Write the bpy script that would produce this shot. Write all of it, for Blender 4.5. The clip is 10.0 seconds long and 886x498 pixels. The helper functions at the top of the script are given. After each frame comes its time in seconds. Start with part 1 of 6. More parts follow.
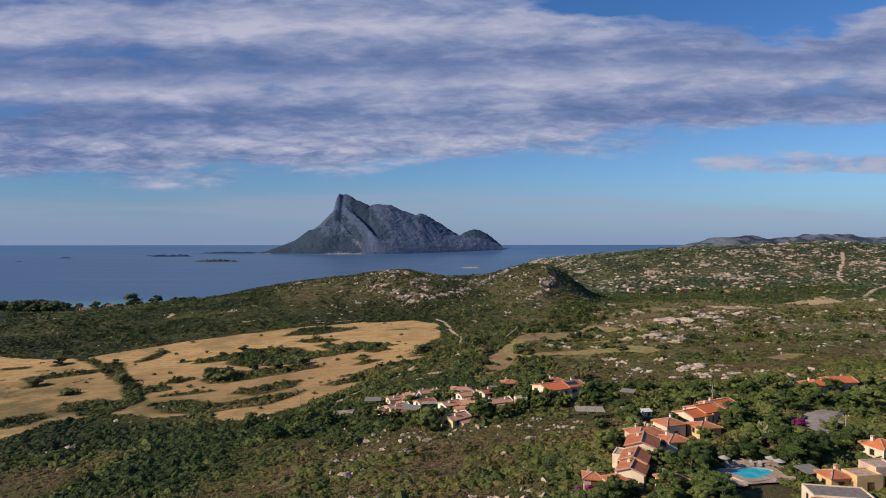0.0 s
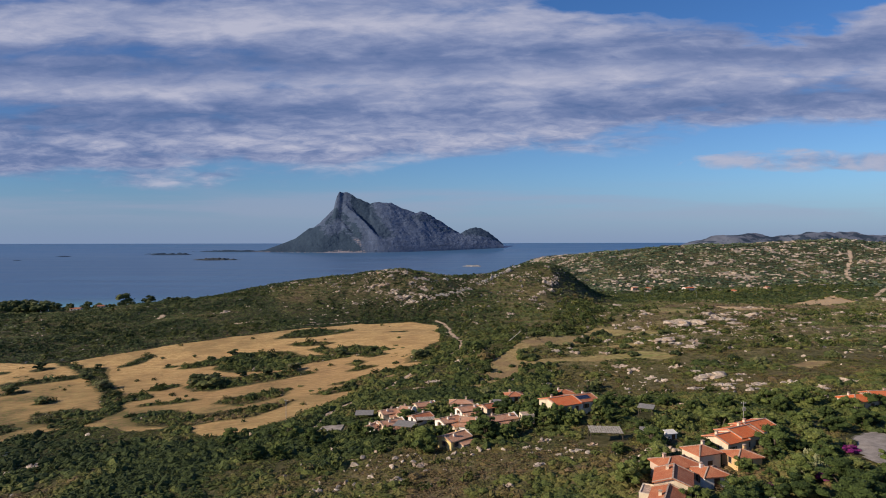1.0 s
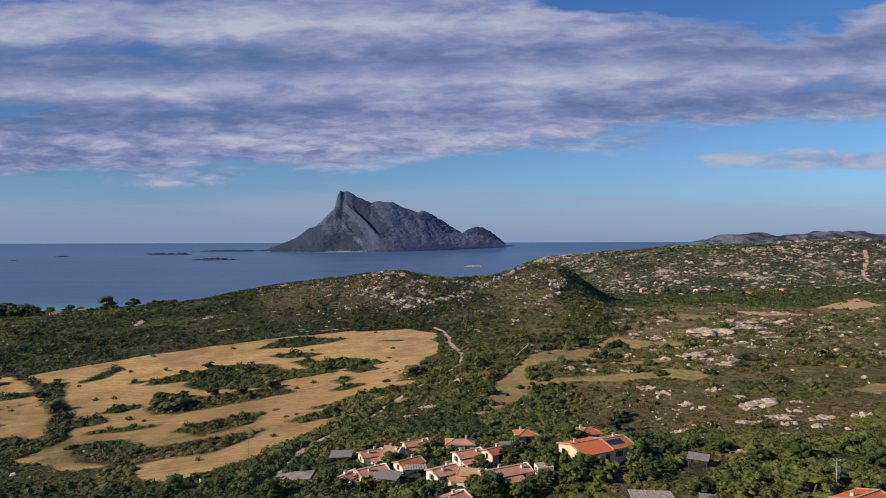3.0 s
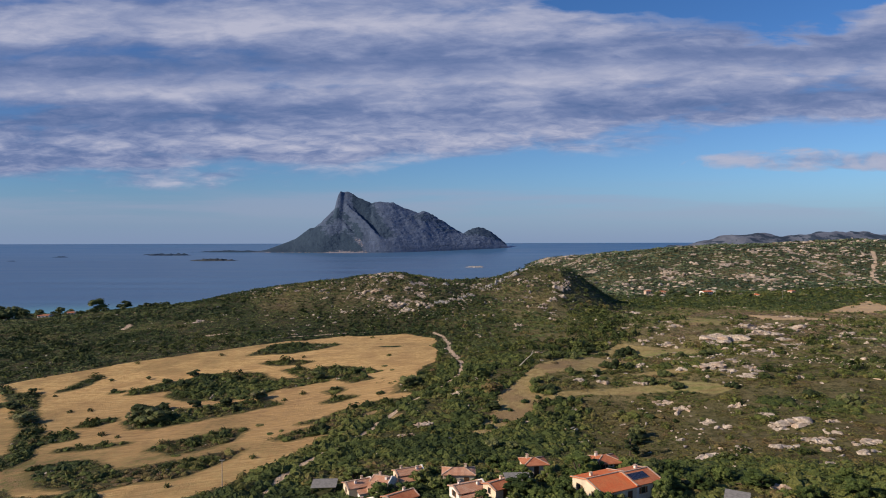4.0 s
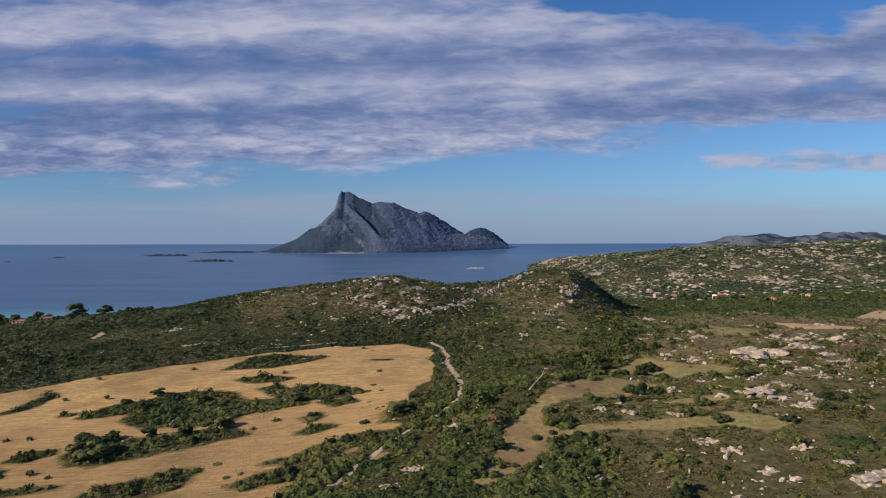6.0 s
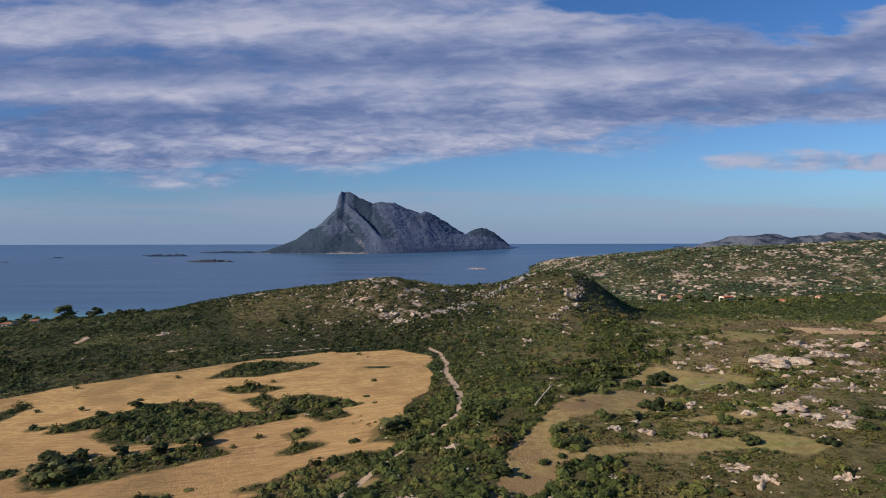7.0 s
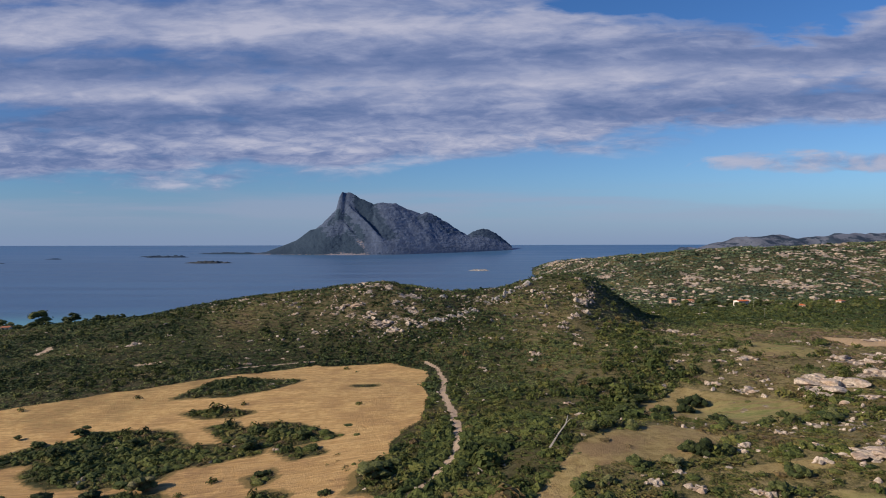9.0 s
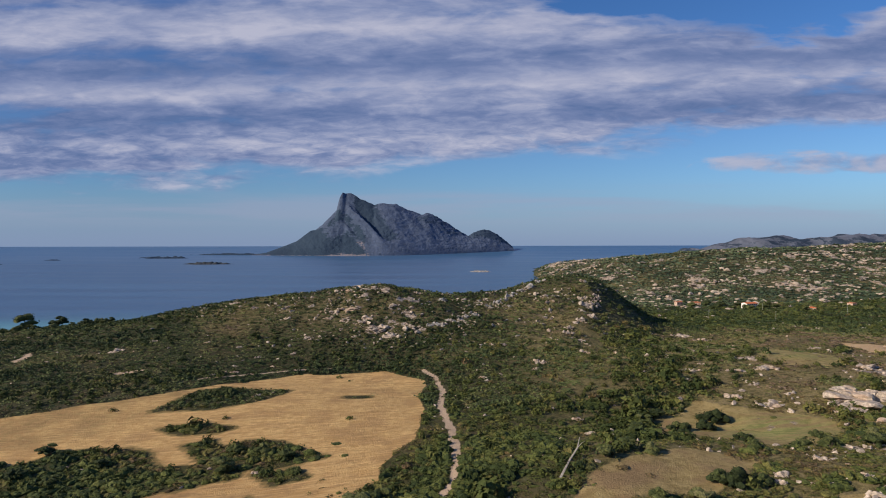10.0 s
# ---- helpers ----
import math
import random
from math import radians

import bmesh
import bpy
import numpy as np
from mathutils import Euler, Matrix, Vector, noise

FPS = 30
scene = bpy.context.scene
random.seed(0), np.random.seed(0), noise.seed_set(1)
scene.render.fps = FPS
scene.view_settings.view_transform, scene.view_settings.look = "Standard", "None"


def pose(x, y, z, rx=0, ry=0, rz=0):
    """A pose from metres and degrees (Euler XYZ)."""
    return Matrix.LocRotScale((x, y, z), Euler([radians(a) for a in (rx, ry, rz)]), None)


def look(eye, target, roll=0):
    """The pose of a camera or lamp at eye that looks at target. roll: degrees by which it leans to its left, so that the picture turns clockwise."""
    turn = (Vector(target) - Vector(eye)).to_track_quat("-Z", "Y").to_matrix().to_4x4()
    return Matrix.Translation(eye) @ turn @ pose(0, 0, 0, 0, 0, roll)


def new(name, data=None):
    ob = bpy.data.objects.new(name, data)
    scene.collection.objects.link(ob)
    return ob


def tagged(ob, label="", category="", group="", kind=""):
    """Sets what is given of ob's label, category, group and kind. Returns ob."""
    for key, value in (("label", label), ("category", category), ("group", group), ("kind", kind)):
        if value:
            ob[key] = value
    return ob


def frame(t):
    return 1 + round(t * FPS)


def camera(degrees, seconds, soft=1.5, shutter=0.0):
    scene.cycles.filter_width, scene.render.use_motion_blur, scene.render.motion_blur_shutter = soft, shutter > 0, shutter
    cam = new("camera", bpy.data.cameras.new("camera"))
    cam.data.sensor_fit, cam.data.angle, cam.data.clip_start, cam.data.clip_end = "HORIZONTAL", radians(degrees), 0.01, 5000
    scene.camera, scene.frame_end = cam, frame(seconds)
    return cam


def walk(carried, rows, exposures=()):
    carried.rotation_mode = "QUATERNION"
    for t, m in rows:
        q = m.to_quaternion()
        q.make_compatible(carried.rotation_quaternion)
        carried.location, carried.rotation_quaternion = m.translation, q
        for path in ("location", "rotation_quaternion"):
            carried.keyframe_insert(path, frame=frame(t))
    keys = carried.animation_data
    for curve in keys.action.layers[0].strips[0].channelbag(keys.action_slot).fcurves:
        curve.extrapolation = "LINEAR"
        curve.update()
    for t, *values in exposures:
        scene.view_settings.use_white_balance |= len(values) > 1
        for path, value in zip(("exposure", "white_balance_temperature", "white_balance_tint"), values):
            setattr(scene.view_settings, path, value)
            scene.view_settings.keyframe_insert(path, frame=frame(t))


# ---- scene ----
cam = camera(72.0, 10.0, soft=1.0)
# seconds, eye (x, y, z), heading to the right, pitch, roll in degrees
ROWS = [
    (0.0, 1.65, -4.60, 92.10, -0.312, -0.664, -0.05),
    (0.5, 2.11, 5.60, 92.27, -0.350, -0.759, -0.08),
    (1.0, 2.57, 15.80, 92.43, -0.393, -0.844, -0.10),
    (1.5, 3.03, 26.00, 92.58, -0.451, -0.881, -0.12),
    (2.0, 3.49, 36.20, 92.72, -0.500, -0.908, -0.13),
    (2.5, 3.95, 46.40, 92.86, -0.538, -0.913, -0.14),
    (4.0, 5.33, 77.00, 93.23, -0.664, -0.849, -0.14),
    (4.5, 5.79, 87.20, 93.34, -0.702, -0.834, -0.14),
    (5.0, 6.25, 97.40, 93.44, -0.741, -0.823, -0.14),
    (5.5, 6.71, 107.60, 93.53, -0.785, -0.812, -0.13),
    (7.0, 8.09, 138.20, 93.77, -0.919, -0.780, -0.11),
    (7.5, 8.55, 148.40, 93.83, -0.963, -0.765, -0.10),
    (8.0, 9.01, 158.60, 93.89, -1.008, -0.738, -0.10),
    (8.5, 9.47, 168.80, 93.94, -1.053, -0.717, -0.10),
    (9.0, 9.93, 179.00, 93.99, -1.093, -0.690, -0.11),
    (9.5, 10.39, 189.20, 94.02, -1.138, -0.653, -0.12),
    (10.0, 10.85, 199.40, 94.05, -1.184, -0.611, -0.12),
]
walk(cam, [(t, pose(x, y, z, 90 + pitch, 0, -turn) @ pose(0, 0, 0, 0, 0, roll)) for t, x, y, z, turn, pitch, roll in ROWS])

# ---------------------------------------------------------------- light
SUN_FROM = Vector((-0.955, -0.30, 0.0)).normalized()
SUN_HEIGHT = radians(27)
sun = new("sun", bpy.data.lights.new("sun", "SUN"))
sun.data.energy, sun.data.angle, sun.data.color = 5.0, radians(0.6), (1.0, 0.85, 0.68)
sun.matrix_basis = look((0, 0, 400), Vector((0, 0, 400)) - (SUN_FROM * math.cos(SUN_HEIGHT) + Vector((0, 0, math.sin(SUN_HEIGHT)))))


class Graph:
    """Short notation for node trees."""

    def __init__(self, tree):
        self.tree = tree
        tree.nodes.clear()

    def put(self, socket, value):
        if isinstance(value, bpy.types.NodeSocket):
            self.tree.links.new(value, socket)
        elif isinstance(value, tuple) and len(value) == 3 and socket.type == "RGBA":
            socket.default_value = (*value, 1)
        else:
            socket.default_value = value

    def node(self, kind, *args, **kw):
        n = self.tree.nodes.new(kind)
        for i, v in enumerate(args):
            if v is not None:
                self.put(n.inputs[i], v)
        for k, v in kw.items():
            self.put(n.inputs[k.replace("_", " ")], v)
        return n

    def math(self, op, a, b=None, c=None):
        n = self.node("ShaderNodeMath", a, b, c)
        n.operation = op
        return n.outputs[0]

    def ramp(self, x, lo, hi, a=0.0, b=1.0):
        n = self.node("ShaderNodeMapRange", x, lo, hi, a, b)
        n.interpolation_type = "SMOOTHSTEP"
        return n.outputs[0]

    def mix(self, f, a, b, blend="MIX"):
        n = self.tree.nodes.new("ShaderNodeMix")
        n.data_type, n.blend_type = "RGBA", blend
        self.put(n.inputs[0], f), self.put(n.inputs[6], a), self.put(n.inputs[7], b)
        return n.outputs[2]

    def noise(self, vector, scale, detail=3.0, rough=0.55, warp=0.0):
        n = self.node("ShaderNodeTexNoise", Vector=vector, Scale=scale, Detail=detail, Roughness=rough, Distortion=warp)
        return n.outputs[0]

    def vec(self, x, y, z=0.0):
        return self.node("ShaderNodeCombineXYZ", x, y, z).outputs[0]

    def attr(self, name):
        n = self.tree.nodes.new("ShaderNodeAttribute")
        n.attribute_name = name
        return n.outputs["Fac"]

    def steps(self, x, stops):
        n = self.node("ShaderNodeValToRGB", x)
        e = n.color_ramp.elements
        while len(e) < len(stops):
            e.new(0.5)
        for el, (p, c) in zip(e, stops):
            el.position, el.color = p, (c, c, c, 1) if isinstance(c, float) else (*c, 1)
        return n.outputs[0]


# the sky: clear air with a broken bank of late cloud
world = bpy.data.worlds.new("sky")
scene.world = world
world.use_nodes = True
g = Graph(world.node_tree)
air = g.tree.nodes.new("ShaderNodeTexSky")
air.sky_type, air.sun_disc = "NISHITA", False
air.sun_elevation, air.sun_rotation = SUN_HEIGHT, math.atan2(SUN_FROM.x, SUN_FROM.y)
air.altitude, air.air_density, air.dust_density, air.ozone_density = 100, 1.0, 0.6, 2.0
way = g.node("ShaderNodeSeparateXYZ", g.tree.nodes.new("ShaderNodeTexCoord").outputs["Generated"]).outputs
ahead = g.math("MAXIMUM", g.math("ABSOLUTE", way[1]), 0.2)
u, v = g.math("DIVIDE", way[0], ahead), g.math("DIVIDE", way[2], ahead)
# u to the right and v upwards, as tangents; the bank lies between two edges
low = g.steps(g.math("MULTIPLY_ADD", u, 0.5, 0.5), [(0.0, 0.09), (0.13, 0.098), (0.40, 0.112), (0.48, 0.146), (0.64, 0.165), (0.86, 0.198)])
high = g.steps(g.math("MULTIPLY_ADD", u, 0.5, 0.5), [(0.50, 0.62), (0.545, 0.40), (0.62, 0.365), (0.74, 0.335), (0.81, 0.342), (0.87, 0.40)])
streak = g.noise(g.vec(g.math("MULTIPLY", u, 2.3), g.math("MULTIPLY", v, 15.0), 1.7), 1.0, 8.0, 0.52, 0.3)
puff = g.noise(g.vec(g.math("MULTIPLY", u, 9.0), g.math("MULTIPLY", v, 30.0), 5.2), 1.0, 7.0, 0.54, 0.4)
fleck = g.noise(g.vec(g.math("MULTIPLY", u, 20.0), g.math("MULTIPLY", v, 82.0), 9.4), 1.0, 7.0, 0.62, 0.5)
fray = g.math("ADD", g.math("MULTIPLY", g.math("SUBTRACT", streak, 0.5), 0.10), g.math("MULTIPLY", g.math("SUBTRACT", puff, 0.5), 0.085))
vf = g.math("ADD", v, fray)
above = g.ramp(g.math("SUBTRACT", vf, low), -0.016, 0.024)
below = g.ramp(g.math("SUBTRACT", high, vf), -0.005, 0.014)
bank = g.math("MULTIPLY", above, below)
# the small bank low in the east
du = g.math("MULTIPLY", g.math("SUBTRACT", u, 0.62), 4.2)
dv = g.math("MULTIPLY", g.math("SUBTRACT", v, 0.128), 55.0)
ring = g.math("ADD", g.math("MULTIPLY", du, du), g.math("MULTIPLY", dv, dv))
small = g.ramp(g.math("MULTIPLY_ADD", g.math("SUBTRACT", puff, 0.5), 4.0, g.math("SUBTRACT", 1.0, ring)), 0.1, 1.2)
veil = g.noise(g.vec(g.math("MULTIPLY", u, 1.6), g.math("MULTIPLY", v, 22.0), 3.3), 1.0, 5.0, 0.55, 0.2)
thin = g.math("MULTIPLY", g.ramp(veil, 0.42, 0.62), g.math("MULTIPLY", g.ramp(v, 0.02, 0.05), g.math("SUBTRACT", 1.0, g.ramp(v, 0.07, 0.10))))
cover = g.math("MAXIMUM", g.math("MAXIMUM", g.math("MULTIPLY", bank, g.ramp(g.math("ADD", streak, g.math("MULTIPLY", puff, 0.4)), 0.46, 0.66, 0.35, 0.97)), g.math("MULTIPLY", small, 0.75)), 0.0)
# layers of the bank: light rims and slate undersides, rising a little to the right
layer = g.math("MULTIPLY", g.math("ADD", g.math("SUBTRACT", v, g.math("MULTIPLY", u, 0.02)), g.math("MULTIPLY", fray, 0.28)), 2.0)
bands = g.steps(layer, [(0.20, 0.50), (0.252, 0.62), (0.30, 0.40), (0.345, 0.58), (0.425, 0.30), (0.515, 0.74), (0.59, 0.30), (0.71, 0.74), (0.86, 0.48)])
body = g.math("ADD", g.math("ADD", g.math("MULTIPLY", bands, 0.37), g.math("MULTIPLY_ADD", streak, 0.25, -0.01)), g.math("ADD", g.math("MULTIPLY_ADD", g.math("SUBTRACT", puff, 0.5), 0.30, 0.14), g.math("MULTIPLY", g.math("SUBTRACT", fleck, 0.5), g.ramp(v, 0.15, 0.26, 0.40, 0.15))))
body = g.math("ADD", body, g.math("SUBTRACT", g.ramp(v, 0.15, 0.24, 0.085, 0.055), g.math("MULTIPLY", g.ramp(u, -0.7, -0.1, 1.0, 0.0), g.ramp(v, 0.12, 0.26, 0.045, 0.015))))
cloud = g.steps(body, [(0.38, (0.105, 0.165, 0.340)), (0.46, (0.172, 0.224, 0.405)), (0.53, (0.275, 0.318, 0.490)), (0.63, (0.475, 0.485, 0.612))])
clear = g.mix(1.0, air.outputs[0], (0.055, 0.080, 0.113), "MULTIPLY")
clear = g.mix(g.ramp(u, -0.75, 0.1, 1.0, 0.0), clear, g.mix(1.0, clear, (0.68, 0.75, 0.82), "MULTIPLY"))
haze = g.math("SUBTRACT", 1.0, g.ramp(v, -0.01, 0.12))
clear = g.mix(g.math("MULTIPLY", haze, 0.75), clear, (0.245, 0.325, 0.525))
clear = g.mix(g.ramp(v, 0.1, 0.42), clear, g.mix(1.0, clear, (0.72, 0.88, 1.0), "MULTIPLY"))
clear = g.mix(g.math("MULTIPLY", thin, 0.45), clear, (0.33, 0.36, 0.50))
colour = g.mix(cover, clear, cloud)
colour = g.mix(g.math("MULTIPLY", small, g.ramp(puff, 0.42, 0.60, 0.05, 0.75)), colour, (0.43, 0.455, 0.585))
g.tree.links.new(g.node("ShaderNodeBackground", colour, 1.0).outputs[0], g.tree.nodes.new("ShaderNodeOutputWorld").inputs[0])


# ---------------------------------------------------------------- materials
def surface(name, colour=(0.5, 0.5, 0.5), rough=0.8, metal=0.0, spec=0.3):
    """A material with its graph, its principled node and the position vector."""
    m = bpy.data.materials.new(name)
    m.use_nodes = True
    gr = Graph(m.node_tree)
    b = gr.node("ShaderNodeBsdfPrincipled", Base_Color=colour, Roughness=rough, Metallic=metal)
    b.inputs["Specular IOR Level"].default_value = spec
    gr.tree.links.new(b.outputs[0], gr.tree.nodes.new("ShaderNodeOutputMaterial").inputs[0])
    place = gr.tree.nodes.new("ShaderNodeNewGeometry").outputs["Position"]
    return m, gr, b, place


def bump(gr, b, height, strength, distance):
    n = gr.node("ShaderNodeBump", Strength=strength, Distance=distance, Height=height)
    gr.tree.links.new(n.outputs[0], b.inputs["Normal"])


def plain(name, colour, rough=0.8, metal=0.0, spec=0.3, vary=0.18, scale=1.5, fine=14.0):
    """Paint, plaster or metal with stains at one scale and grain at another."""
    m, gr, b, place = surface(name, colour, rough, metal, spec)
    stain = gr.noise(place, scale, 4.0, 0.6)
    grain = gr.noise(place, fine, 2.0)
    f = gr.math("ADD", gr.math("MULTIPLY", stain, 0.7), gr.math("MULTIPLY", grain, 0.3))
    dark = tuple(c * (1 - vary * 2.2) for c in colour)
    lite = tuple(min(1.0, c * (1 + vary)) for c in colour)
    gr.put(b.inputs["Base Color"], gr.mix(gr.ramp(f, 0.3, 0.68), dark, lite))
    bump(gr, b, grain, 0.25, 0.02)
    return m


def foliage(name, stops, scale=0.9, single=0.0):
    """Leaves: a colour for each bush, turned by a patchy noise, with light through them."""
    m, gr, b, place = surface(name, (0.05, 0.07, 0.02), 0.75, 0.0, 0.15)
    leaf = gr.tree.nodes.new("ShaderNodeNewGeometry").outputs["Random Per Island"]
    each = gr.tree.nodes.new("ShaderNodeObjectInfo").outputs["Random"]
    t = gr.math("ADD", gr.math("MULTIPLY", gr.attr("tint"), 0.8), gr.math("MULTIPLY", leaf, 0.2))
    t = gr.math("ADD", t, gr.math("MULTIPLY", gr.math("SUBTRACT", each, 0.5), single))
    base = gr.steps(t, stops)
    mottled = gr.noise(place, scale * 2.2, 4.0, 0.7)
    base = gr.mix(gr.ramp(mottled, 0.32, 0.68, 0.0, 1.0), gr.mix(1.0, base, (0.48, 0.52, 0.48), "MULTIPLY"), gr.mix(1.0, base, (1.3, 1.28, 1.15), "MULTIPLY"))
    gr.put(b.inputs["Base Color"], base)
    bump(gr, b, gr.noise(place, scale * 3.5, 3.0, 0.7), 0.8, 0.35)
    return m


GREENS = [(0.0, (0.032, 0.048, 0.017)), (0.22, (0.064, 0.086, 0.027)), (0.45, (0.122, 0.138, 0.040)), (0.66, (0.162, 0.146, 0.050)), (0.84, (0.178, 0.122, 0.060)), (1.0, (0.215, 0.150, 0.094))]
scrub_mat = foliage("scrub", GREENS)
# macchia on the slopes towards the sea and beyond, greyed and blued as painted haze
HAZY_GREENS = [(p, (r * 1.26, g2 * 1.30, b * 1.72)) for p, (r, g2, b) in GREENS]
hazy_scrub_mat = foliage("hazy_scrub", HAZY_GREENS)
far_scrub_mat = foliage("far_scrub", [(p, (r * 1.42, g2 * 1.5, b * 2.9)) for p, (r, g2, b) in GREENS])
tree_mat = foliage("tree_leaves", [(0.0, (0.036, 0.050, 0.020)), (0.30, (0.076, 0.094, 0.034)), (0.62, (0.130, 0.142, 0.054)), (0.85, (0.190, 0.188, 0.085)), (1.0, (0.230, 0.205, 0.110))], 1.2, 0.9)
garden_mat = foliage("garden_leaves", [(0.0, (0.044, 0.066, 0.020)), (0.30, (0.092, 0.124, 0.036)), (0.62, (0.152, 0.178, 0.052)), (0.85, (0.205, 0.215, 0.078)), (1.0, (0.235, 0.225, 0.098))], 1.2, 0.7)
bark_mat = plain("bark", (0.11, 0.085, 0.06), 0.9, vary=0.3, scale=3.0)
bleached_mat = plain("bleached_wood", (0.42, 0.37, 0.29), 0.85, vary=0.2, scale=3.0)


def rock_surface(name, colour, crack=0.5):
    m, gr, b, place = surface(name, colour, 0.9, 0.0, 0.2)
    big, mid, fine = gr.noise(place, 0.16, 4.0, 0.6), gr.noise(place, 0.9, 5.0, 0.65), gr.noise(place, 5.0, 3.0, 0.6)
    c = gr.mix(gr.ramp(mid, 0.35, 0.7), tuple(k * 0.52 for k in colour), tuple(min(1, k * 1.18) for k in colour))
    c = gr.mix(gr.ramp(big, 0.45, 0.7, 0.0, 0.6), c, tuple(k * f for k, f in zip(colour, (0.85, 0.66, 0.52))))
    c = gr.mix(gr.ramp(fine, 0.58, 0.75, 0.0, 0.55), c, (0.07, 0.068, 0.06))
    gr.put(b.inputs["Base Color"], c)
    bump(gr, b, gr.math("ADD", mid, gr.math("MULTIPLY", fine, 0.3)), 0.7, crack)
    return m


granite_mat = rock_surface("granite", (0.57, 0.475, 0.375))
grey_granite_mat = rock_surface("grey_granite", (0.44, 0.415, 0.375))


# ---------------------------------------------------------------- the lie of the land
# heights every 150 m, x from -600, y from -100
LATTICE = np.array([
    (1, 12, 24, 37, 51, 61, 64, 62, 58, 53, 47),
    (5, 9, 14, 25, 43, 54, 56, 54, 51, 48, 44),
    (8, 7, 6, 13, 35, 46, 48, 47, 45, 43, 42),
    (7, 6, 4, 8, 25, 37, 40, 40, 39, 39, 41),
    (2, 7, 12, 20, 29, 36, 33, 31, 32, 36, 40),
    (-5, 10, 27, 38, 37, 32, 25, 22, 26, 33, 40),
    (-11, 7, 22, 26, 24, 18, 15, 16, 23, 32, 42),
    (-18, -11, -5, -3, 0, 3, 8, 15, 24, 34, 44),
    (-26, -30, -32, -31, -25, -14, 0, 13, 25, 36, 46),
], float)
# rises and hollows: x, y, half-widths, height
HILLS = [
    (120, 735, 60, 75, 31), (60, 700, 60, 60, 17), (-45, 665, 70, 60, 24), (-150, 700, 90, 60, 16), (60, 265, 45, 45, -6),
    (45, 360, 45, 45, 7), (118, 345, 40, 40, 4), (6, 495, 45, 50, -5), (-60, 540, 70, 50, -8), (175, 660, 40, 70, -8),
    (65, 140, 45, 50, 3), (36, 220, 32, 27, 4.5), (128, 705, 36, 80, 4), (180, 690, 36, 90, -4), (100, 420, 45, 40, -6), (-10, 350, 40, 45, 2),
]
# the crest of the headland beyond the valley: x, height, y
CREST = np.array([(190, -14, 1850), (225, 4, 1840), (280, 30, 1820), (370, 46, 1640), (460, 58, 1560), (580, 70, 1500), (720, 74, 1480), (910, 84, 1450), (1090, 70, 1450), (1400, 60, 1500), (2200, 50, 1700)], float).T


def hashed(i, j, seed):
    h = (i * 374761393 + j * 668265263 + seed * 974634777) & 0xFFFFFFFF
    h = ((h ^ (h >> 13)) * 1274126177) & 0xFFFFFFFF
    return ((h ^ (h >> 16)) & 0xFFFF) / 65535.0


def ripple(x, y, size, seed=0, octaves=4, gain=0.5):
    """Fractal value noise from -1 to 1 over the plan."""
    total, amp, norm = np.zeros_like(x), 1.0, 0.0
    for o in range(octaves):
        a, b = x / size, y / size
        i, j = np.floor(a).astype(np.int64), np.floor(b).astype(np.int64)
        s, t = a - i, b - j
        s, t = s * s * (3 - 2 * s), t * t * (3 - 2 * t)
        n = (hashed(i, j, seed + o) * (1 - s) + hashed(i + 1, j, seed + o) * s) * (1 - t) + (hashed(i, j + 1, seed + o) * (1 - s) + hashed(i + 1, j + 1, seed + o) * s) * t
        total, norm, amp, size = total + amp * (2 * n - 1), norm + amp, amp * gain, size * 0.5
    return total / norm


def smooth(a, b, x):
    t = np.clip((x - a) / (b - a), 0, 1)
    return t * t * (3 - 2 * t)


def spline(t):
    return (1 - t) ** 3 / 6, (3 * t**3 - 6 * t * t + 4) / 6, (-3 * t**3 + 3 * t * t + 3 * t + 1) / 6, t**3 / 6


def lie(x, y):
    """The smooth height of the land."""
    x, y = np.asarray(x, float), np.asarray(y, float)
    gx, gy = np.clip((x + 600) / 150, 1, 8.999), np.clip((y + 100) / 150, 1, 6.999)
    i, j = gx.astype(int), gy.astype(int)
    wx, wy, z = spline(gx - i), spline(gy - j), np.zeros_like(x)
    for a in range(4):
        for b in range(4):
            z = z + wx[a] * wy[b] * LATTICE[j - 1 + b, i - 1 + a]
    for a, b, rx, ry, h in HILLS:
        z = z + h * np.exp(-(((x - a) / rx) ** 2) - ((y - b) / ry) ** 2)
    spine = x - np.interp(y, [520, 590, 630, 667, 700], [56, 80, 95, 114, 118]) + 11 * ripple(x, y, 30, 15, 4, 0.6) + 5 * ripple(x, y, 11, 16, 3)
    z = z + (2.0 * np.exp(-((spine / 7) ** 2)) - 4.6 * smooth(-3, 30, spine) * smooth(75, 32, spine)) * smooth(520, 610, y) * smooth(725, 680, y)
    coast = np.interp(x, [-2000, -600, -300, 0, 200, 235, 500, 3000], [830, 835, 890, 930, 960, 1950, 2200, 2600])
    rise, line = np.interp(x, CREST[0], CREST[1]), np.interp(x, CREST[0], CREST[2])
    d = y - line
    far = rise * np.exp(-((d / np.where(d < 0, 330, 300)) ** 2))
    k = smooth(900, 1150, y)
    z = z * (1 - k) + k * np.where(x > 200, 12, -12)
    z = np.where(far > 0, np.maximum(z, 0) * (1 - 0.4 * k) + np.minimum(z, 0) + far * smooth(850, 1150, y), z + far * k)
    s = smooth(-30, 60, y - coast)
    return z * (1 - s) - 15 * s


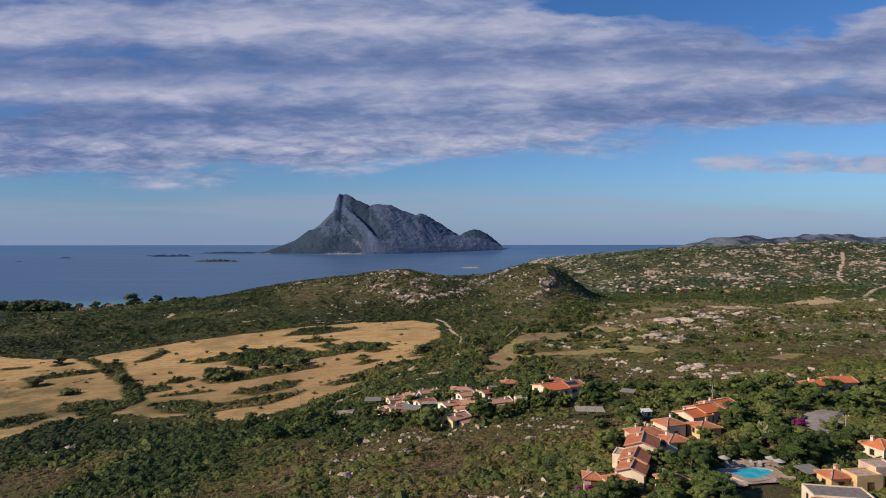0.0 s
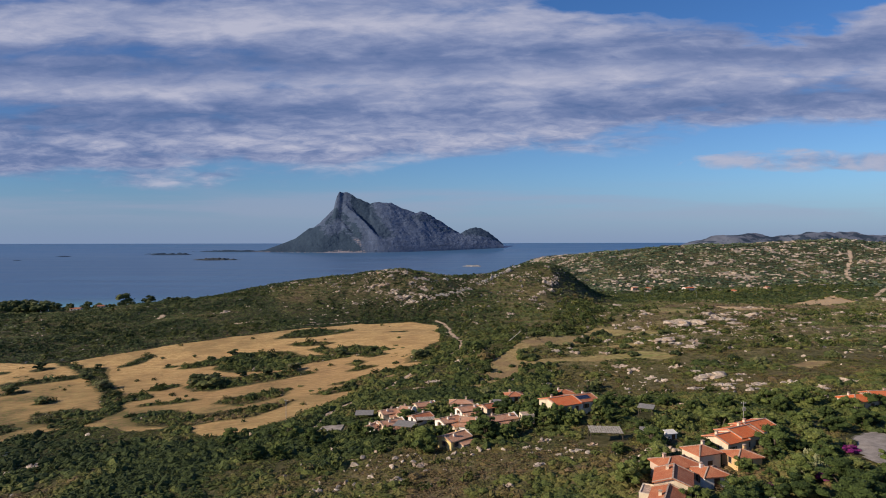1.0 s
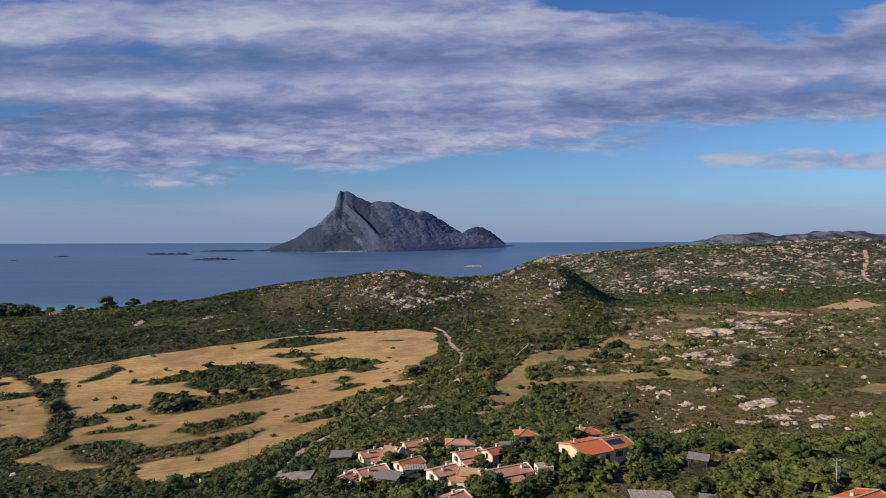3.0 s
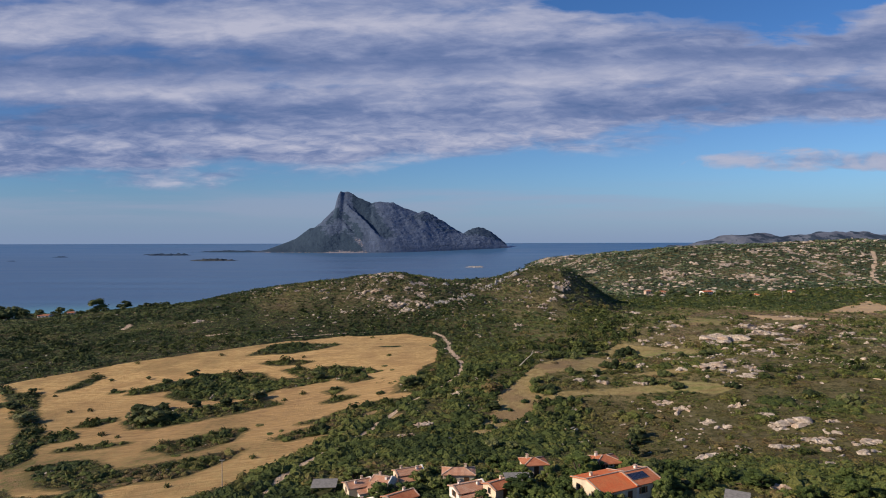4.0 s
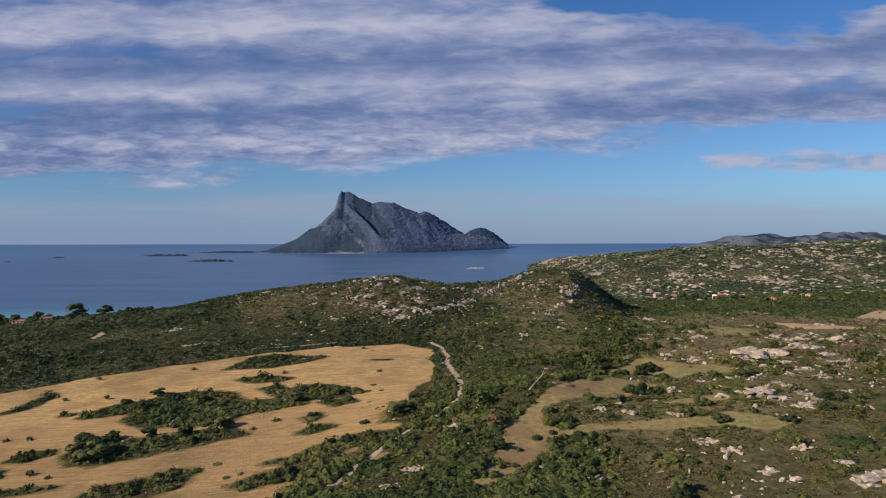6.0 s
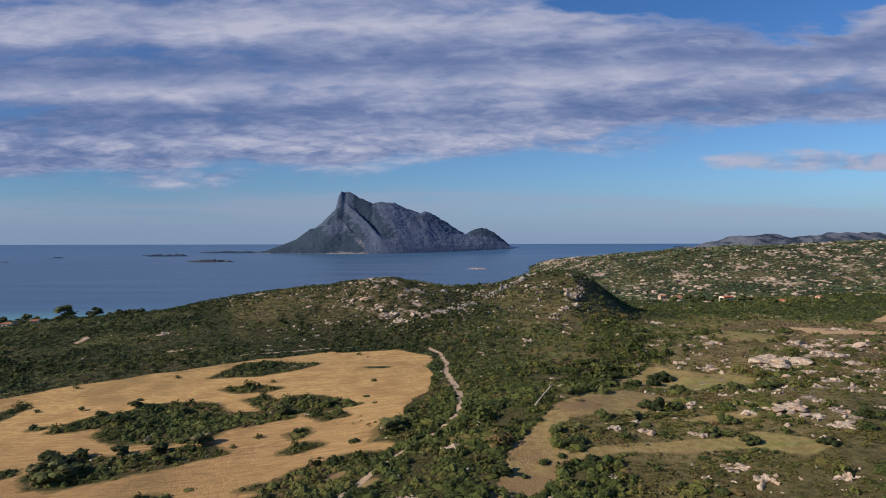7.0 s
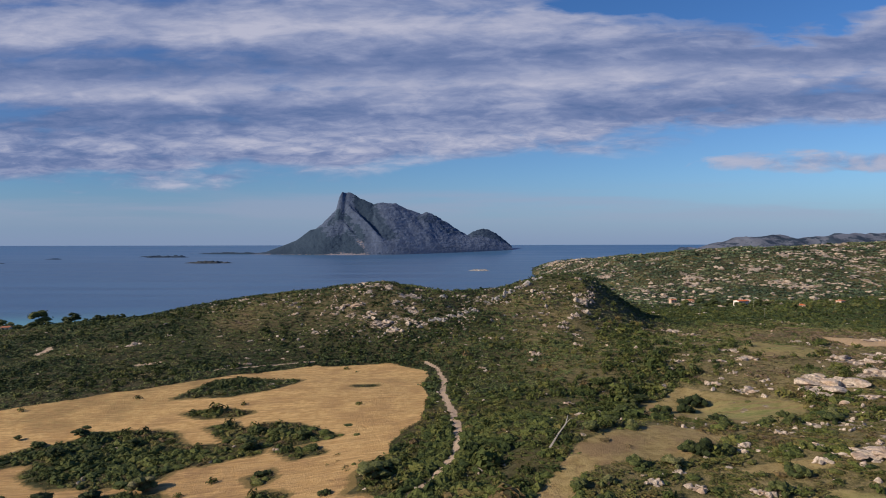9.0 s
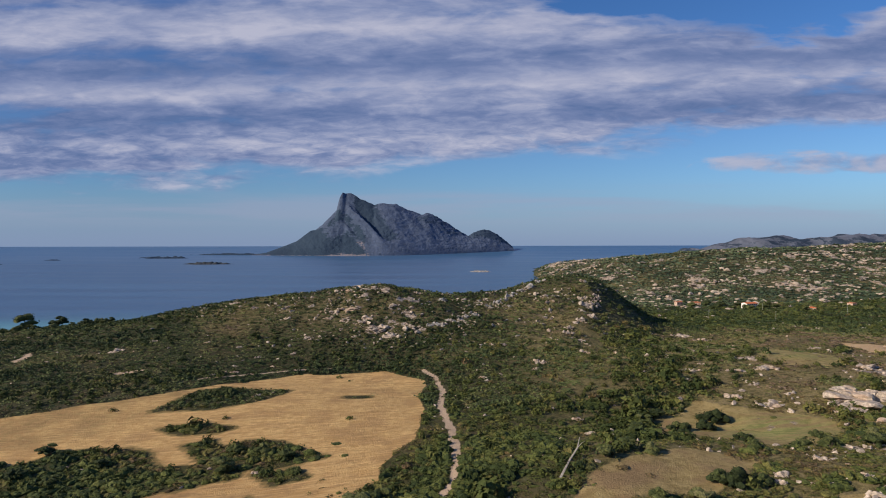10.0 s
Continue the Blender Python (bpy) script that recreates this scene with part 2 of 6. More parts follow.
# gold hayfield, khaki pastures, tracks and hedges: plan coordinates
HAYFIELD = [(-520, 400), (-323, 436), (-281, 424), (-252, 424), (-240, 437), (-218, 450), (-194, 465), (-166, 479), (-136, 491), (-107, 514), (-73, 538), (-29, 539), (-6, 517), (-2, 450), (-2, 405), (-9, 378), (-14, 350), (-11, 333), (-25, 316), (-36, 285), (-40, 266), (-53, 252), (-62, 242), (-72, 231), (-85, 235), (-104, 252), (-128, 256), (-156, 271), (-177, 266), (-178, 240), (-300, 250), (-520, 300)]
WEST_PASTURES = [
    [(11, 280), (19, 296), (23, 306), (25, 319), (34, 332), (40, 342), (48, 353), (60, 362), (77, 373), (93, 362), (84, 352), (75, 344), (70, 337), (62, 339), (53, 337), (46, 334), (39, 328), (38, 317), (42, 313), (35, 300), (26, 289), (17, 278)],
    [(34, 305), (47, 315), (63, 317), (87, 319), (98, 321), (104, 316), (117, 309), (104, 302), (94, 310), (76, 311), (56, 312), (45, 309)],
]
PASTURES = WEST_PASTURES + [
    [(80, 412), (95, 437), (108, 452), (115, 441), (134, 427), (142, 412), (132, 392), (113, 375), (104, 381), (98, 399), (90, 409)],
    [(77, 332), (90, 337), (105, 336), (104, 331), (92, 329), (84, 330)],
    [(168, 524), (198, 566), (212, 530), (205, 508), (189, 490), (171, 497)],
    [(146, 274), (160, 280), (166, 274), (152, 266)],
    [(-20, 303), (-14, 309), (-12, 306), (-18, 300)], [(-31, 312), (-24, 318), (-22, 314), (-28, 308)], [(-9, 345), (-4, 353), (-1, 349), (-5, 342)], [(-28, 283), (-22, 290), (-20, 287), (-25, 281)],
    [(-46, 226), (-33, 225), (-32, 217), (-44, 216)],
]
STUBBLE = [[(365, 665), (430, 740), (505, 810), (470, 715), (400, 650)], [(254, 594), (300, 575), (312, 556), (263, 534), (246, 552)]]
TRACK = [(-7, 536), (0, 522), (5, 489), (4, 456), (9, 416), (11, 380), (10, 357), (4, 340), (-6, 327), (-16, 310), (-27, 285), (-36, 265), (-42, 250), (-44, 226)]
HILL_ROAD = [(840, 1290), (802, 1228), (762, 1175), (723, 1124), (690, 1060), (668, 980), (649, 896), (595, 847), (541, 784)]
HILL_PATH = [(-268, 590), (-263, 582), (-262, 570)]
FIELD_ROAD = [(-134, 512), (-122, 521), (-106, 533), (-81, 545), (-60, 547)]
# patches of scrub left standing in the hay, from the far edge to the near one
PATCHES_FAR = [
    [(-123, 466), (-119, 483), (-115, 498), (-105, 504), (-91, 501), (-71, 497), (-73, 487), (-81, 475), (-95, 465)],
    [(-107, 442), (-97, 445), (-77, 437), (-84, 432), (-96, 432)], [(-89, 421), (-82, 424), (-75, 413), (-66, 419), (-53, 415), (-40, 404), (-32, 396), (-46, 391), (-62, 397), (-72, 402)],
    [(-51, 387), (-40, 387), (-34, 379), (-43, 377)], [(-53, 363), (-48, 369), (-45, 361), (-49, 357)], [(-48, 342), (-44, 348), (-38, 344), (-43, 340)],
]
PATCHES_MIDDLE = [
    [(-137, 383), (-147, 408), (-136, 418), (-123, 422), (-108, 419), (-97, 410), (-85, 399), (-71, 397), (-63, 400), (-58, 386), (-70, 382), (-85, 380), (-84, 370), (-103, 368), (-122, 373)],
    [(-162, 392), (-160, 403), (-152, 410), (-144, 407), (-139, 395), (-148, 393)], [(-138, 342), (-134, 354), (-118, 355), (-99, 358), (-81, 359), (-73, 349), (-92, 341), (-107, 333), (-118, 329), (-127, 331)],
    [(-158, 339), (-155, 346), (-147, 349), (-144, 345), (-149, 338)], [(-205, 406), (-207, 420), (-202, 435), (-198, 428), (-199, 409)],
]
PATCHES_NEAR = [
    [(-106, 296), (-102, 304), (-93, 308), (-83, 314), (-76, 310), (-75, 299), (-82, 292), (-92, 289)], [(-141, 286), (-132, 291), (-124, 292), (-107, 277), (-95, 275), (-81, 279), (-66, 284), (-70, 274), (-77, 264), (-95, 259), (-103, 256), (-123, 266)],
    [(-58, 294), (-48, 302), (-37, 304), (-33, 300), (-39, 296), (-50, 292)], [(-54, 312), (-44, 316), (-35, 323), (-26, 328), (-16, 328), (-13, 322), (-25, 318), (-33, 310), (-42, 308)],
    [(-17, 340), (-17, 356), (-12, 362), (-4, 367), (1, 356), (-5, 345), (-7, 335)],
]
PATCHES_WEST = [
    [(-258, 424), (-231, 404), (-219, 404), (-201, 377), (-175, 340), (-157, 314), (-150, 294), (-156, 274), (-166, 274), (-173, 283), (-162, 290), (-163, 307), (-182, 341), (-208, 375), (-231, 398)],
    [(-258, 369), (-245, 378), (-224, 386), (-220, 380), (-238, 370), (-249, 359)], [(-206, 275), (-194, 287), (-183, 277), (-187, 264), (-206, 258)], [(-162, 324), (-159, 330), (-154, 329), (-149, 321), (-155, 319)],
    [(-192, 302), (-179, 308), (-166, 303), (-163, 290), (-173, 284), (-185, 287)],
]
# thinner hedges and single clumps: from, to, half-width
HEDGES = [
    ((-143, 307), (-119, 308), 1.6), ((-290, 396), (-278, 398), 2.0), ((-260, 404), (-257, 405), 2.0), ((-241, 349), (-236, 351), 2.5), ((-205, 326), (-202, 326), 2.0), ((-173, 397), (-169, 398), 1.2), ((-38, 479), (-32, 480), 1.5),
    ((139, 495), (215, 608), 2.5), ((94, 434), (139, 495), 2.5), ((88, 366), (110, 374), 3), ((110, 374), (138, 389), 3), ((138, 389), (150, 420), 3),
]


def inside(poly, x, y):
    """Signed distance to a polygon's edge, positive inside."""
    hit, near = np.zeros(x.shape, bool), np.full(x.shape, 1e9)
    for (ax, ay), (bx, by) in zip(poly, poly[1:] + poly[:1]):
        cross = ((ay > y) != (by > y)) & (x < (bx - ax) * (y - ay) / (by - ay + 1e-9) + ax)
        hit ^= cross
        near = np.minimum(near, beside(ax, ay, bx, by, x, y))
    return np.where(hit, near, -near)


def beside(ax, ay, bx, by, x, y):
    dx, dy = bx - ax, by - ay
    t = np.clip(((x - ax) * dx + (y - ay) * dy) / (dx * dx + dy * dy), 0, 1)
    return np.hypot(x - ax - t * dx, y - ay - t * dy)


def along(line, x, y):
    return np.min([beside(*a, *b, x, y) for a, b in zip(line, line[1:])], axis=0)


def hedge_depth(x, y):
    """How far inside a hedge or a patch of scrub, positive inside."""
    x, y = np.asarray(x, float), np.asarray(y, float)
    depth = np.max([w - beside(*a, *b, x, y) for a, b, w in HEDGES], axis=0)
    near = (x > -330) & (x < 10) & (y > 240) & (y < 530)
    if near.any():
        patch = np.max([inside(p, x[near], y[near]) for p in PATCHES_FAR + PATCHES_MIDDLE + PATCHES_NEAR + PATCHES_WEST], axis=0)
        depth[near] = np.maximum(depth[near], patch)
    return depth + 0.9 + 3.6 * ripple(x, y, 13, 31, 4, 0.65)


def masks(x, y):
    """Shares of hay, pasture and bare track at a place."""
    wob = (4.0 + 5.0 * smooth(330, 270, y)) * ripple(x, y, 30, 11, 4, 0.6)
    hay = smooth(-1.0, 2.0, inside(HAYFIELD, x, y) + wob) * (1 - smooth(-1.6, 0.6, hedge_depth(x, y)))
    past = np.max([smooth(-1.5, 1.5, inside(p, x, y) + wob * 0.4) for p in PASTURES], axis=0)
    bare = np.maximum(1 - smooth(0.9, 1.8, along(TRACK, x, y) + 0.2 * wob + 0.5 * smooth(350, 330, y)), 1 - smooth(0.5, 1.5, along(FIELD_ROAD, x, y) + 0.25 * np.abs(wob)))
    bare = np.maximum(bare, 1 - smooth(1.8, 3.2, np.minimum(along(HILL_PATH, x, y), beside(-178, 536, -166, 536, x, y)) + 0.25 * wob))
    bare = np.maximum(bare, 1 - smooth(1.0, 4.6, along(HILL_ROAD, x, y)))
    cut = np.max([smooth(-2.5, 2.5, inside(p, x, y) + wob) for p in STUBBLE], axis=0)
    hay, bare = np.maximum(hay, cut), np.maximum(bare, 0.45 * cut)
    return hay, past, bare


# bare granite slabs: x, y, half-widths, height
SLABS = [
    (168, 434, 14, 7, 2.0), (188, 443, 8, 5, 1.6), (117, 337, 7, 4, 1.8), (205, 480, 11, 4, 1.6), (230, 478, 10, 5, 1.8), (109, 265, 5, 3, 1.2), (-41, 655, 4, 3, 2.0), (-18, 640, 3, 2, 1.2), (45, 690, 4, 3, 2.0), (-168, 690, 6, 3, 1.8),
    (-118, 705, 6, 3, 1.6), (-205, 580, 5, 3, 1.2), (268, 1815, 30, 22, 6.0), (330, 1760, 26, 20, 5.0),
]


# where the granite of the headland breaks through: x, y, radius
BROKEN = [(436, 1232, 60), (531, 1374, 38), (546, 1241, 85), (539, 1157, 60), (317, 1443, 45), (431, 1449, 40), (300, 1263, 30), (347, 1172, 45), (260, 1680, 70), (306, 1592, 40), (395, 1143, 45), (720, 1300, 130), (660, 1130, 90)]


def broken(x, y):
    """Bare parts of the headland, 0 to 1."""
    return np.clip(np.max([np.exp(-(((x - a) ** 2 + (y - b) ** 2) / r**2)) for a, b, r in BROKEN], axis=0) + 0.5 * smooth(650, 900, x), 0, 1)


def slab(x, y):
    """Bare bedrock, 0 to 1."""
    n = ripple(x, y, 7, 45, 3, 0.6)
    s = np.max([smooth(1.05, 0.8, np.hypot((x - a) / rx, (y - b) / ry) + 0.45 * n) for a, b, rx, ry, h in SLABS], axis=0)
    head = smooth(880, 990, y) * smooth(190, 300, x) * smooth(0.24, 0.36, ripple(x * 0.8, y * 0.6, 18, 46, 4, 0.65) + 0.42 * (broken(x, y) - 0.62)) * (0.75 + 0.4 * ripple(x, y, 9, 42, 2))
    hill = 0.85 * np.exp(-(((x + 20) / 75) ** 2) - ((y - 640) / 42) ** 2) + 0.75 * np.exp(-(((x + 42) / 42) ** 2) - ((y - 605) / 22) ** 2) + 0.45 * np.exp(-((beside(112, 700, 86, 585, x, y) / 14) ** 2)) + 0.6 * np.exp(-(((x + 130) / 110) ** 2) - ((y - 695) / 30) ** 2)
    hill = 0.8 * smooth(0.52, 0.66, np.minimum(hill, 1.0) * (0.42 + ripple(x * 0.8, y * 0.8, 9, 47, 3, 0.6)))
    east = smooth(0.38, 0.48, ripple(x * 0.8, y * 0.8, 13, 48, 3, 0.6)) * smooth(70, 150, x) * smooth(290, 340, y) * (1 - smooth(520, 620, y))
    return np.maximum(np.maximum(s, head), np.maximum(hill, 0.9 * east))


def rocky(x, y):
    """How stony the land is, 0 to 1."""
    n = 0.5 + 0.5 * ripple(x, y, 60, 41, 4, 0.6)
    hill = np.exp(-(((x + 5) / 140) ** 2) - ((y - 665) / 55) ** 2) + 0.7 * np.exp(-(((x + 42) / 50) ** 2) - ((y - 605) / 26) ** 2)
    east = smooth(50, 150, x) * smooth(300, 340, y) * (1 - smooth(480, 640, y))
    head = smooth(880, 1050, y) * smooth(180, 320, x) * (0.25 + 0.9 * broken(x, y))
    near = np.exp(-(((x - 10) / 45) ** 2) - ((y - 165) / 40) ** 2)
    stony = 0.55 * np.exp(-(((x - 100) / 45) ** 2) - ((y - 255) / 32) ** 2)
    cape = np.exp(-(((x - 330) / 140) ** 2) - ((y - 1780) / 130) ** 2)
    return np.clip(n * (0.42 + 1.4 * hill + 0.5 * east + 0.85 * head + 0.5 * near + stony + 1.4 * cape), 0, 1)


def heath(x, y):
    """The dry open plain and the stony slope by the villas, 0 to 1."""
    plain_part = smooth(25, 65, x) * smooth(215, 245, y) * (1 - smooth(600, 740, y))
    near = np.exp(-(((x - 8) / 42) ** 2) - ((y - 158) / 36) ** 2)
    ridge = 0.5 * np.exp(-(((x + 25) / 75) ** 2) - ((y - 625) / 36) ** 2)
    slope = 0.5 * smooth(0.08, 0.35, ripple(x, y, 70, 78, 4, 0.6)) * smooth(460, 560, y) * (1 - np.exp(-(((x - 95) / 75) ** 2) - ((y - 630) / 110) ** 2))
    west = 0.8 * np.maximum(np.exp(-(((x + 100) / 38) ** 2) - ((y - 190) / 26) ** 2) * smooth(-0.3, 0.2, ripple(x, y, 30, 79, 3)), np.exp(-(((x + 40) / 30) ** 2) - ((y - 155) / 18) ** 2))
    ridge = np.maximum(ridge, west)
    return np.clip(plain_part * (0.42 + 0.58 * smooth(285, 335, y)) * (0.55 + 0.45 * smooth(-0.25, 0.3, ripple(x, y, 55, 77, 4, 0.6))) + 0.45 * near + np.maximum(ridge, slope), 0, 1)


def ground(x, y):
    """The height of the land with its roughness."""
    x, y = np.asarray(x, float), np.asarray(y, float)
    z = lie(x, y)
    hay = smooth(-8, 8, inside(HAYFIELD, x, y))
    rough = (1 - 0.85 * hay) * smooth(-1, 6, z)
    far = smooth(700, 1200, y)
    return z + rough * ((1.6 + 3.0 * far) * ripple(x, y, 45 + 0 * x, 3, 4) + 2.2 * rocky(x, y) * ripple(x, y, 12, 8, 3)) + 3.0 * ripple(x, y, 26, 9, 4, 0.6) * np.exp(-(((x - 85) / 60) ** 2) - ((y - 650) / 80) ** 2) + slab(x, y) * (0.6 + 0.9 * far * 2 + 0.8 * ripple(x, y, 9, 49, 3))


def fast_mesh(name, verts, tris, mat, smooth_faces=False, floats=()):
    """A mesh from arrays of corners and triangles, with named numbers at its corners."""
    me = bpy.data.meshes.new(name)
    verts, tris = np.asarray(verts, np.float32), np.asarray(tris, np.int32)
    n = tris.shape[1]
    me.vertices.add(len(verts)), me.loops.add(tris.size), me.polygons.add(len(tris))
    me.vertices.foreach_set("co", verts.ravel())
    me.loops.foreach_set("vertex_index", tris.ravel())
    me.polygons.foreach_set("loop_start", np.arange(0, tris.size, n, dtype=np.int32))
    me.polygons.foreach_set("use_smooth", np.full(len(tris), smooth_faces))
    for key, values in floats:
        me.attributes.new(key, "FLOAT", "POINT").data.foreach_set("value", np.asarray(values, np.float32))
    me.update(calc_edges=True)
    me.materials.append(mat)
    return me


def sheet(xs, ys):
    """Grid points and quads over two axes."""
    gx, gy = np.meshgrid(xs, ys)
    nx = len(xs)
    i = (np.arange(len(ys) - 1)[:, None] * nx + np.arange(nx - 1)[None, :]).ravel()
    return gx.ravel(), gy.ravel(), np.stack([i, i + 1, i + nx + 1, i + nx], 1)


# ground
m, gr, b, place = surface("ground", (0.1, 0.09, 0.05), 0.95, 0.0, 0.1)
n1, n2, n3 = gr.noise(place, 0.05, 5.0, 0.6), gr.noise(place, 0.35, 5.0, 0.65), gr.noise(place, 2.2, 4.0, 0.7)
n4 = gr.noise(place, 1.1, 4.0, 0.75)
soil = gr.mix(gr.ramp(n1, 0.35, 0.65), (0.046, 0.052, 0.019), (0.092, 0.075, 0.037))
soil = gr.mix(gr.ramp(n2, 0.48, 0.66, 0.0, 0.85), soil, (0.060, 0.075, 0.024))
soil = gr.mix(gr.ramp(n4, 0.50, 0.64, 0.0, 0.6), soil, (0.034, 0.042, 0.015))
soil = gr.mix(gr.math("MULTIPLY", gr.ramp(n3, 0.55, 0.70, 0.0, 0.6), gr.math("SUBTRACT", 1.0, gr.attr("cover"))), soil, (0.20, 0.155, 0.09))
# under slope scrub the soil is darkened, painting shade into the gaps
soil = gr.mix(gr.attr("cover"), soil, gr.mix(gr.ramp(n4, 0.4, 0.62), (0.034, 0.042, 0.020), gr.mix(gr.ramp(n1, 0.4, 0.6), (0.058, 0.064, 0.028), (0.100, 0.076, 0.040))))
soil = gr.mix(gr.math("MULTIPLY", gr.attr("dry"), gr.ramp(n2, 0.31, 0.54)), soil, gr.mix(gr.ramp(n4, 0.4, 0.6), (0.300, 0.240, 0.104), (0.150, 0.128, 0.052)))
soil = gr.mix(gr.math("MULTIPLY", gr.attr("stone"), gr.ramp(n2, 0.48, 0.64, 0.0, 0.8)), soil, (0.22, 0.165, 0.115))
cracks = gr.ramp(gr.noise(place, 0.5, 6.0, 0.7, 0.6), 0.40, 0.56)
rock = gr.mix(cracks, (0.17, 0.135, 0.10), gr.mix(gr.ramp(n1, 0.4, 0.6), (0.53, 0.435, 0.345), (0.48, 0.38, 0.285)))
rows = gr.noise(gr.node("ShaderNodeMapping", place, (0, 0, 0), (0, 0, radians(20)), (0.03, 0.3, 0.1)).outputs[0], 1.0, 4.0, 0.6)
hay = gr.mix(gr.ramp(n2, 0.3, 0.7), (0.49, 0.300, 0.117), (0.69, 0.465, 0.200))
hay = gr.mix(gr.math("MULTIPLY", gr.ramp(n1, 0.48, 0.62, 0.0, 0.75), gr.ramp(n2, 0.38, 0.58, 0.25, 1.0)), hay, (0.36, 0.215, 0.095))
mown = gr.noise(gr.node("ShaderNodeMapping", place, (0, 0, 0), (0, 0, radians(24)), (0.10, 0.9, 0.3)).outputs[0], 1.0, 5.0, 0.65, 0.5)
hay = gr.mix(gr.ramp(rows, 0.52, 0.72, 0.0, 0.28), hay, (0.28, 0.175, 0.08))
hay = gr.mix(gr.ramp(mown, 0.50, 0.64, 0.0, 0.62), hay, (0.33, 0.200, 0.088))
hay = gr.mix(gr.ramp(mown, 0.46, 0.34, 0.0, 0.6), hay, (0.78, 0.540, 0.245))
hay = gr.mix(gr.ramp(n3, 0.55, 0.72, 0.0, 0.35), hay, (0.18, 0.13, 0.05))
hay = gr.mix(gr.math("MULTIPLY", gr.attr("burnt"), gr.ramp(n2, 0.34, 0.6, 0.25, 0.85)), hay, gr.mix(gr.ramp(mown, 0.42, 0.6), (0.40, 0.245, 0.115), (0.27, 0.165, 0.080)))
hay = gr.mix(gr.math("MULTIPLY", gr.attr("worn"), gr.ramp(n1, 0.3, 0.6, 0.3, 1.0)), hay, gr.mix(gr.ramp(n2, 0.4, 0.6), (0.25, 0.165, 0.080), (0.150, 0.142, 0.050)))
hay = gr.mix(gr.ramp(gr.math("ADD", gr.attr("hedge"), gr.math("MULTIPLY", gr.math("SUBTRACT", n2, 0.5), 1.4)), 0.35, 0.8, 0.0, 0.8), hay, (0.17, 0.13, 0.05))
past = gr.mix(gr.ramp(n2, 0.35, 0.65), (0.27, 0.198, 0.080), (0.40, 0.305, 0.135))
past = gr.mix(gr.ramp(n1, 0.48, 0.64, 0.0, 0.7), past, (0.27, 0.175, 0.095))
past = gr.mix(gr.math("MULTIPLY", gr.attr("fresh"), gr.ramp(rows, 0.38, 0.60, 0.15, 1.0)), past, gr.mix(gr.ramp(n2, 0.35, 0.6), (0.19, 0.225, 0.062), (0.32, 0.310, 0.110)))
past = gr.mix(gr.ramp(n3, 0.52, 0.7, 0.0, 0.6), past, (0.12, 0.095, 0.042))
dirt = gr.mix(gr.ramp(n3, 0.3, 0.7), (0.43, 0.31, 0.205), (0.60, 0.46, 0.325))
edge = gr.math("MULTIPLY", gr.math("SUBTRACT", n3, 0.5), 0.7)
c = gr.mix(gr.ramp(gr.math("ADD", gr.attr("pasture"), edge), 0.35, 0.65), soil, past)
c = gr.mix(gr.ramp(gr.math("ADD", gr.attr("hay"), edge), 0.35, 0.65), c, hay)
c = gr.mix(gr.ramp(gr.math("ADD", gr.attr("slab"), gr.math("ADD", edge, gr.math("MULTIPLY", gr.math("SUBTRACT", n2, 0.5), 0.8))), 0.42, 0.58), c, rock)
c = gr.mix(gr.ramp(gr.math("ADD", gr.attr("bare"), edge), 0.3, 0.6), c, dirt)
gr.put(b.inputs["Base Color"], c)
bump(gr, b, gr.math("ADD", gr.math("ADD", n2, gr.math("MULTIPLY", n4, 0.7)), gr.math("MULTIPLY", n3, 0.4)), 0.8, 0.6)
ground_mat = m
fine_x = np.concatenate([np.arange(-330, -60, 2.6), np.arange(-60, 30, 1.3), np.arange(30, 331, 2.6)])
wide = 330 + np.cumsum(np.geomspace(3, 120, 62))
east = 330 + np.cumsum(np.concatenate([np.full(105, 5.5), np.geomspace(6, 130, 42)]))
xs = np.concatenate([-wide[::-1], fine_x, east])
ys = np.concatenate([-3000 + np.cumsum(np.geomspace(600, 8, 22)), np.arange(10, 90, 8), np.arange(90, 590, 2.6), np.arange(590, 900, 4.5), np.arange(900, 2000, 9), np.arange(2000, 2300, 25), 2300 + np.cumsum(np.geomspace(20, 200, 12))])
ys = np.sort(ys)
gx, gy, quads = sheet(xs, ys)
hay_at, past_at, bare_at = masks(gx, gy)
keep = fast_mesh("ground", np.stack([gx, gy, ground(gx, gy)], 1), quads, ground_mat, True, [("hay", hay_at), ("pasture", past_at), ("bare", bare_at), ("stone", rocky(gx, gy)), ("dry", heath(gx, gy)), ("slab", slab(gx, gy)), ("hedge", smooth(-5, 0, hedge_depth(gx, gy))), ("cover", 0.9 * smooth(430, 500, gy + 0.5 * np.clip(-gx - 100, 0, 200)) * smooth(140, 90, gx - 0.5 * np.clip(gy - 520, 0, 900)) + 0.8 * smooth(800, 900, gy)), ("burnt", np.exp(-(((gx + 95) / 90) ** 2) - ((gy - 335) / 62) ** 2)), ("worn", np.clip(1.1 * np.exp(-(((gx + 235) / 65) ** 2) - ((gy - 325) / 45) ** 2) + 1.5 * np.exp(-(((gx + 160) / 60) ** 2) - ((gy - 280) / 20) ** 2) + 0.35 * smooth(0.1, 0.4, ripple(gx, gy, 45, 88, 3)), 0, 1)), ("fresh", np.exp(-(((gx - 122) / 26) ** 2) - ((gy - 408) / 20) ** 2) + 0.7 * np.exp(-(((gx - 195) / 30) ** 2) - ((gy - 530) / 30) ** 2) + 0.7 * np.exp(-(((gx - 98) / 24) ** 2) - ((gy - 310) / 12) ** 2))])
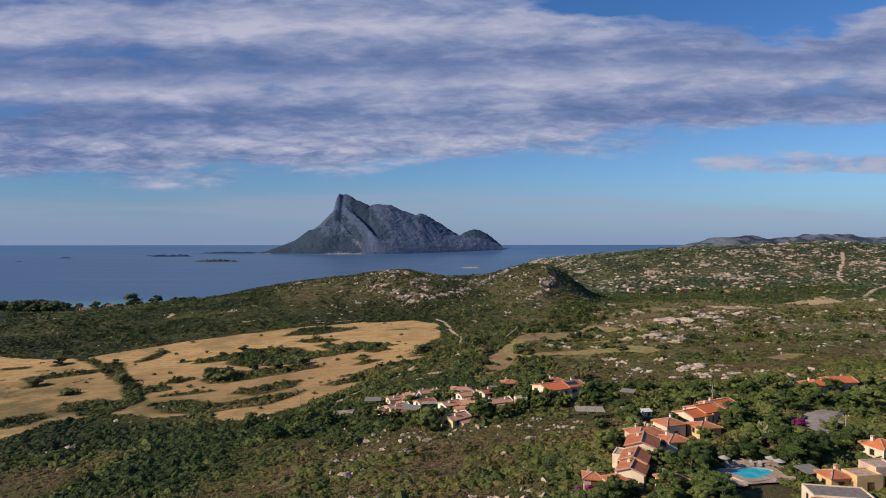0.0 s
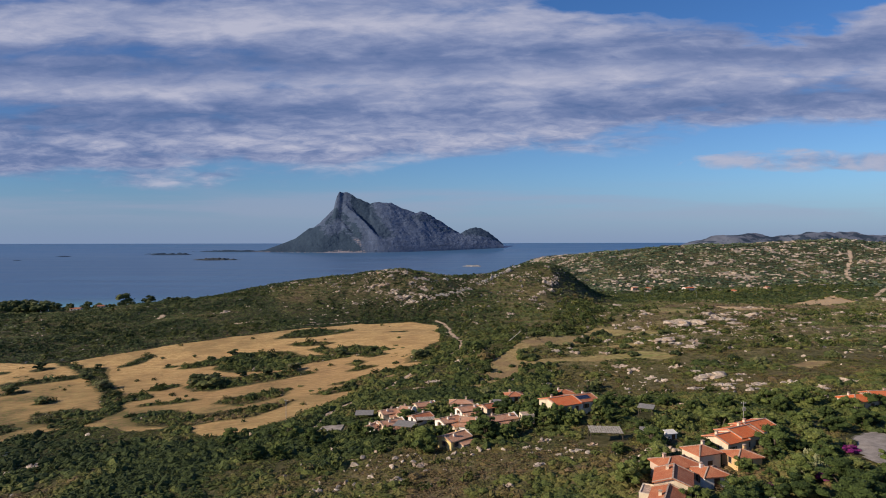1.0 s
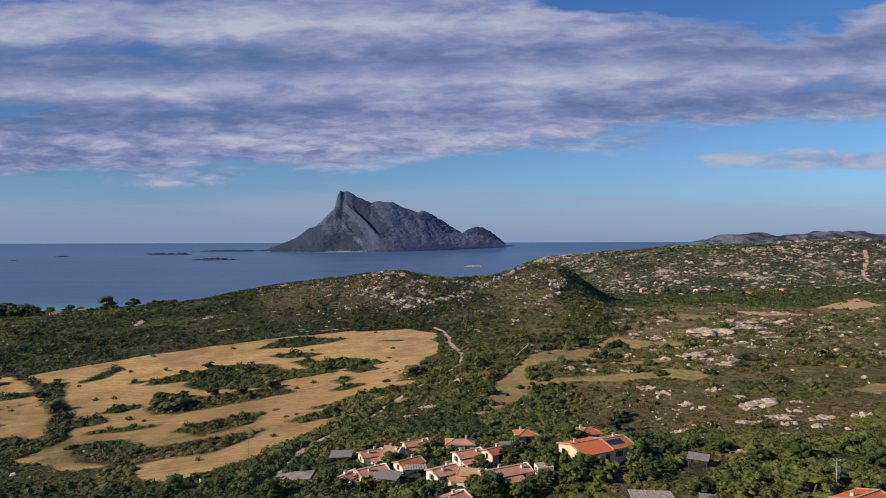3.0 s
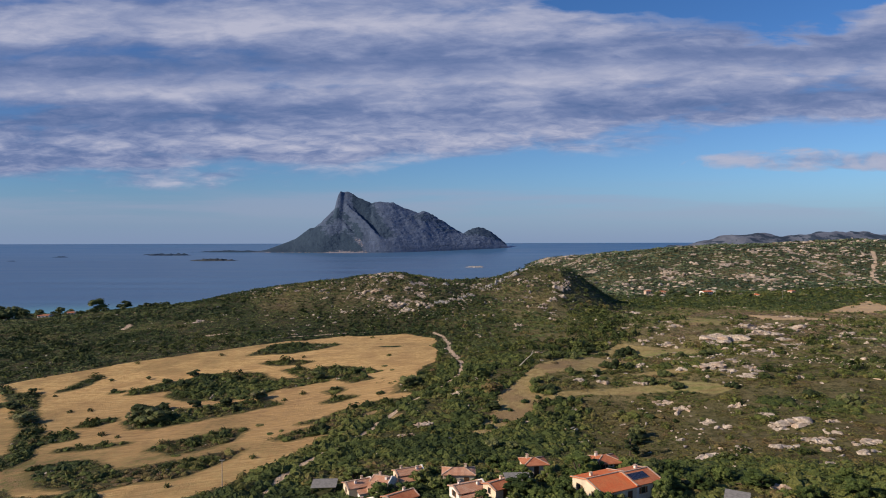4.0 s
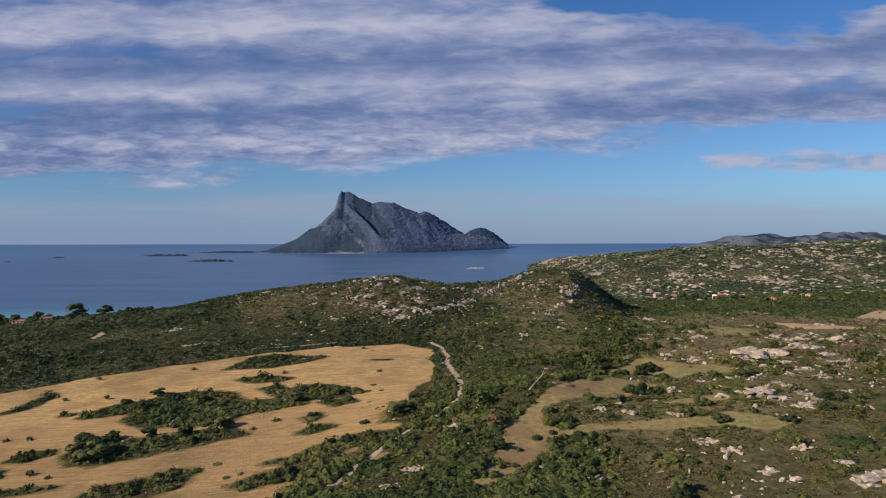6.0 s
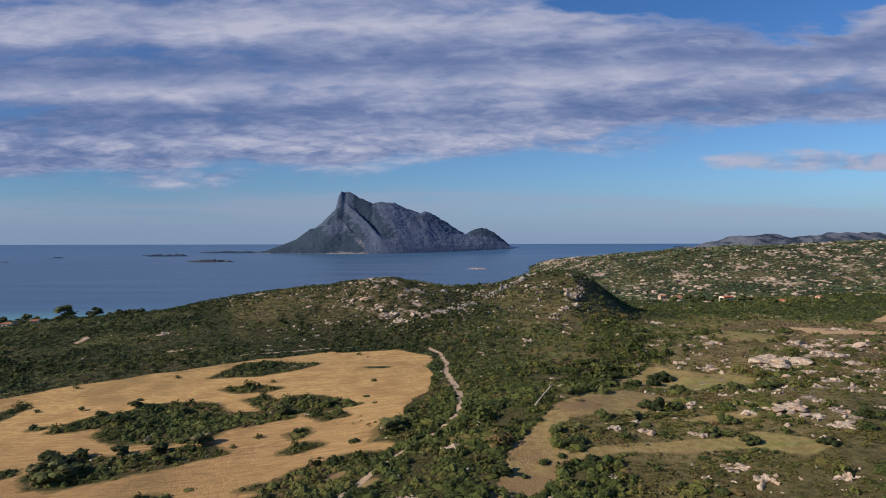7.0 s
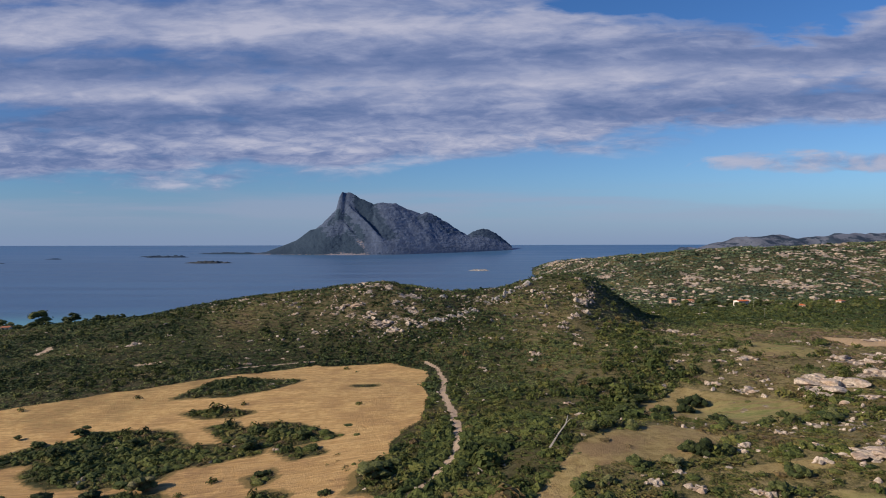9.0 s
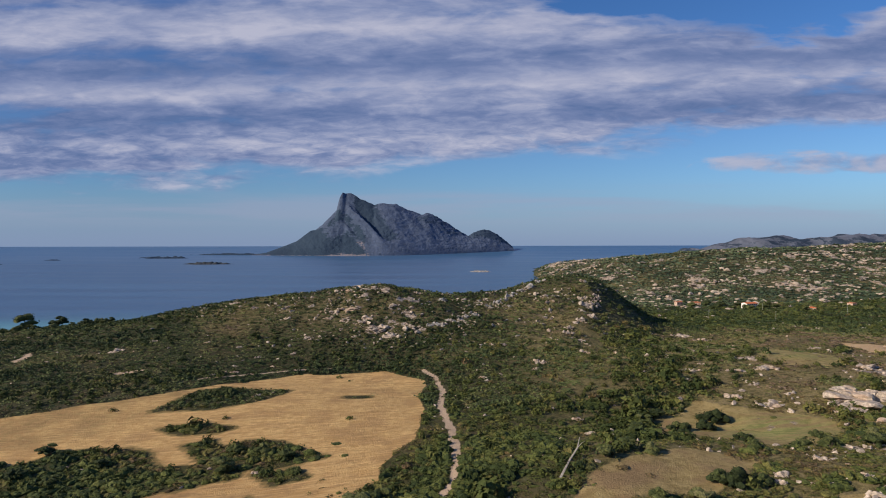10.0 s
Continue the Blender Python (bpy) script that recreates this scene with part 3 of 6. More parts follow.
tagged(new("ground", keep), "scrub-covered hills with a gold hayfield and dirt track", "ground", kind="structure")


# the sea: level to the foot of the island, its far rim bent up to sit at a much wider sea's horizon in the camera's
# view
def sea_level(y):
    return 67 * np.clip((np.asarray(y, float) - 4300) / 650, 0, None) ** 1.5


m, gr, b, place = surface("sea", (0.02, 0.045, 0.09), 0.22, 0.0, 0.35)
w1 = gr.noise(gr.node("ShaderNodeMapping", place, (0, 0, 0), (0, 0, radians(12)), (0.0011, 0.009, 0.01)).outputs[0], 1.0, 5.0, 0.6)
w2 = gr.noise(gr.node("ShaderNodeMapping", place, (0, 0, 0), (0, 0, radians(-8)), (0.05, 0.14, 0.1)).outputs[0], 1.0, 4.0, 0.7)
deep = gr.mix(gr.ramp(w1, 0.35, 0.65), (0.027, 0.084, 0.180), (0.068, 0.150, 0.270))
# haze painted into the water far out, paler and bluer
sea_haze = gr.ramp(gr.node("ShaderNodeSeparateXYZ", place).outputs[1], 2600, 4800, 0.0, 0.55)
deep = gr.mix(sea_haze, deep, (0.072, 0.172, 0.315))
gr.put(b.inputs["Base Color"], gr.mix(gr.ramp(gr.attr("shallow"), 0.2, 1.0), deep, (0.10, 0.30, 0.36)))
gr.put(b.inputs["Roughness"], gr.ramp(w1, 0.3, 0.7, 0.30, 0.42))
bump(gr, b, w2, 0.28, 2.0)
sea_mat = m
xs = np.concatenate([np.arange(-4300, -800, 120), np.arange(-800, 800, 40), np.arange(800, 4301, 120)])
ys = np.concatenate([np.arange(700, 1100, 20), np.arange(1100, 4300, 100), np.arange(4300, 4951, 26)])
gx, gy, quads = sheet(xs, ys)
shore = np.interp(gx, [-2000, -600, -300, 0, 200], [830, 835, 890, 930, 960])
shallow = np.exp(-np.clip(gy - shore, 0, None) / 130) * smooth(-250, -420, gx)
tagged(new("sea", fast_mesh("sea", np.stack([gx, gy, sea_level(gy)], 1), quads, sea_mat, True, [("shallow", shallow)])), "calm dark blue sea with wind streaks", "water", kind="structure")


# ---------------------------------------------------------------- the mountain island
def crag_surface(name, stone, green, dark, earth):
    """Bare limestone with scree, scrub on the gentler ground and tan earth at the foot."""
    m, gr, b, place = surface(name, stone, 0.95, 0.0, 0.1)
    n1, n2, n3 = gr.noise(place, 0.006, 5.0, 0.6), gr.noise(place, 0.022, 5.0, 0.65), gr.noise(place, 0.07, 4.0, 0.7)
    slant = gr.noise(gr.node("ShaderNodeMapping", place, (0, 0, 0), (0, radians(42), 0), (0.006, 0.01, 0.045)).outputs[0], 1.0, 5.0, 0.65, 0.4)
    c = gr.mix(gr.ramp(n2, 0.3, 0.7), tuple(k * 0.72 for k in stone), stone)
    c = gr.mix(gr.ramp(slant, 0.52, 0.68, 0.0, 0.55), c, tuple(k * 0.62 for k in stone))
    c = gr.mix(gr.ramp(n3, 0.55, 0.72, 0.0, 0.6), c, tuple(min(1, k * 1.35) for k in stone))
    lush = gr.math("ADD", gr.math("ADD", gr.attr("lush"), gr.math("MULTIPLY", gr.math("SUBTRACT", n2, 0.5), 1.5)), gr.math("ADD", gr.math("MULTIPLY", gr.math("SUBTRACT", n3, 0.5), 0.9), gr.math("MULTIPLY", gr.math("SUBTRACT", slant, 0.5), 1.1)))
    c = gr.mix(gr.ramp(lush, 0.32, 0.56), c, gr.mix(gr.ramp(n1, 0.35, 0.65), green, dark))
    c = gr.mix(gr.ramp(gr.math("ADD", gr.attr("earth"), gr.math("MULTIPLY", gr.math("SUBTRACT", n3, 0.5), 1.6)), 0.4, 0.7), c, earth)
    gr.put(b.inputs["Base Color"], c)
    bump(gr, b, gr.math("ADD", gr.math("ADD", n2, gr.math("MULTIPLY", n3, 0.5)), gr.math("MULTIPLY", slant, 0.8)), 0.42, 14.0)
    return m


# haze is put into these colours: stone and scrub shifted to blue-grey
hazy_crag_mat = crag_surface("hazy_limestone", (0.100, 0.134, 0.204), (0.044, 0.070, 0.104), (0.034, 0.056, 0.088), (0.27, 0.235, 0.245))
# the same rock painted lighter, for sunlight on the long ridge
lit_crag_mat = crag_surface("lit_limestone", (0.116, 0.152, 0.230), (0.056, 0.084, 0.124), (0.044, 0.068, 0.106), (0.22, 0.215, 0.26))
# the skyline: across the view in metres, height over the sea
SKYLINE = np.array([(-1456, 2), (-1378, 7), (-1332, 14), (-1128, 89), (-1022, 168), (-989, 172), (-943, 208), (-849, 306), (-824, 408), (-805, 437), (-753, 434), (-670, 386), (-601, 359), (-577, 345), (-535, 359), (-416, 349), (-321, 304), (-239, 274), (-191, 287), (-114, 249), (-44, 206), (27, 156), (105, 110), (140, 137), (225, 159), (296, 133), (352, 98), (444, 16), (454, 3)], float).T
ix = np.arange(-1460, 440, 6.0)
iv = np.linspace(0, 1, 110)
gx, gv = np.meshgrid(ix, iv)
crest = np.interp(gx, SKYLINE[0], SKYLINE[1])
depth = np.interp(gx, [-1480, -942, -779, -438, 108, 460], [40, 150, 230, 190, 110, 40])
rise = np.clip(gv / 0.62, 0, 1)
steep = np.interp(gx, [-1420, -900, -780, -500, 300], [1.0, 1.05, 1.3, 0.75, 0.6])
shape = np.where(gv < 0.62, rise**steep, 1 - np.clip((gv - 0.62) / 0.38, 0, 1) ** 1.6 * 0.97)
broad = np.interp(gx, SKYLINE[0], np.convolve(np.pad(np.interp(np.arange(-1460, 460, 10.0), SKYLINE[0], SKYLINE[1]), 15, mode="edge"), np.hanning(33)[1:-1] / np.hanning(33).sum(), "valid")[np.searchsorted(np.arange(-1460, 460, 10.0), SKYLINE[0]).clip(0, 191)])
crest_at = crest
crest = broad + (crest - broad) * np.clip(rise, 0, 1) ** 3
face = crest * shape
# behind the rib that falls from the summit the faces turn away from the sun
off = gx + 772 - 1.117 * (321 - face)
front = np.interp(gx, [-1480, -1380, -900, -650, 444], [4450, 4440, 4385, 4388, 4400]) + 0.34 * 45 * np.logaddexp(0, (off - 0.75 * face) / 45)
gy = front + depth * 1.6 * gv
# ledges and gullies slant down to the right across the faces
across, down = gx + 0.95 * face, gx - 0.95 * face
ledge = ripple(0.28 * down, across, 62, 21, 4, 0.6)
gully = np.abs(ripple(0.3 * down + 0.3 * gy, across + 0.4 * gy, 120, 25, 4, 0.55))
hold = np.clip(np.sin(np.pi * np.clip(rise, 0, 1)), 0, 1)
# the bare rib that falls from the summit, the shaded hollow behind it and the broken cliffs before it
rib = np.exp(-((off / np.where(off < 0, 70, 34)) ** 2)) * smooth(20, 110, face)
hollow = smooth(30, 75, off) * smooth(-745, -690, gx) * smooth(60, -40, gx + 575 - 0.81 * (348 - face)) * smooth(70, 150, face)
second = np.exp(-(((off + 150) / 34) ** 2)) * smooth(10, 60, face) * smooth(260, 170, face)
cliffs = np.exp(-(((gx + 850) / 110) ** 2) - ((face - 170) / 70) ** 2)
gz = face + hold * (0.05 * crest * ledge - 0.07 * crest * (gully - 0.25) * smooth(-980, -840, gx)) + hold * (34 * rib + 16 * second - 22 * hollow)
gz = gz + 8 * ripple(gx, gy + 2 * face, 26, 5, 4, 0.65) * smooth(5, 60, face) * smooth(-1000, -850, gx) + 2 * ripple(gx, gy, 20, 6, 3) * smooth(5, 40, face)
gz = np.where(gv < 0.62, np.minimum(gz, crest_at + 2 * ledge), gz)
left = smooth(40, -90, gx + 850 + 0.55 * face)
# in the hollow and along the upper ridge this scrub tone is painted shade
lush = 0.12 + 0.75 * left + 0.62 * hollow + 0.62 * smooth(-20, -60, off) * smooth(-560, -640, gx) * smooth(1.0, 0.8, rise) - 0.55 * rib - 0.35 * second - 0.45 * cliffs + 0.26 * smooth(-330, -200, gx) * smooth(0.45, 0.75, rise) + 0.45 * smooth(90, 150, gx) * smooth(0.35, 0.8, rise)
lush = np.clip(lush, 0, 1)
earth = np.clip(0.46 * smooth(36, 8, face) * smooth(-900, -840, gx) * smooth(-540, -600, gx) + 0.55 * second * smooth(150, 60, face) + 0.28 * rib + 0.5 * smooth(9, 3, face), 0, 1)
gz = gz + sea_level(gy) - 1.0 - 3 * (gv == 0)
ni = len(ix)
island = tagged(new("mountain_island"), "steep grey limestone island rising from the sea", "island")
island.location = (-500, 4450, 0)
for name, label, a, b in [("foot_slope", "dark scrub-covered lower end", -1460, -940), ("main_peak", "tall pale cliff face", -940, -574), ("long_ridge", "long grey cliff ridge", -574, 104), ("end_hill", "low rounded end hill", 104, 440)]:
    lo, hi = int(np.searchsorted(ix, a)), min(int(np.searchsorted(ix, b)) + 1, ni)
    i = (np.arange(len(iv) - 1)[:, None] * (hi - lo) + np.arange(hi - lo - 1)[None, :]).ravel()
    cut = np.stack([gx[:, lo:hi].ravel() + 500, gy[:, lo:hi].ravel() - 4450, gz[:, lo:hi].ravel()], 1)
    piece = new(name, fast_mesh(name, cut, np.stack([i, i + 1, i + hi - lo + 1, i + hi - lo], 1), hazy_crag_mat if hi < 200 else lit_crag_mat, True, [("lush", lush[:, lo:hi].ravel()), ("earth", earth[:, lo:hi].ravel())]))
    piece.parent = island
    tagged(piece, label)


def islet(name, x, y, wide, deep, high, mat, label, seed):
    """A low rock or reef in the sea."""
    xs, ys = np.linspace(-1, 1, 61), np.linspace(-1, 1, 21)
    gx, gy, quads = sheet(xs, ys)
    r = np.hypot(gx, gy) + 0.35 * ripple(gx * 4 + seed, gy * 2 + seed, 1.0, seed, 3)
    z = high * smooth(1.0, 0.35, r) * (0.65 + 0.7 * ripple(gx * 7, gy * 5, 1.0, seed + 3, 3)) - high * 0.12
    px, py = x + gx * wide / 2, y + gy * deep / 2
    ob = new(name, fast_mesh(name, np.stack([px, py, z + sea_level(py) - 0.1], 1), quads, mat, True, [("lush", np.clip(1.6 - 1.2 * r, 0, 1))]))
    return tagged(ob, label, "islet")


reef_mat = crag_surface("reef_rock", (0.235, 0.185, 0.165), (0.080, 0.082, 0.080), (0.058, 0.066, 0.070), (0.25, 0.20, 0.18))
islet("islet", -1090, 2877, 230, 120, 12, reef_mat, "low brown rocky islet with dark scrub", 3)
islet("islet", -1760, 3900, 340, 160, 16, hazy_crag_mat, "long low dark reef in the sea", 5)
islet("islet", -2200, 3500, 90, 60, 6, hazy_crag_mat, "small dark rock in the sea", 7)
islet("islet", 90, 2150, 90, 45, 5, grey_granite_mat, "pale bare granite islet", 9)
islet("islet", -1590, 4480, 560, 60, 14, hazy_crag_mat, "low dark spit of land below the mountain", 11)
islet("islet", -1990, 4100, 90, 50, 6, hazy_crag_mat, "small dark skerry in the sea", 13)
islet("islet", -2010, 2850, 50, 20, 3, hazy_crag_mat, "small flat skerry barely above the water", 15)

# distant hills along the coast, their haze painted in as blue-grey base colours
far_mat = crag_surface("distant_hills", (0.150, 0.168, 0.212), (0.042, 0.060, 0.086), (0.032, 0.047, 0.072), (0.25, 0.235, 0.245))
xs, ys = np.arange(1050, 3400, 12.0), np.linspace(2700, 3700, 40)
gx, gy, quads = sheet(xs, ys)
top = np.interp(gx, [1050, 1100, 1150, 1200, 1270, 1420, 1560, 1700, 1900, 2080, 2300, 2600, 3400], [0, 30, 78, 62, 86, 112, 128, 118, 134, 132, 122, 150, 120])
gz = top * np.exp(-(((gy - 3200) / 260) ** 2)) * (1 + 0.16 * ripple(gx, gy, 200, 17, 4, 0.6)) + 14 * ripple(gx, gy, 70, 19, 3) - 8
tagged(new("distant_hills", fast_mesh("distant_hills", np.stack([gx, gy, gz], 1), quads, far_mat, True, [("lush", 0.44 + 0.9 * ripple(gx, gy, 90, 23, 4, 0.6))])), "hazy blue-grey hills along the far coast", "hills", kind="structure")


# ---------------------------------------------------------------- where the houses stand
# x, y, turn of the ridge, length, depth, height of the walls, roof, its rise, walls, tiles
GARDEN_VILLAS = [
    (67.4, 153.4, 28, 8.6, 8.0, 3.4, "gable", 1.5, "cream", "bright"), (71.8, 156.6, 28, 9.0, 8.5, 3.8, "gable", 1.6, "cream", "bright"), (77.4, 160.6, 28, 9.5, 9.0, 4.0, "gable", 1.7, "cream", "bright"),
    (56.0, 144.0, 20, 6.8, 6.4, 4.0, "hip", 1.6, "cream", "red"), (48.6, 138.5, 15, 10.0, 7.0, 4.0, "hip", 1.6, "rose", "red"), (44.8, 129.5, 68, 9.0, 8.0, 4.6, "gable", 1.8, "cream", "red"),
    (53.5, 134.0, 10, 6.5, 6.0, 2.9, "hip", 1.4, "white", "red"), (63.8, 142.4, 12, 7.0, 6.2, 2.8, "hip", 1.4, "ochre", "red"), (41.2, 122.8, 64, 8.0, 6.5, 4.0, "gable", 1.5, "cream", "red"),
    (39.0, 117.6, 64, 7.0, 6.5, 3.6, "gable", 1.5, "cream", "red"), (45.2, 112.8, 16, 6.0, 5.0, 2.5, "hip", 1.4, "rose", "red"),
]
POOL_VILLAS = [
    (35.3, 116.0, 30, 5.0, 4.5, 2.6, "hip", 1.1, "rose", "red"), (31.5, 118.8, -10, 5.0, 4.5, 2.5, "hip", 1.1, "rose", "red"), (39.6, 127.0, 64, 6.0, 4.0, 3.8, "flat", 0.3, "cream", "red"),
    (121.0, 192.0, 14, 9.5, 7.0, 3.2, "hip", 1.6, "cream", "bright"), (129.6, 194.6, 4, 9.5, 7.5, 3.4, "gable", 1.6, "rose", "bright"), (91.5, 121.5, 20, 6.5, 6.0, 3.2, "hip", 1.6, "cream", "bright"),
    (72.3, 106.5, 8, 5.0, 4.5, 3.2, "hip", 1.3, "ochre", "red"), (76.8, 105.6, 8, 6.5, 4.5, 3.6, "flat", 0.4, "ochre", "red"), (81.5, 108.0, 8, 6.0, 5.0, 4.2, "flat", 0.4, "rose", "red"),
    (68.6, 99.5, -10, 12.0, 6.5, 3.0, "flat", 0.3, "cream", "grey"),
]
HAMLET = [
    (-15.9, 213.9, 32, 10.0, 7.5, 2.8, "gable", 1.4, "cream", "faded"), (-21.5, 213.0, 60, 5.0, 5.0, 2.6, "gable", 1.1, "white", "faded"), (-18.0, 229.0, 28, 8.0, 6.0, 2.9, "gable", 1.3, "cream", "faded"),
    (-11.7, 229.3, -20, 6.0, 6.0, 3.1, "gable", 1.2, "rose", "faded"), (-6.3, 216.6, 38, 9.0, 6.0, 2.9, "gable", 1.3, "white", "red"), (-5.6, 233.9, 24, 9.0, 5.5, 3.0, "gable", 1.2, "cream", "faded"),
    (3.0, 204.3, 34, 9.0, 7.0, 3.4, "gable", 1.3, "white", "faded"), (9.8, 201.3, -14, 8.0, 6.0, 2.8, "gable", 1.2, "cream", "faded"), (7.3, 226.1, 0, 10.0, 6.0, 3.2, "hip", 1.3, "cream", "faded"),
    (9.2, 214.0, 26, 9.0, 6.5, 3.3, "gable", 1.3, "white", "faded"), (16.1, 212.3, 34, 7.0, 6.0, 3.2, "gable", 1.2, "cream", "red"), (18.4, 198.2, 26, 12.0, 6.5, 3.0, "gable", 1.3, "cream", "faded"),
]
HILLTOP_VILLAS = [
    (4.5, 185.1, 42, 10.0, 7.5, 3.6, "gable", 1.5, "yellow", "faded"), (25.6, 225.0, 8, 7.5, 6.5, 2.9, "hip", 1.4, "cream", "red"), (26.3, 197.5, 10, 5.0, 4.0, 3.4, "flat", 0.3, "cream", "faded"),
    (37.9, 205.2, 26, 12.4, 13.0, 3.9, "gable", 2.0, "cream", "bright"), (44.9, 207.6, 26, 8.6, 11.0, 3.9, "gable", 1.8, "white", "red"), (42.5, 224.0, 12, 9.0, 7.5, 2.5, "hip", 1.5, "white", "red"),
]
FAR_HOUSES = [
    (381.0, 975.0, 18, 19.0, 11.0, 6.0, "gable", 1.8, "white", "bright"), (423.0, 913.0, -20, 9.0, 8.0, 3.6, "hip", 1.6, "rose", "bright"), (336.0, 1030.0, -12, 12.0, 8.0, 3.6, "hip", 1.6, "rose", "red"),
    (396.0, 990.0, 0, 9.0, 7.0, 4.2, "flat", 0.4, "white", "red"), (-448.0, 752.0, 5, 16.0, 8.0, 3.4, "gable", 1.4, "white", "red"), (-480.0, 742.0, -6, 9.0, 7.0, 3.2, "flat", 0.4, "white", "red"),
    (-415.0, 748.0, 12, 10.0, 7.0, 3.4, "gable", 1.4, "cream", "red"), (486.0, 940.0, 25, 9.0, 8.0, 3.8, "hip", 1.5, "rose", "red"), (318.0, 1046.0, 15, 10.0, 7.0, 3.2, "gable", 1.4, "rose", "red"),
]
HOUSES = GARDEN_VILLAS + POOL_VILLAS + HAMLET + HILLTOP_VILLAS + FAR_HOUSES
HOUSES = [(x - (1.9 if tile == "bright" and 60 < x < 80 else 0.0), y, turn, w * k, d * k, h * (0.5 + 0.5 * k) * (0.84 if k < 0.8 and y < 222 else 1.0), roof, rise * k * (0.78 if roof == "gable" else 0.9), wall, tile) for x, y, turn, w, d, h, roof, rise, wall, tile in HOUSES for k in [0.76 if y > 180 and x < 60 else 0.80 if y < 190 else 0.86]]
# clearings round houses, pool and yards: x, y, radius
YARDS = [(h[0], h[1], 0.5 * max(h[3], h[4]) + 0.1) for h in HOUSES]
YARDS += [(61.4, 114.8, 6.5), (59.0, 120.0, 3.0), (65.0, 119.0, 4), (44.0, 175.5, 6), (61.2, 196.2, 5), (-27.0, 232.0, 4), (-11.0, 207.0, 4), (-4.4, 210.6, 3), (94.0, 145.0, 7), (99.0, 154.0, 6), (89.0, 138.0, 4), (72.0, 109.0, 3.5), (-33.0, 222.0, 3.5), (20.4, 214.1, 3), (60, 107, 4), (58.4, 168.2, 1.9), (54.2, 172.9, 2.1), (44.0, 200.0, 3.0), (55.6, 159.6, 3.4), (75, 137, 3.6), (78, 142, 2.6), (71, 130.5, 2.4), (86, 154, 2.4), (92, 158, 2.2), (99, 173, 2.6), (104, 158, 6)]


# ---------------------------------------------------------------- scrub, stones and grass
rng = np.random.default_rng(7)


def ball(sub):
    bm = bmesh.new()
    bmesh.ops.create_icosphere(bm, subdivisions=sub, radius=1.0)
    v = np.array([p.co[:] for p in bm.verts])
    f = np.array([[c.index for c in p.verts] for p in bm.faces])
    bm.free()
    return v, f


def bush_shape(core, leaves, seed, floor=-0.3, low=1.0, leaf=1.0, lay=0.0):
    """A bush on the unit circle: a broken dome under a coat of leaf sprays, loose or, with lay at 1, lying along it; core 0 leaves the sprays alone."""
    r = np.random.default_rng(seed)
    v, f = ball(max(core, 1))
    f = f[v[f][:, :, 2].mean(1) > floor] if core else np.zeros((0, 3), int)
    wave, shift = r.normal(0, 2.6, (3, 3)), r.uniform(0, 6, 3)
    v = v * ((0.86 + 0.2 * np.sin(v @ wave + shift).mean(1)) * r.uniform(0.8, 1.12, len(v)))[:, None] if core else v[:0]
    v[:, 2] = np.maximum(v[:, 2], -0.25)
    v = v * (1, 1, 0.8 * low) + (0, 0, 0.2)
    d = r.normal(0, 1, (leaves, 3))
    d[:, 2] = np.abs(d[:, 2]) * 0.85 - 0.12
    d /= np.linalg.norm(d, axis=1)[:, None]
    c = d * ((0.84 + 0.24 * np.sin(d @ wave + shift).mean(1)) * r.uniform(0.72 if core else 0.35, 1.08, leaves))[:, None]
    a = np.cross(d, r.normal(0, 1, (leaves, 3)))
    a /= np.linalg.norm(a, axis=1)[:, None]
    b = np.cross(d, a)
    out = d * r.uniform(0.1, 1.0, (leaves, 1)) * (1 - 0.8 * lay) + b * (r.uniform(-0.9, 0.9, (leaves, 1)) + lay * r.choice((-0.55, 0.55), (leaves, 1))) + (0, 0, 0.08)
    s = leaf * r.uniform(0.15, 0.29, (leaves, 1)) * (1.0 if core else 1.3)
    spray = np.stack([c - a * s, c + a * s * 0.8, c + out * s * 1.25], 1) * (1, 1, 0.85 * low) + (0, 0, 0.2)
    f = np.concatenate([f, len(v) + np.arange(3 * leaves).reshape(-1, 3)])
    return np.concatenate([v, spray.reshape(-1, 3)]), f


def rock_shape(sub, seed):
    """A weathered granite block on the unit circle."""
    r = np.random.default_rng(seed)
    v, f = ball(sub)
    for _ in range(11):
        n = r.normal(0, 1, 3)
        n /= np.linalg.norm(n)
        over = np.clip(v @ n - r.uniform(0.3, 0.75), 0, None)
        v = v - over[:, None] * n * 0.96
    v = v * r.uniform(0.94, 1.12, (len(v), 1)) * (1.15, r.uniform(0.55, 0.95), r.uniform(0.45, 0.8))
    f = f[v[f][:, :, 2].mean(1) > -0.35]
    return v, f


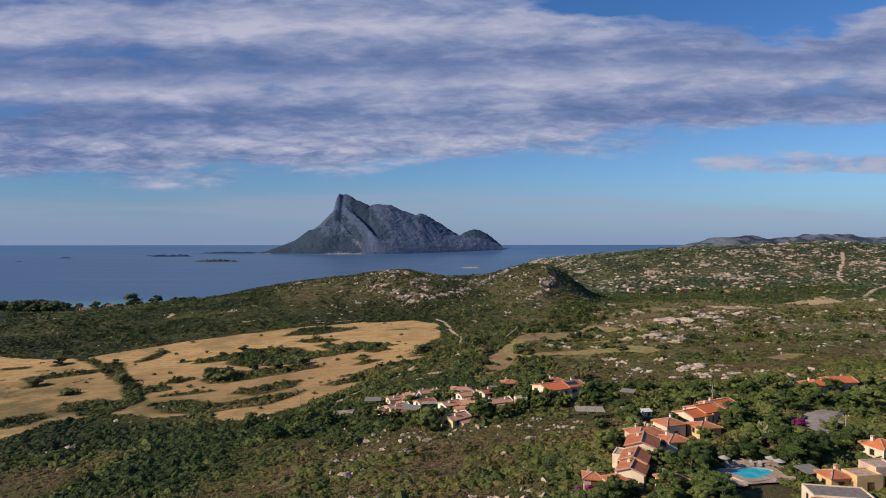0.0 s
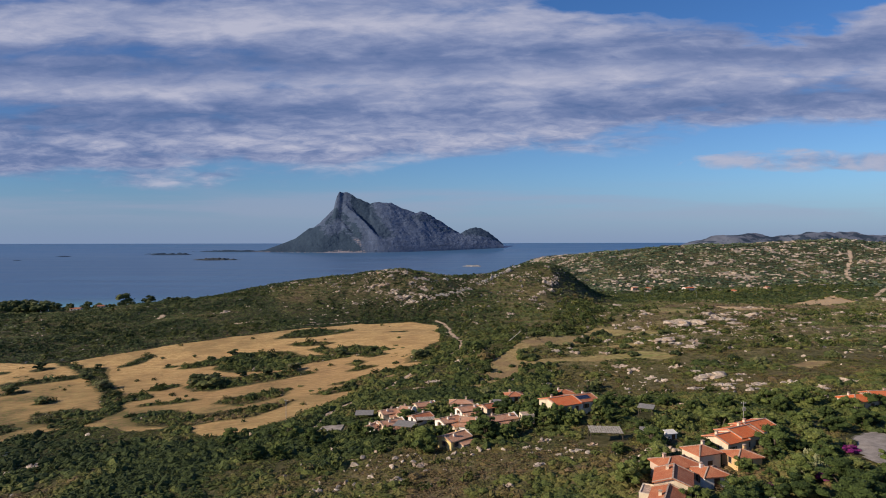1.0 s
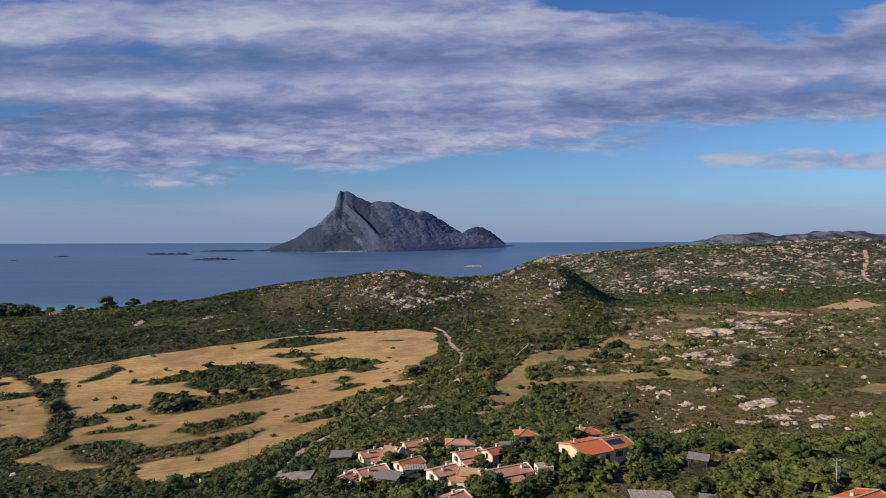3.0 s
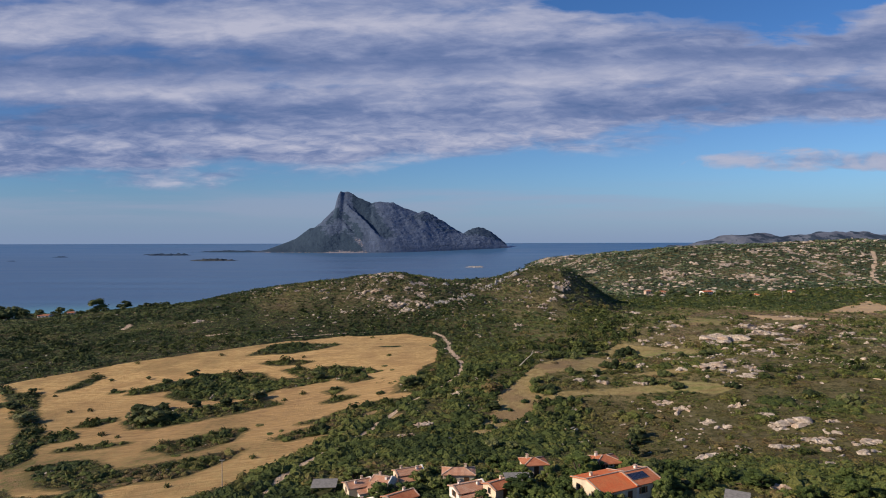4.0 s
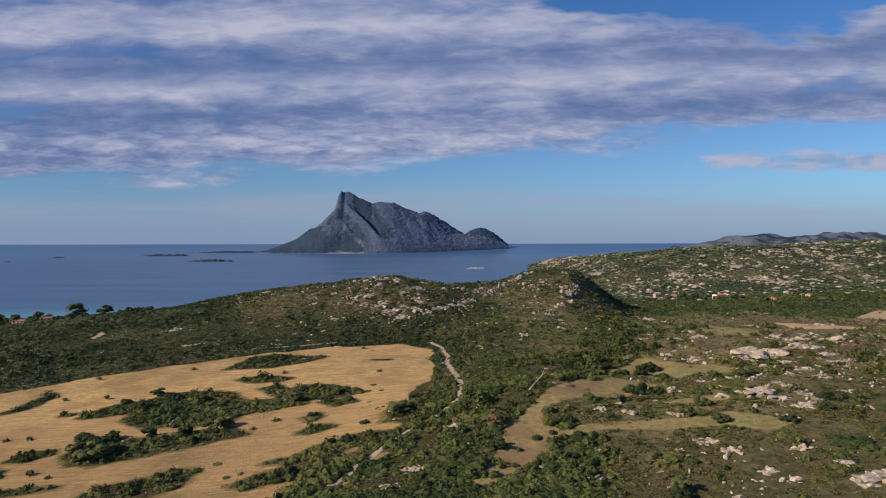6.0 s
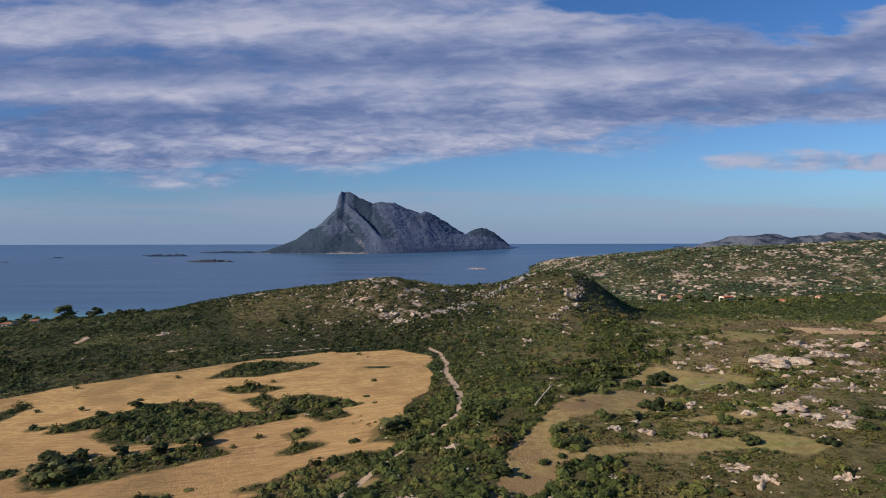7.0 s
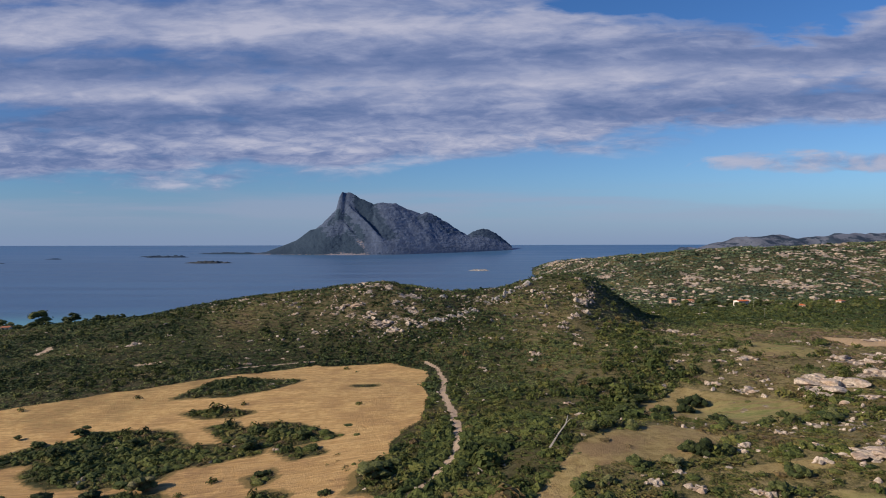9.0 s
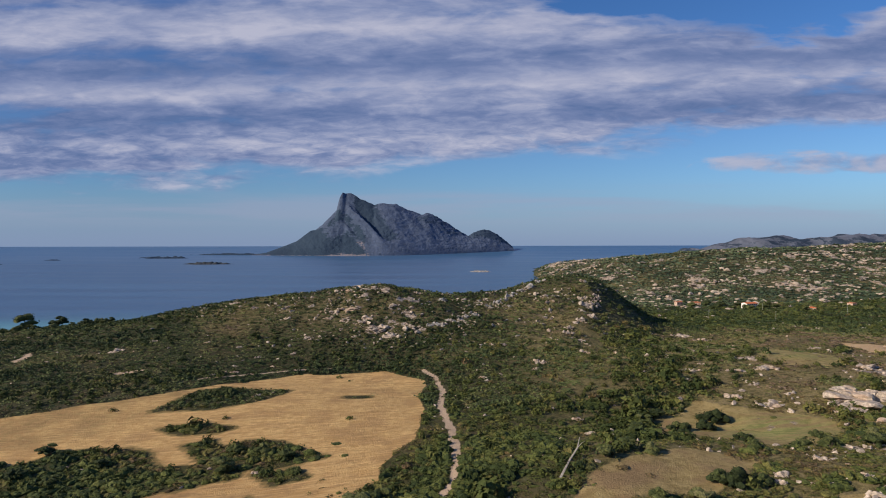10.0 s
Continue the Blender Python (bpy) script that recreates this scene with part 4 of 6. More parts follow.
def spread(name, shapes, at, size, high, mat, tint=None, smooth_faces=False, lean=0.0, stretch=0.22):
    """Joins turned and sized copies of some shapes, one at each place, into one mesh."""
    vs, fs, ts, base = [], [], [], 0
    turn, pick = rng.uniform(0, 2 * np.pi, len(at)), rng.integers(0, len(shapes), len(at))
    for k, (v, f) in enumerate(shapes):
        who = np.nonzero(pick == k)[0]
        if not len(who):
            continue
        c, s = np.cos(turn[who])[:, None], np.sin(turn[who])[:, None]
        wide = np.exp(stretch * rng.normal(0, 1, len(who)))[:, None]
        x, y = v[None, :, 0] * size[who][:, None] * wide, v[None, :, 1] * size[who][:, None] / wide
        z = v[None, :, 2] * high[who][:, None] + at[who][:, 2:3]
        p = np.stack([c * x - s * y + at[who][:, 0:1], s * x + c * y + at[who][:, 1:2], z + lean * x], 2).reshape(-1, 3)
        vs.append(p)
        fs.append((f[None] + (base + np.arange(len(who)) * len(v))[:, None, None]).reshape(-1, 3))
        ts.append(np.repeat(tint[who] if tint is not None else np.zeros(len(who)), len(v)))
        base += len(p)
    return fast_mesh(name, np.concatenate(vs), np.concatenate(fs), mat, smooth_faces, [("tint", np.concatenate(ts))])


def reach(x, y, z):
    """How near the eye comes to a place while it is in view."""
    return np.maximum(np.maximum(np.abs(x - 5) / 0.74, 2.42 * (93 - z)), y - 200)


def scatter(gap, lo, hi, seed):
    """Jittered places on the land to which the eye comes within lo to hi metres."""
    r = np.random.default_rng(seed)
    far = hi + 220
    xs, ys = np.arange(-min(0.8 * far, 1600), min(0.8 * far, 1900), gap), np.arange(70, min(far, 2000), gap)
    x, y = [c.ravel() for c in np.meshgrid(xs, ys)]
    x, y = x + r.uniform(-0.5, 0.5, len(x)) * gap, y + r.uniform(-0.5, 0.5, len(x)) * gap
    ok = np.abs(x) < 0.76 * (y + 15) + 12
    x, y = x[ok], y[ok]
    z = lie(x, y)
    d = reach(x, y, z)
    ok = (d >= lo) & (d < hi) & (z > 0.6)
    return x[ok], y[ok]


# outcrops of granite: x, y, half-width
RIDGE_ROCKS = [(-42, 649, 6.3), (-50, 655, 3), (-18, 661, 4.3), (1, 649, 4.6), (-72, 623, 6), (-63, 624, 6.4), (-48, 612, 6), (-35, 598, 7), (-31, 589, 6.5), (-21, 603, 4.9), (-17, 599, 4.1), (-43, 594, 5.6), (-84, 590, 3.8), (-108, 622, 3.7), (-94, 637, 3.8), (-141, 654, 4), (-163, 675, 5.7), (-52, 604, 4.6), (-64, 610, 4.3), (-77, 616, 3.6), (-88, 569, 2.2), (-108, 563, 2.5), (-125, 580, 2.7), (-203, 582, 4), (-237, 562, 3), (-190, 600, 3), (-150, 590, 2.6), (-116, 546, 2.2), (-57, 560, 2.4), (-112, 536, 2.6)]
CREST_ROCKS = [(69, 685, 5.9), (62, 678, 4), (54, 671, 5.3), (48, 664, 4), (42, 658, 4.7), (34, 649, 3.4), (25, 632, 3.6), (19, 625, 2.8), (14, 619, 3), (8, 614, 4.3), (2, 605, 4.6), (-5, 604, 4.2), (80, 700, 5), (36, 612, 2.3), (46, 625, 2), (39, 566, 2.8), (24, 508, 2.6), (56, 519, 3.6)] + [(52, 510, 3), (26, 503, 2), (107, 664, 4.4), (107, 650, 5.6), (107, 635, 5), (97, 624, 4.5), (87, 611, 3.9), (90, 583, 4), (84, 544, 3.6), (117, 663, 4.4), (82, 596, 3), (112, 690, 4), (119, 669, 4.5), (114, 657, 3.6), (102, 642, 3.2), (93, 618, 3.0), (86, 600, 3.4), (54, 524, 3.2)]
PLAIN_ROCKS = [(59, 375, 2.7), (55, 424, 3.1), (34, 363, 1.5), (42, 387, 1.3), (182, 668, 8), (193, 652, 8), (110, 473, 1.4), (156, 487, 7.2), (123, 447, 3.8), (129, 454, 1.9), (133, 436, 5.5), (144, 445, 2.6), (164, 444, 6), (164, 430, 15), (152, 418, 6.5), (168, 412, 6), (205, 489, 6.6), (220, 559, 3.9), (131, 501, 2.1), (140, 484, 5), (197, 445, 10), (193, 425, 6.3), (234, 482, 8), (214, 480, 7), (254, 497, 8), (280, 575, 8), (245, 447, 8)]
PASTURE_ROCKS = [(90, 349, 2.6), (87, 345, 2.4), (106, 359, 2.7), (106, 343, 2.8), (115, 336, 7.5), (119, 328, 4.6), (124, 320, 5), (132, 344, 3.3), (103, 334, 3.4), (58, 326, 2.7), (67, 324, 3.1), (81, 321, 3), (76, 340, 1.2), (184, 364, 3.2), (178, 340, 4.4), (171, 356, 3), (157, 364, 3.1), (132, 329, 2.7), (66, 332, 2), (150, 340, 3.4), (142, 318, 3)]
SLOPE_ROCKS = [(84, 301, 4.2), (87, 294, 3.8), (74, 297, 1.6), (105, 289, 3.3), (50, 299, 1.9), (90, 278, 3.1), (93, 272, 3.1), (107, 275, 2.8), (109, 265, 7), (107, 247, 4.8), (95, 242, 4.6), (103, 235, 3), (110, 231, 3.6), (76, 243, 5.3), (86, 245, 2.7), (77, 267, 1.8), (121, 263, 2.5)] + [(32, 290, 1.9), (64, 285, 1.2), (115, 251, 2), (-4, 291, 4.4), (-9, 280, 3), (-16, 266, 2), (7, 322, 3.6), (129, 240, 4), (75, 206, 3), (82, 214, 2.4), (110, 201, 2.6), (104, 213, 2.6), (106, 243, 3.4), (116, 239, 4.6), (146, 234, 5.0), (133, 227, 3.6), (95, 222, 2.6), (124, 214, 2.8)]
NEAR_ROCKS = [(-29, 161, 1.8), (-24, 148, 2.7), (-20, 151, 1.6), (-10, 161, 2.4), (16, 148, 1.5), (24, 159, 1.9), (30, 142, 1.2), (-4, 170, 1.4), (7, 124, 1.2), (11, 122, 1.3), (-20, 132, 1.7), (-23, 132, 1.1), (-9, 143, 1.1), (29, 181, 1.8), (35, 168, 2), (24, 169, 1.2), (-15, 162, 1.3), (-33, 158, 1), (-138, 220, 4), (-142, 214, 1.8), (-95, 212, 1.4), (56, 167, 3.8), (51, 159, 2.8), (46, 152, 1.8), (61, 174, 1.8), (-16, 139, 1), (-6, 137, 1), (20, 135, 1.2), (40, 172, 1.5), (55.6, 159.6, 3.2)]
FIELD_ROCKS = [(-83, 487, 1.8), (-52, 388, 1.7), (-122, 528, 2.0), (-118, 536, 1.6)]
CAPE_ROCKS = [(252, 1806, 13), (270, 1822, 15), (292, 1800, 14), (312, 1780, 12), (330, 1765, 14), (350, 1738, 12)]
OUTCROPS = RIDGE_ROCKS + CREST_ROCKS + PLAIN_ROCKS + PASTURE_ROCKS + SLOPE_ROCKS + NEAR_ROCKS + FIELD_ROCKS + CAPE_ROCKS


def clear_of(x, y):
    """True where no house, pool or yard stands."""
    ok = np.ones(len(x), bool)
    for a, b, r in YARDS:
        ok &= np.hypot(x - a, y - b) > r
    wob = 0.35 * ripple(x, y, 3.0, 5, 2)
    for a, b, wide in OUTCROPS:
        near = (np.abs(x - a) < wide + 1) & (np.abs(y - b) < wide + 1)
        ok[near] &= np.hypot(x[near] - a, (y[near] - b) / 0.7) > wide * (0.82 + wob[near])
    return ok


def lushness(x, y):
    """Tall green thicket above 0, low brown heath below."""
    n = ripple(x, y, 34, 51, 4, 0.65)
    resort = np.exp(-(((x - 80) / 60) ** 2) - ((y - 150) / 75) ** 2) + 0.45 * np.exp(-(((x - 10) / 50) ** 2) - ((y - 222) / 30) ** 2) + 0.6 * np.exp(-(((x - 70) / 50) ** 2) - ((y - 205) / 24) ** 2)
    west = 2.2 * np.exp(-((np.min([beside(-92, 150, -88, 190, x, y), beside(-88, 190, -60, 222, x, y), beside(-100, 215, -165, 240, x, y), beside(-60, 215, -40, 235, x, y)], axis=0) / 16) ** 2)) - 0.8 * np.exp(-(((x + 145) / 35) ** 2) - ((y - 195) / 26) ** 2) - 0.8 * np.exp(-(((x + 48) / 22) ** 2) - ((y - 160) / 24) ** 2)
    lane = 1 - smooth(3, 13, along(TRACK, x, y))
    heath_at = smooth(25, 65, x) * smooth(232, 262, y) * (1 - smooth(600, 760, y))
    knoll = np.exp(-(((x - 60) / 70) ** 2) - ((y - 520) / 120) ** 2)
    hilltop = np.exp(-(((x - 85) / 90) ** 2) - ((y - 640) / 100) ** 2)
    near = np.exp(-(((x - 8) / 42) ** 2) - ((y - 158) / 36) ** 2)
    return 1.35 * n + 0.6 * resort + 0.35 * west + 0.4 * lane - 0.55 * heath_at + 0.22 * knoll + 0.35 * hilltop - 0.38 * near - 0.6 * np.exp(-(((x - 98) / 48) ** 2) - ((y - 252) / 26) ** 2)


made = {0: [], 1: [], 2: [], 3: []}
GAPS = [1.75, 2.45, 2.9, 3.8, 5.0, 6.6, 9.5]
EDGES = [0, 175, 245, 410, 575, 810, 1150, 2100]
for k, gap in enumerate(GAPS):
    x, y = scatter(gap, EDGES[k], EDGES[k + 1], 100 + k)
    hay, past, bare = masks(x, y)
    hedge = hedge_depth(x, y)
    lush = lushness(x, y)
    stone = rocky(x, y)
    roll = rng.uniform(0, 1, len(x))
    want = 0.86 + 0.35 * np.clip(lush + 0.2, -0.5, 0.8) + 0.55 * ripple(x, y, 11, 81, 3, 0.6) + 0.28 * heath(x, y) - 0.2 * stone + 0.3 * smooth(480, 600, y)
    want = np.where(hay > 0.3, 0.10 * smooth(0.38, 0.6, ripple(x, y, 24, 91, 3)), want) * np.where(past > 0.4, 0.05, 1.0) * np.where((bare > 0.15) | (along(TRACK, x, y) < np.where(y < 340, 1.4, 1.9)), 0.0, 1.0)
    near = np.exp(-(((x - 5) / 48) ** 2) - ((y - 155) / 40) ** 2)
    want = np.maximum(want, 1.1 * smooth(0.2, 0.6, near) * (bare < 0.15))
    want = want * (1 - smooth(0.35, 0.6, slab(x, y)))
    grassy = smooth(25, 65, x) * smooth(252, 285, y) * (1 - smooth(600, 720, y))
    want = want * (1 - 0.80 * grassy * (1 - smooth(-0.16, 0.12, ripple(x, y, 13, 85, 3, 0.6))))
    want = np.where(hedge > 0.3, np.maximum(want, 0.5 + 0.5 * smooth(-0.3, 0.2, ripple(x, y, 12, 95, 3))), want)
    ok = (roll < want) & clear_of(x, y)
    x, y, lush, hedge, hay, stone, grassy = x[ok], y[ok], lush[ok], hedge[ok], hay[ok], stone[ok], grassy[ok]
    clump = ripple(x, y, 10 if k < 3 else 14, 83, 3, 0.6)
    tall = np.clip(lush * 1.3 + 0.33 + 0.2 * grassy + 0.7 * clump + rng.normal(0, 0.12, len(x)), 0, 1)
    tall = np.where(hedge > 0.3, np.clip(0.14 + 0.05 * hedge + 0.8 * np.clip(ripple(x, y, 13, 97, 3), 0, 1) + rng.normal(0, 0.2, len(x)), 0.02, 0.95), tall)
    open_land = heath(x, y) * (1 - tall)
    size = (0.6 + 1.2 * tall**1.3 + 0.75 * open_land) * np.exp(rng.normal(0, 0.38, len(x)))
    high = (0.42 + 1.75 * tall**1.4) * np.exp(rng.normal(0, 0.35, len(x))) * (1 - 0.1 * open_land)
    size = np.clip(np.maximum(size, gap * rng.uniform(*((0.36, 0.78) if k < 2 else (0.50, 0.92)), len(x))), 0.3, 0.9 + 0.9 * gap)
    high = np.maximum(high, size * rng.uniform(0.36, 0.62, len(x)))
    high = np.minimum(high, size * rng.uniform(0.75, 1.25, len(x)))
    high = np.where(hay > 0.3, 0.7, high) * (1.0 if k < 2 else 0.9)
    tint = 0.62 - 0.46 * tall + 0.26 * ripple(x, y, 22, 61, 3) + 0.56 * ripple(x, y, 70, 67, 4, 0.6) + 0.34 * ripple(x, y, 8 if k < 3 else 12, 84, 3, 0.6) + rng.normal(0, 0.11, len(x)) + 0.17 * heath(x, y) + 0.06 * smooth(330, 260, y) - 0.20 * smooth(850, 950, y) - 0.07 * smooth(440, 520, y) - 0.15 * smooth(440, 500, y) * smooth(40, -40, x) + 0.20 * np.exp(-(((x - 5) / 45) ** 2) - ((y - 280) / 42) ** 2) - 0.12 * np.exp(-(((x - 95) / 80) ** 2) - ((y - 630) / 100) ** 2) - 0.34 * np.exp(-((np.min([beside(-92, 150, -88, 190, x, y), beside(-88, 190, -60, 222, x, y), beside(-90, 218, -165, 245, x, y)], axis=0) / 20) ** 2)) + 0.40 * np.exp(-(((x + 128) / 30) ** 2) - ((y - 185) / 20) ** 2)
    vale = np.exp(-(((y - 770 - 0.2 * (x - 200)) / 75) ** 2)) * smooth(115, 175, x)
    tint = tint - 0.45 * vale + 0.16 * np.exp(-(((y - 620) / 60) ** 2)) * smooth(115, 160, x)
    # the knoll's west flank: greener, and lightened by tint as its sunlit side
    flank = 0.75 * np.clip(1.4 * np.exp(-(((x - 48) / 34) ** 2) - ((y - 545) / 75) ** 2) + 1.1 * np.exp(-(((x - 28) / 18) ** 2) - ((y - 425) / 60) ** 2), 0, 1)
    tint = tint * (1 - flank) + flank * (0.43 + 0.16 * ripple(x, y, 9, 84, 3) + 0.5 * (tint - 0.5))
    tint = tint + np.where(hedge > 0.3, 0.20 * (1 - tall), 0.0)
    at = np.stack([x, y, ground(x, y) - 0.12 * high], 1)
    level = 0 if k < 2 else 1 if k < 5 else 2
    loose = (level == 0) & (rng.uniform(0, 1, len(x)) < 0.9 - 1.3 * tall)
    for kind, who in ((level, ~loose), (3, loose)):
        if who.any():
            made[kind].append((at[who], size[who] * (1.15 if kind == 3 else 1.0), high[who], np.clip(tint, 0, 1)[who]))
SHAPES = {0: [bush_shape(1, 30, s, -0.5, lay=0.4) for s in range(14)], 1: [bush_shape(0, 20, s, leaf=1.25, lay=0.8) for s in range(20, 30)], 2: [bush_shape(0, 15, s, leaf=1.5, lay=0.9) for s in range(40, 48)], 3: [bush_shape(0, 27, s, 0.0, 0.8) for s in range(60, 72)]}
# tall single shrubs and thickets: dark domes of leafage
big = []
for k, (gap, lo, hi) in enumerate([(4.6, 0, 300), (5.4, 300, 470), (6.4, 470, 800), (13.0, 560, 1300)]):
    x, y = scatter(gap, lo, hi, 150 + k)
    hay, past, bare = masks(x, y)
    hedge, lush = hedge_depth(x, y), lushness(x, y)
    foot = np.exp(-((np.min([beside(104, 460, 82, 432, x, y), beside(82, 432, 54, 368, x, y), beside(54, 368, 16, 312, x, y)], axis=0) / 11) ** 2)) + 1.1 * np.exp(-((beside(140, 640, 100, 460, x, y) / 24) ** 2))
    lane = 1 - smooth(4, 11, along(TRACK, x, y))
    rows = smooth(60, 120, x) * smooth(250, 290, y) * smooth(620, 540, y) * smooth(0.0, 0.25, ripple(x * 0.5, y, 32, 53, 3))
    want = 0.55 * smooth(0.08, 0.45, ripple(x, y, 26, 52, 4, 0.6) + 0.2 * lush) + 0.55 * foot + 0.35 * lane + 0.27 * rows + 0.05
    mid = np.exp(-(((x - 5) / 45) ** 2) - ((y - 285) / 38) ** 2)
    slope = smooth(480, 540, y + 0.35 * np.clip(-x - 60, 0, 300)) * smooth(40, -10, x)
    belt = np.exp(-((np.minimum(beside(-80, 562, -5, 572, x, y), beside(-300, 470, -120, 530, x, y)) / np.where(x < -100, 9, 15)) ** 2))
    want = want * (1 - 0.6 * mid) * (1 - 0.55 * slope) + slope * (0.75 * smooth(0.02, 0.30, ripple(x, y, 30, 57, 4, 0.65)) + 0.9 * belt) * (1 - 0.8 * np.exp(-(((x + 38) / 45) ** 2) - ((y - 615) / 30) ** 2))
    want = want + 0.30 * np.clip(1.3 * np.exp(-(((x - 48) / 45) ** 2) - ((y - 500) / 110) ** 2), 0, 1) + 0.5 * np.exp(-(((y - 750 - 0.2 * (x - 200)) / 70) ** 2)) * smooth(110, 160, x)
    want = np.where(hay > 0.2, 0.006, want) * np.where(past > 0.3, 0.05, 1.0) * (1 - smooth(0.3, 0.5, slab(x, y)))
    want = np.where(hedge > 0.8, 0.34 + 0.56 * smooth(-0.1, 0.25, ripple(x, y, 15, 97, 3)), want)
    valley = np.exp(-(((y - (840 + 0.28 * np.clip(x - 200, 0, 900))) / 85) ** 2)) * smooth(120, 220, x)
    want = np.where(y > 760, 0.12 + 0.7 * valley, want) if k < 3 else np.where(y > 760, (0.10 + 0.7 * valley) * smooth(150, 250, x), 0)
    ok = (rng.uniform(0, 1, len(x)) < want) & clear_of(x, y) & (along(TRACK, x, y) > 3.4)
    x, y, mid, bulk = x[ok], y[ok], mid[ok], (1 + 0.5 * np.clip(foot, 0, 1) + 0.35 * rows)[ok]
    size = 1.15 * np.exp(rng.normal(0, 0.32, len(x))) * (1.0 + 0.55 * rng.uniform(0, 1, len(x)) ** 3) * bulk + 0.12 * gap
    high = size * rng.uniform(0.75, 1.2, len(x))
    # tint also carries the painted sunlight on the knoll's west flank
    tint = 0.27 - 0.14 * smooth(500, 560, y) * smooth(15, -25, x) + 0.16 * np.exp(-(((x - 42) / 36) ** 2) - ((y - 515) / 90) ** 2) + 0.16 * ripple(x, y, 40, 54, 3) + 0.10 * smooth(330, 260, y) + 0.16 * mid + rng.normal(0, 0.20, len(x))
    big.append((np.stack([x, y, ground(x, y) - 0.05 * high], 1), size, high, np.clip(tint, 0, 1)))
at, size, high, tint = [np.concatenate(c) for c in zip(*big)]
beyond = reach(at[:, 0], at[:, 1], at[:, 2]) > 330
for who, name, leaves, label in ((~beyond, "thickets", 84, "dark rounded mastic and olive bushes in clumps"), (beyond, "thickets_distant", 34, "dark bushes in clumps on the farther slopes")):
    tagged(new(name, spread(name, [bush_shape(0, leaves, s, leaf=0.85 * (84 / leaves) ** 0.4, lay=0.7) for s in range(80, 92)], at[who], size[who], high[who], scrub_mat, tint[who])), label, "bushes", kind="stuff")
LABELS = {0: ("scrub", "dense green and brown Mediterranean scrub on the hillside"), 1: ("scrub_slopes", "thick dark green scrub covering the farther slopes"), 2: ("scrub_distant", "distant dark scrub over the far headland"), 3: ("heath", "low dry brown and olive heath between the bushes")}
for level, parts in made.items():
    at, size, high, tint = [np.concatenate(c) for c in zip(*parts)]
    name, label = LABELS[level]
    tagged(new(name, spread(name, SHAPES[level], at, size, high, {1: hazy_scrub_mat, 2: far_scrub_mat}.get(level, scrub_mat), tint)), label, "scrub", kind="stuff")

# thin scrub on the land around, out of the way of the walk
r = np.random.default_rng(77)
x, y = r.uniform(-420, 420, 6000), r.uniform(-160, 330, 6000)
ok = (np.abs(x) > 0.76 * (y + 15) + 8) | (y < 72)
hay, past, bare = masks(x, y)
ok &= (hay < 0.3) & (bare < 0.2) & (lie(x, y) > 1)
x, y = x[ok], y[ok]
size = 1.4 * np.exp(r.normal(0, 0.4, len(x)))
tagged(new("scrub_around", spread("scrub_around", SHAPES[2], np.stack([x, y, ground(x, y) - 0.1], 1), size, size * r.uniform(0.6, 1.1, len(x)), scrub_mat, np.clip(0.35 + 0.4 * ripple(x, y, 40, 67, 3) + r.normal(0, 0.15, len(x)), 0, 1))), "scattered green and brown scrub on open slopes", "scrub", kind="stuff")

# loose stones
stones = {0: [], 1: []}
for k, gap in enumerate([1.8, 2.5, 3.8, 7.5]):
    x, y = scatter(gap, (0, 180, 300, 620)[k], (180, 300, 620, 2000)[k], 200 + k)
    stone = rocky(x, y)
    hay, past, bare = masks(x, y)
    clump = ripple(x, y, 16, 71, 3)
    want = 0.5 * smooth(0.2, 0.5, slab(x, y)) + np.clip(stone - 0.22, 0, 1) * (2.2 + 1.5 * (k == 3)) * smooth(-0.05, 0.4, clump) * (1 - 0.6 * np.exp(-(((x - 8) / 45) ** 2) - ((y - 160) / 45) ** 2)) * (1 - 0.55 * smooth(50, 120, x) * smooth(660, 560, y)) + 0.012
    ok = (rng.uniform(0, 1, len(x)) < want * (hay < 0.3) * (bare < 0.2) * (past < 0.3)) & clear_of(x, y)
    x, y, stone = x[ok], y[ok], stone[ok]
    size = np.maximum(0.35 + 2.0 * rng.uniform(0, 1, len(x)) ** 3.0 * (0.5 + stone), gap * rng.uniform(0.16, 0.42, len(x))) * (1 + 1.6 * (k == 3) * rng.uniform(0, 1, len(x)))
    size = np.minimum(size, (1.3, 1.8, 3.0, 9.0)[k])
    stones[0 if k < 2 else 1].append((np.stack([x, y, ground(x, y) + 0.12 * size], 1), size, size * rng.uniform(0.6, 1.3, len(x)) * (0.6 if k == 3 else 1.0)))
ROCKS = [rock_shape(2, s) for s in range(300, 306)], [rock_shape(1, s) for s in range(310, 316)]
for level, (name, label) in enumerate([("stones", "pale weathered granite boulders among the scrub"), ("stones_distant", "pale granite outcrops on the far headland")]):
    at, size, high = [np.concatenate(c) for c in zip(*stones[level])]
    tagged(new(name, spread(name, ROCKS[level], at, size, high, granite_mat)), label, "rocks", kind="stuff")


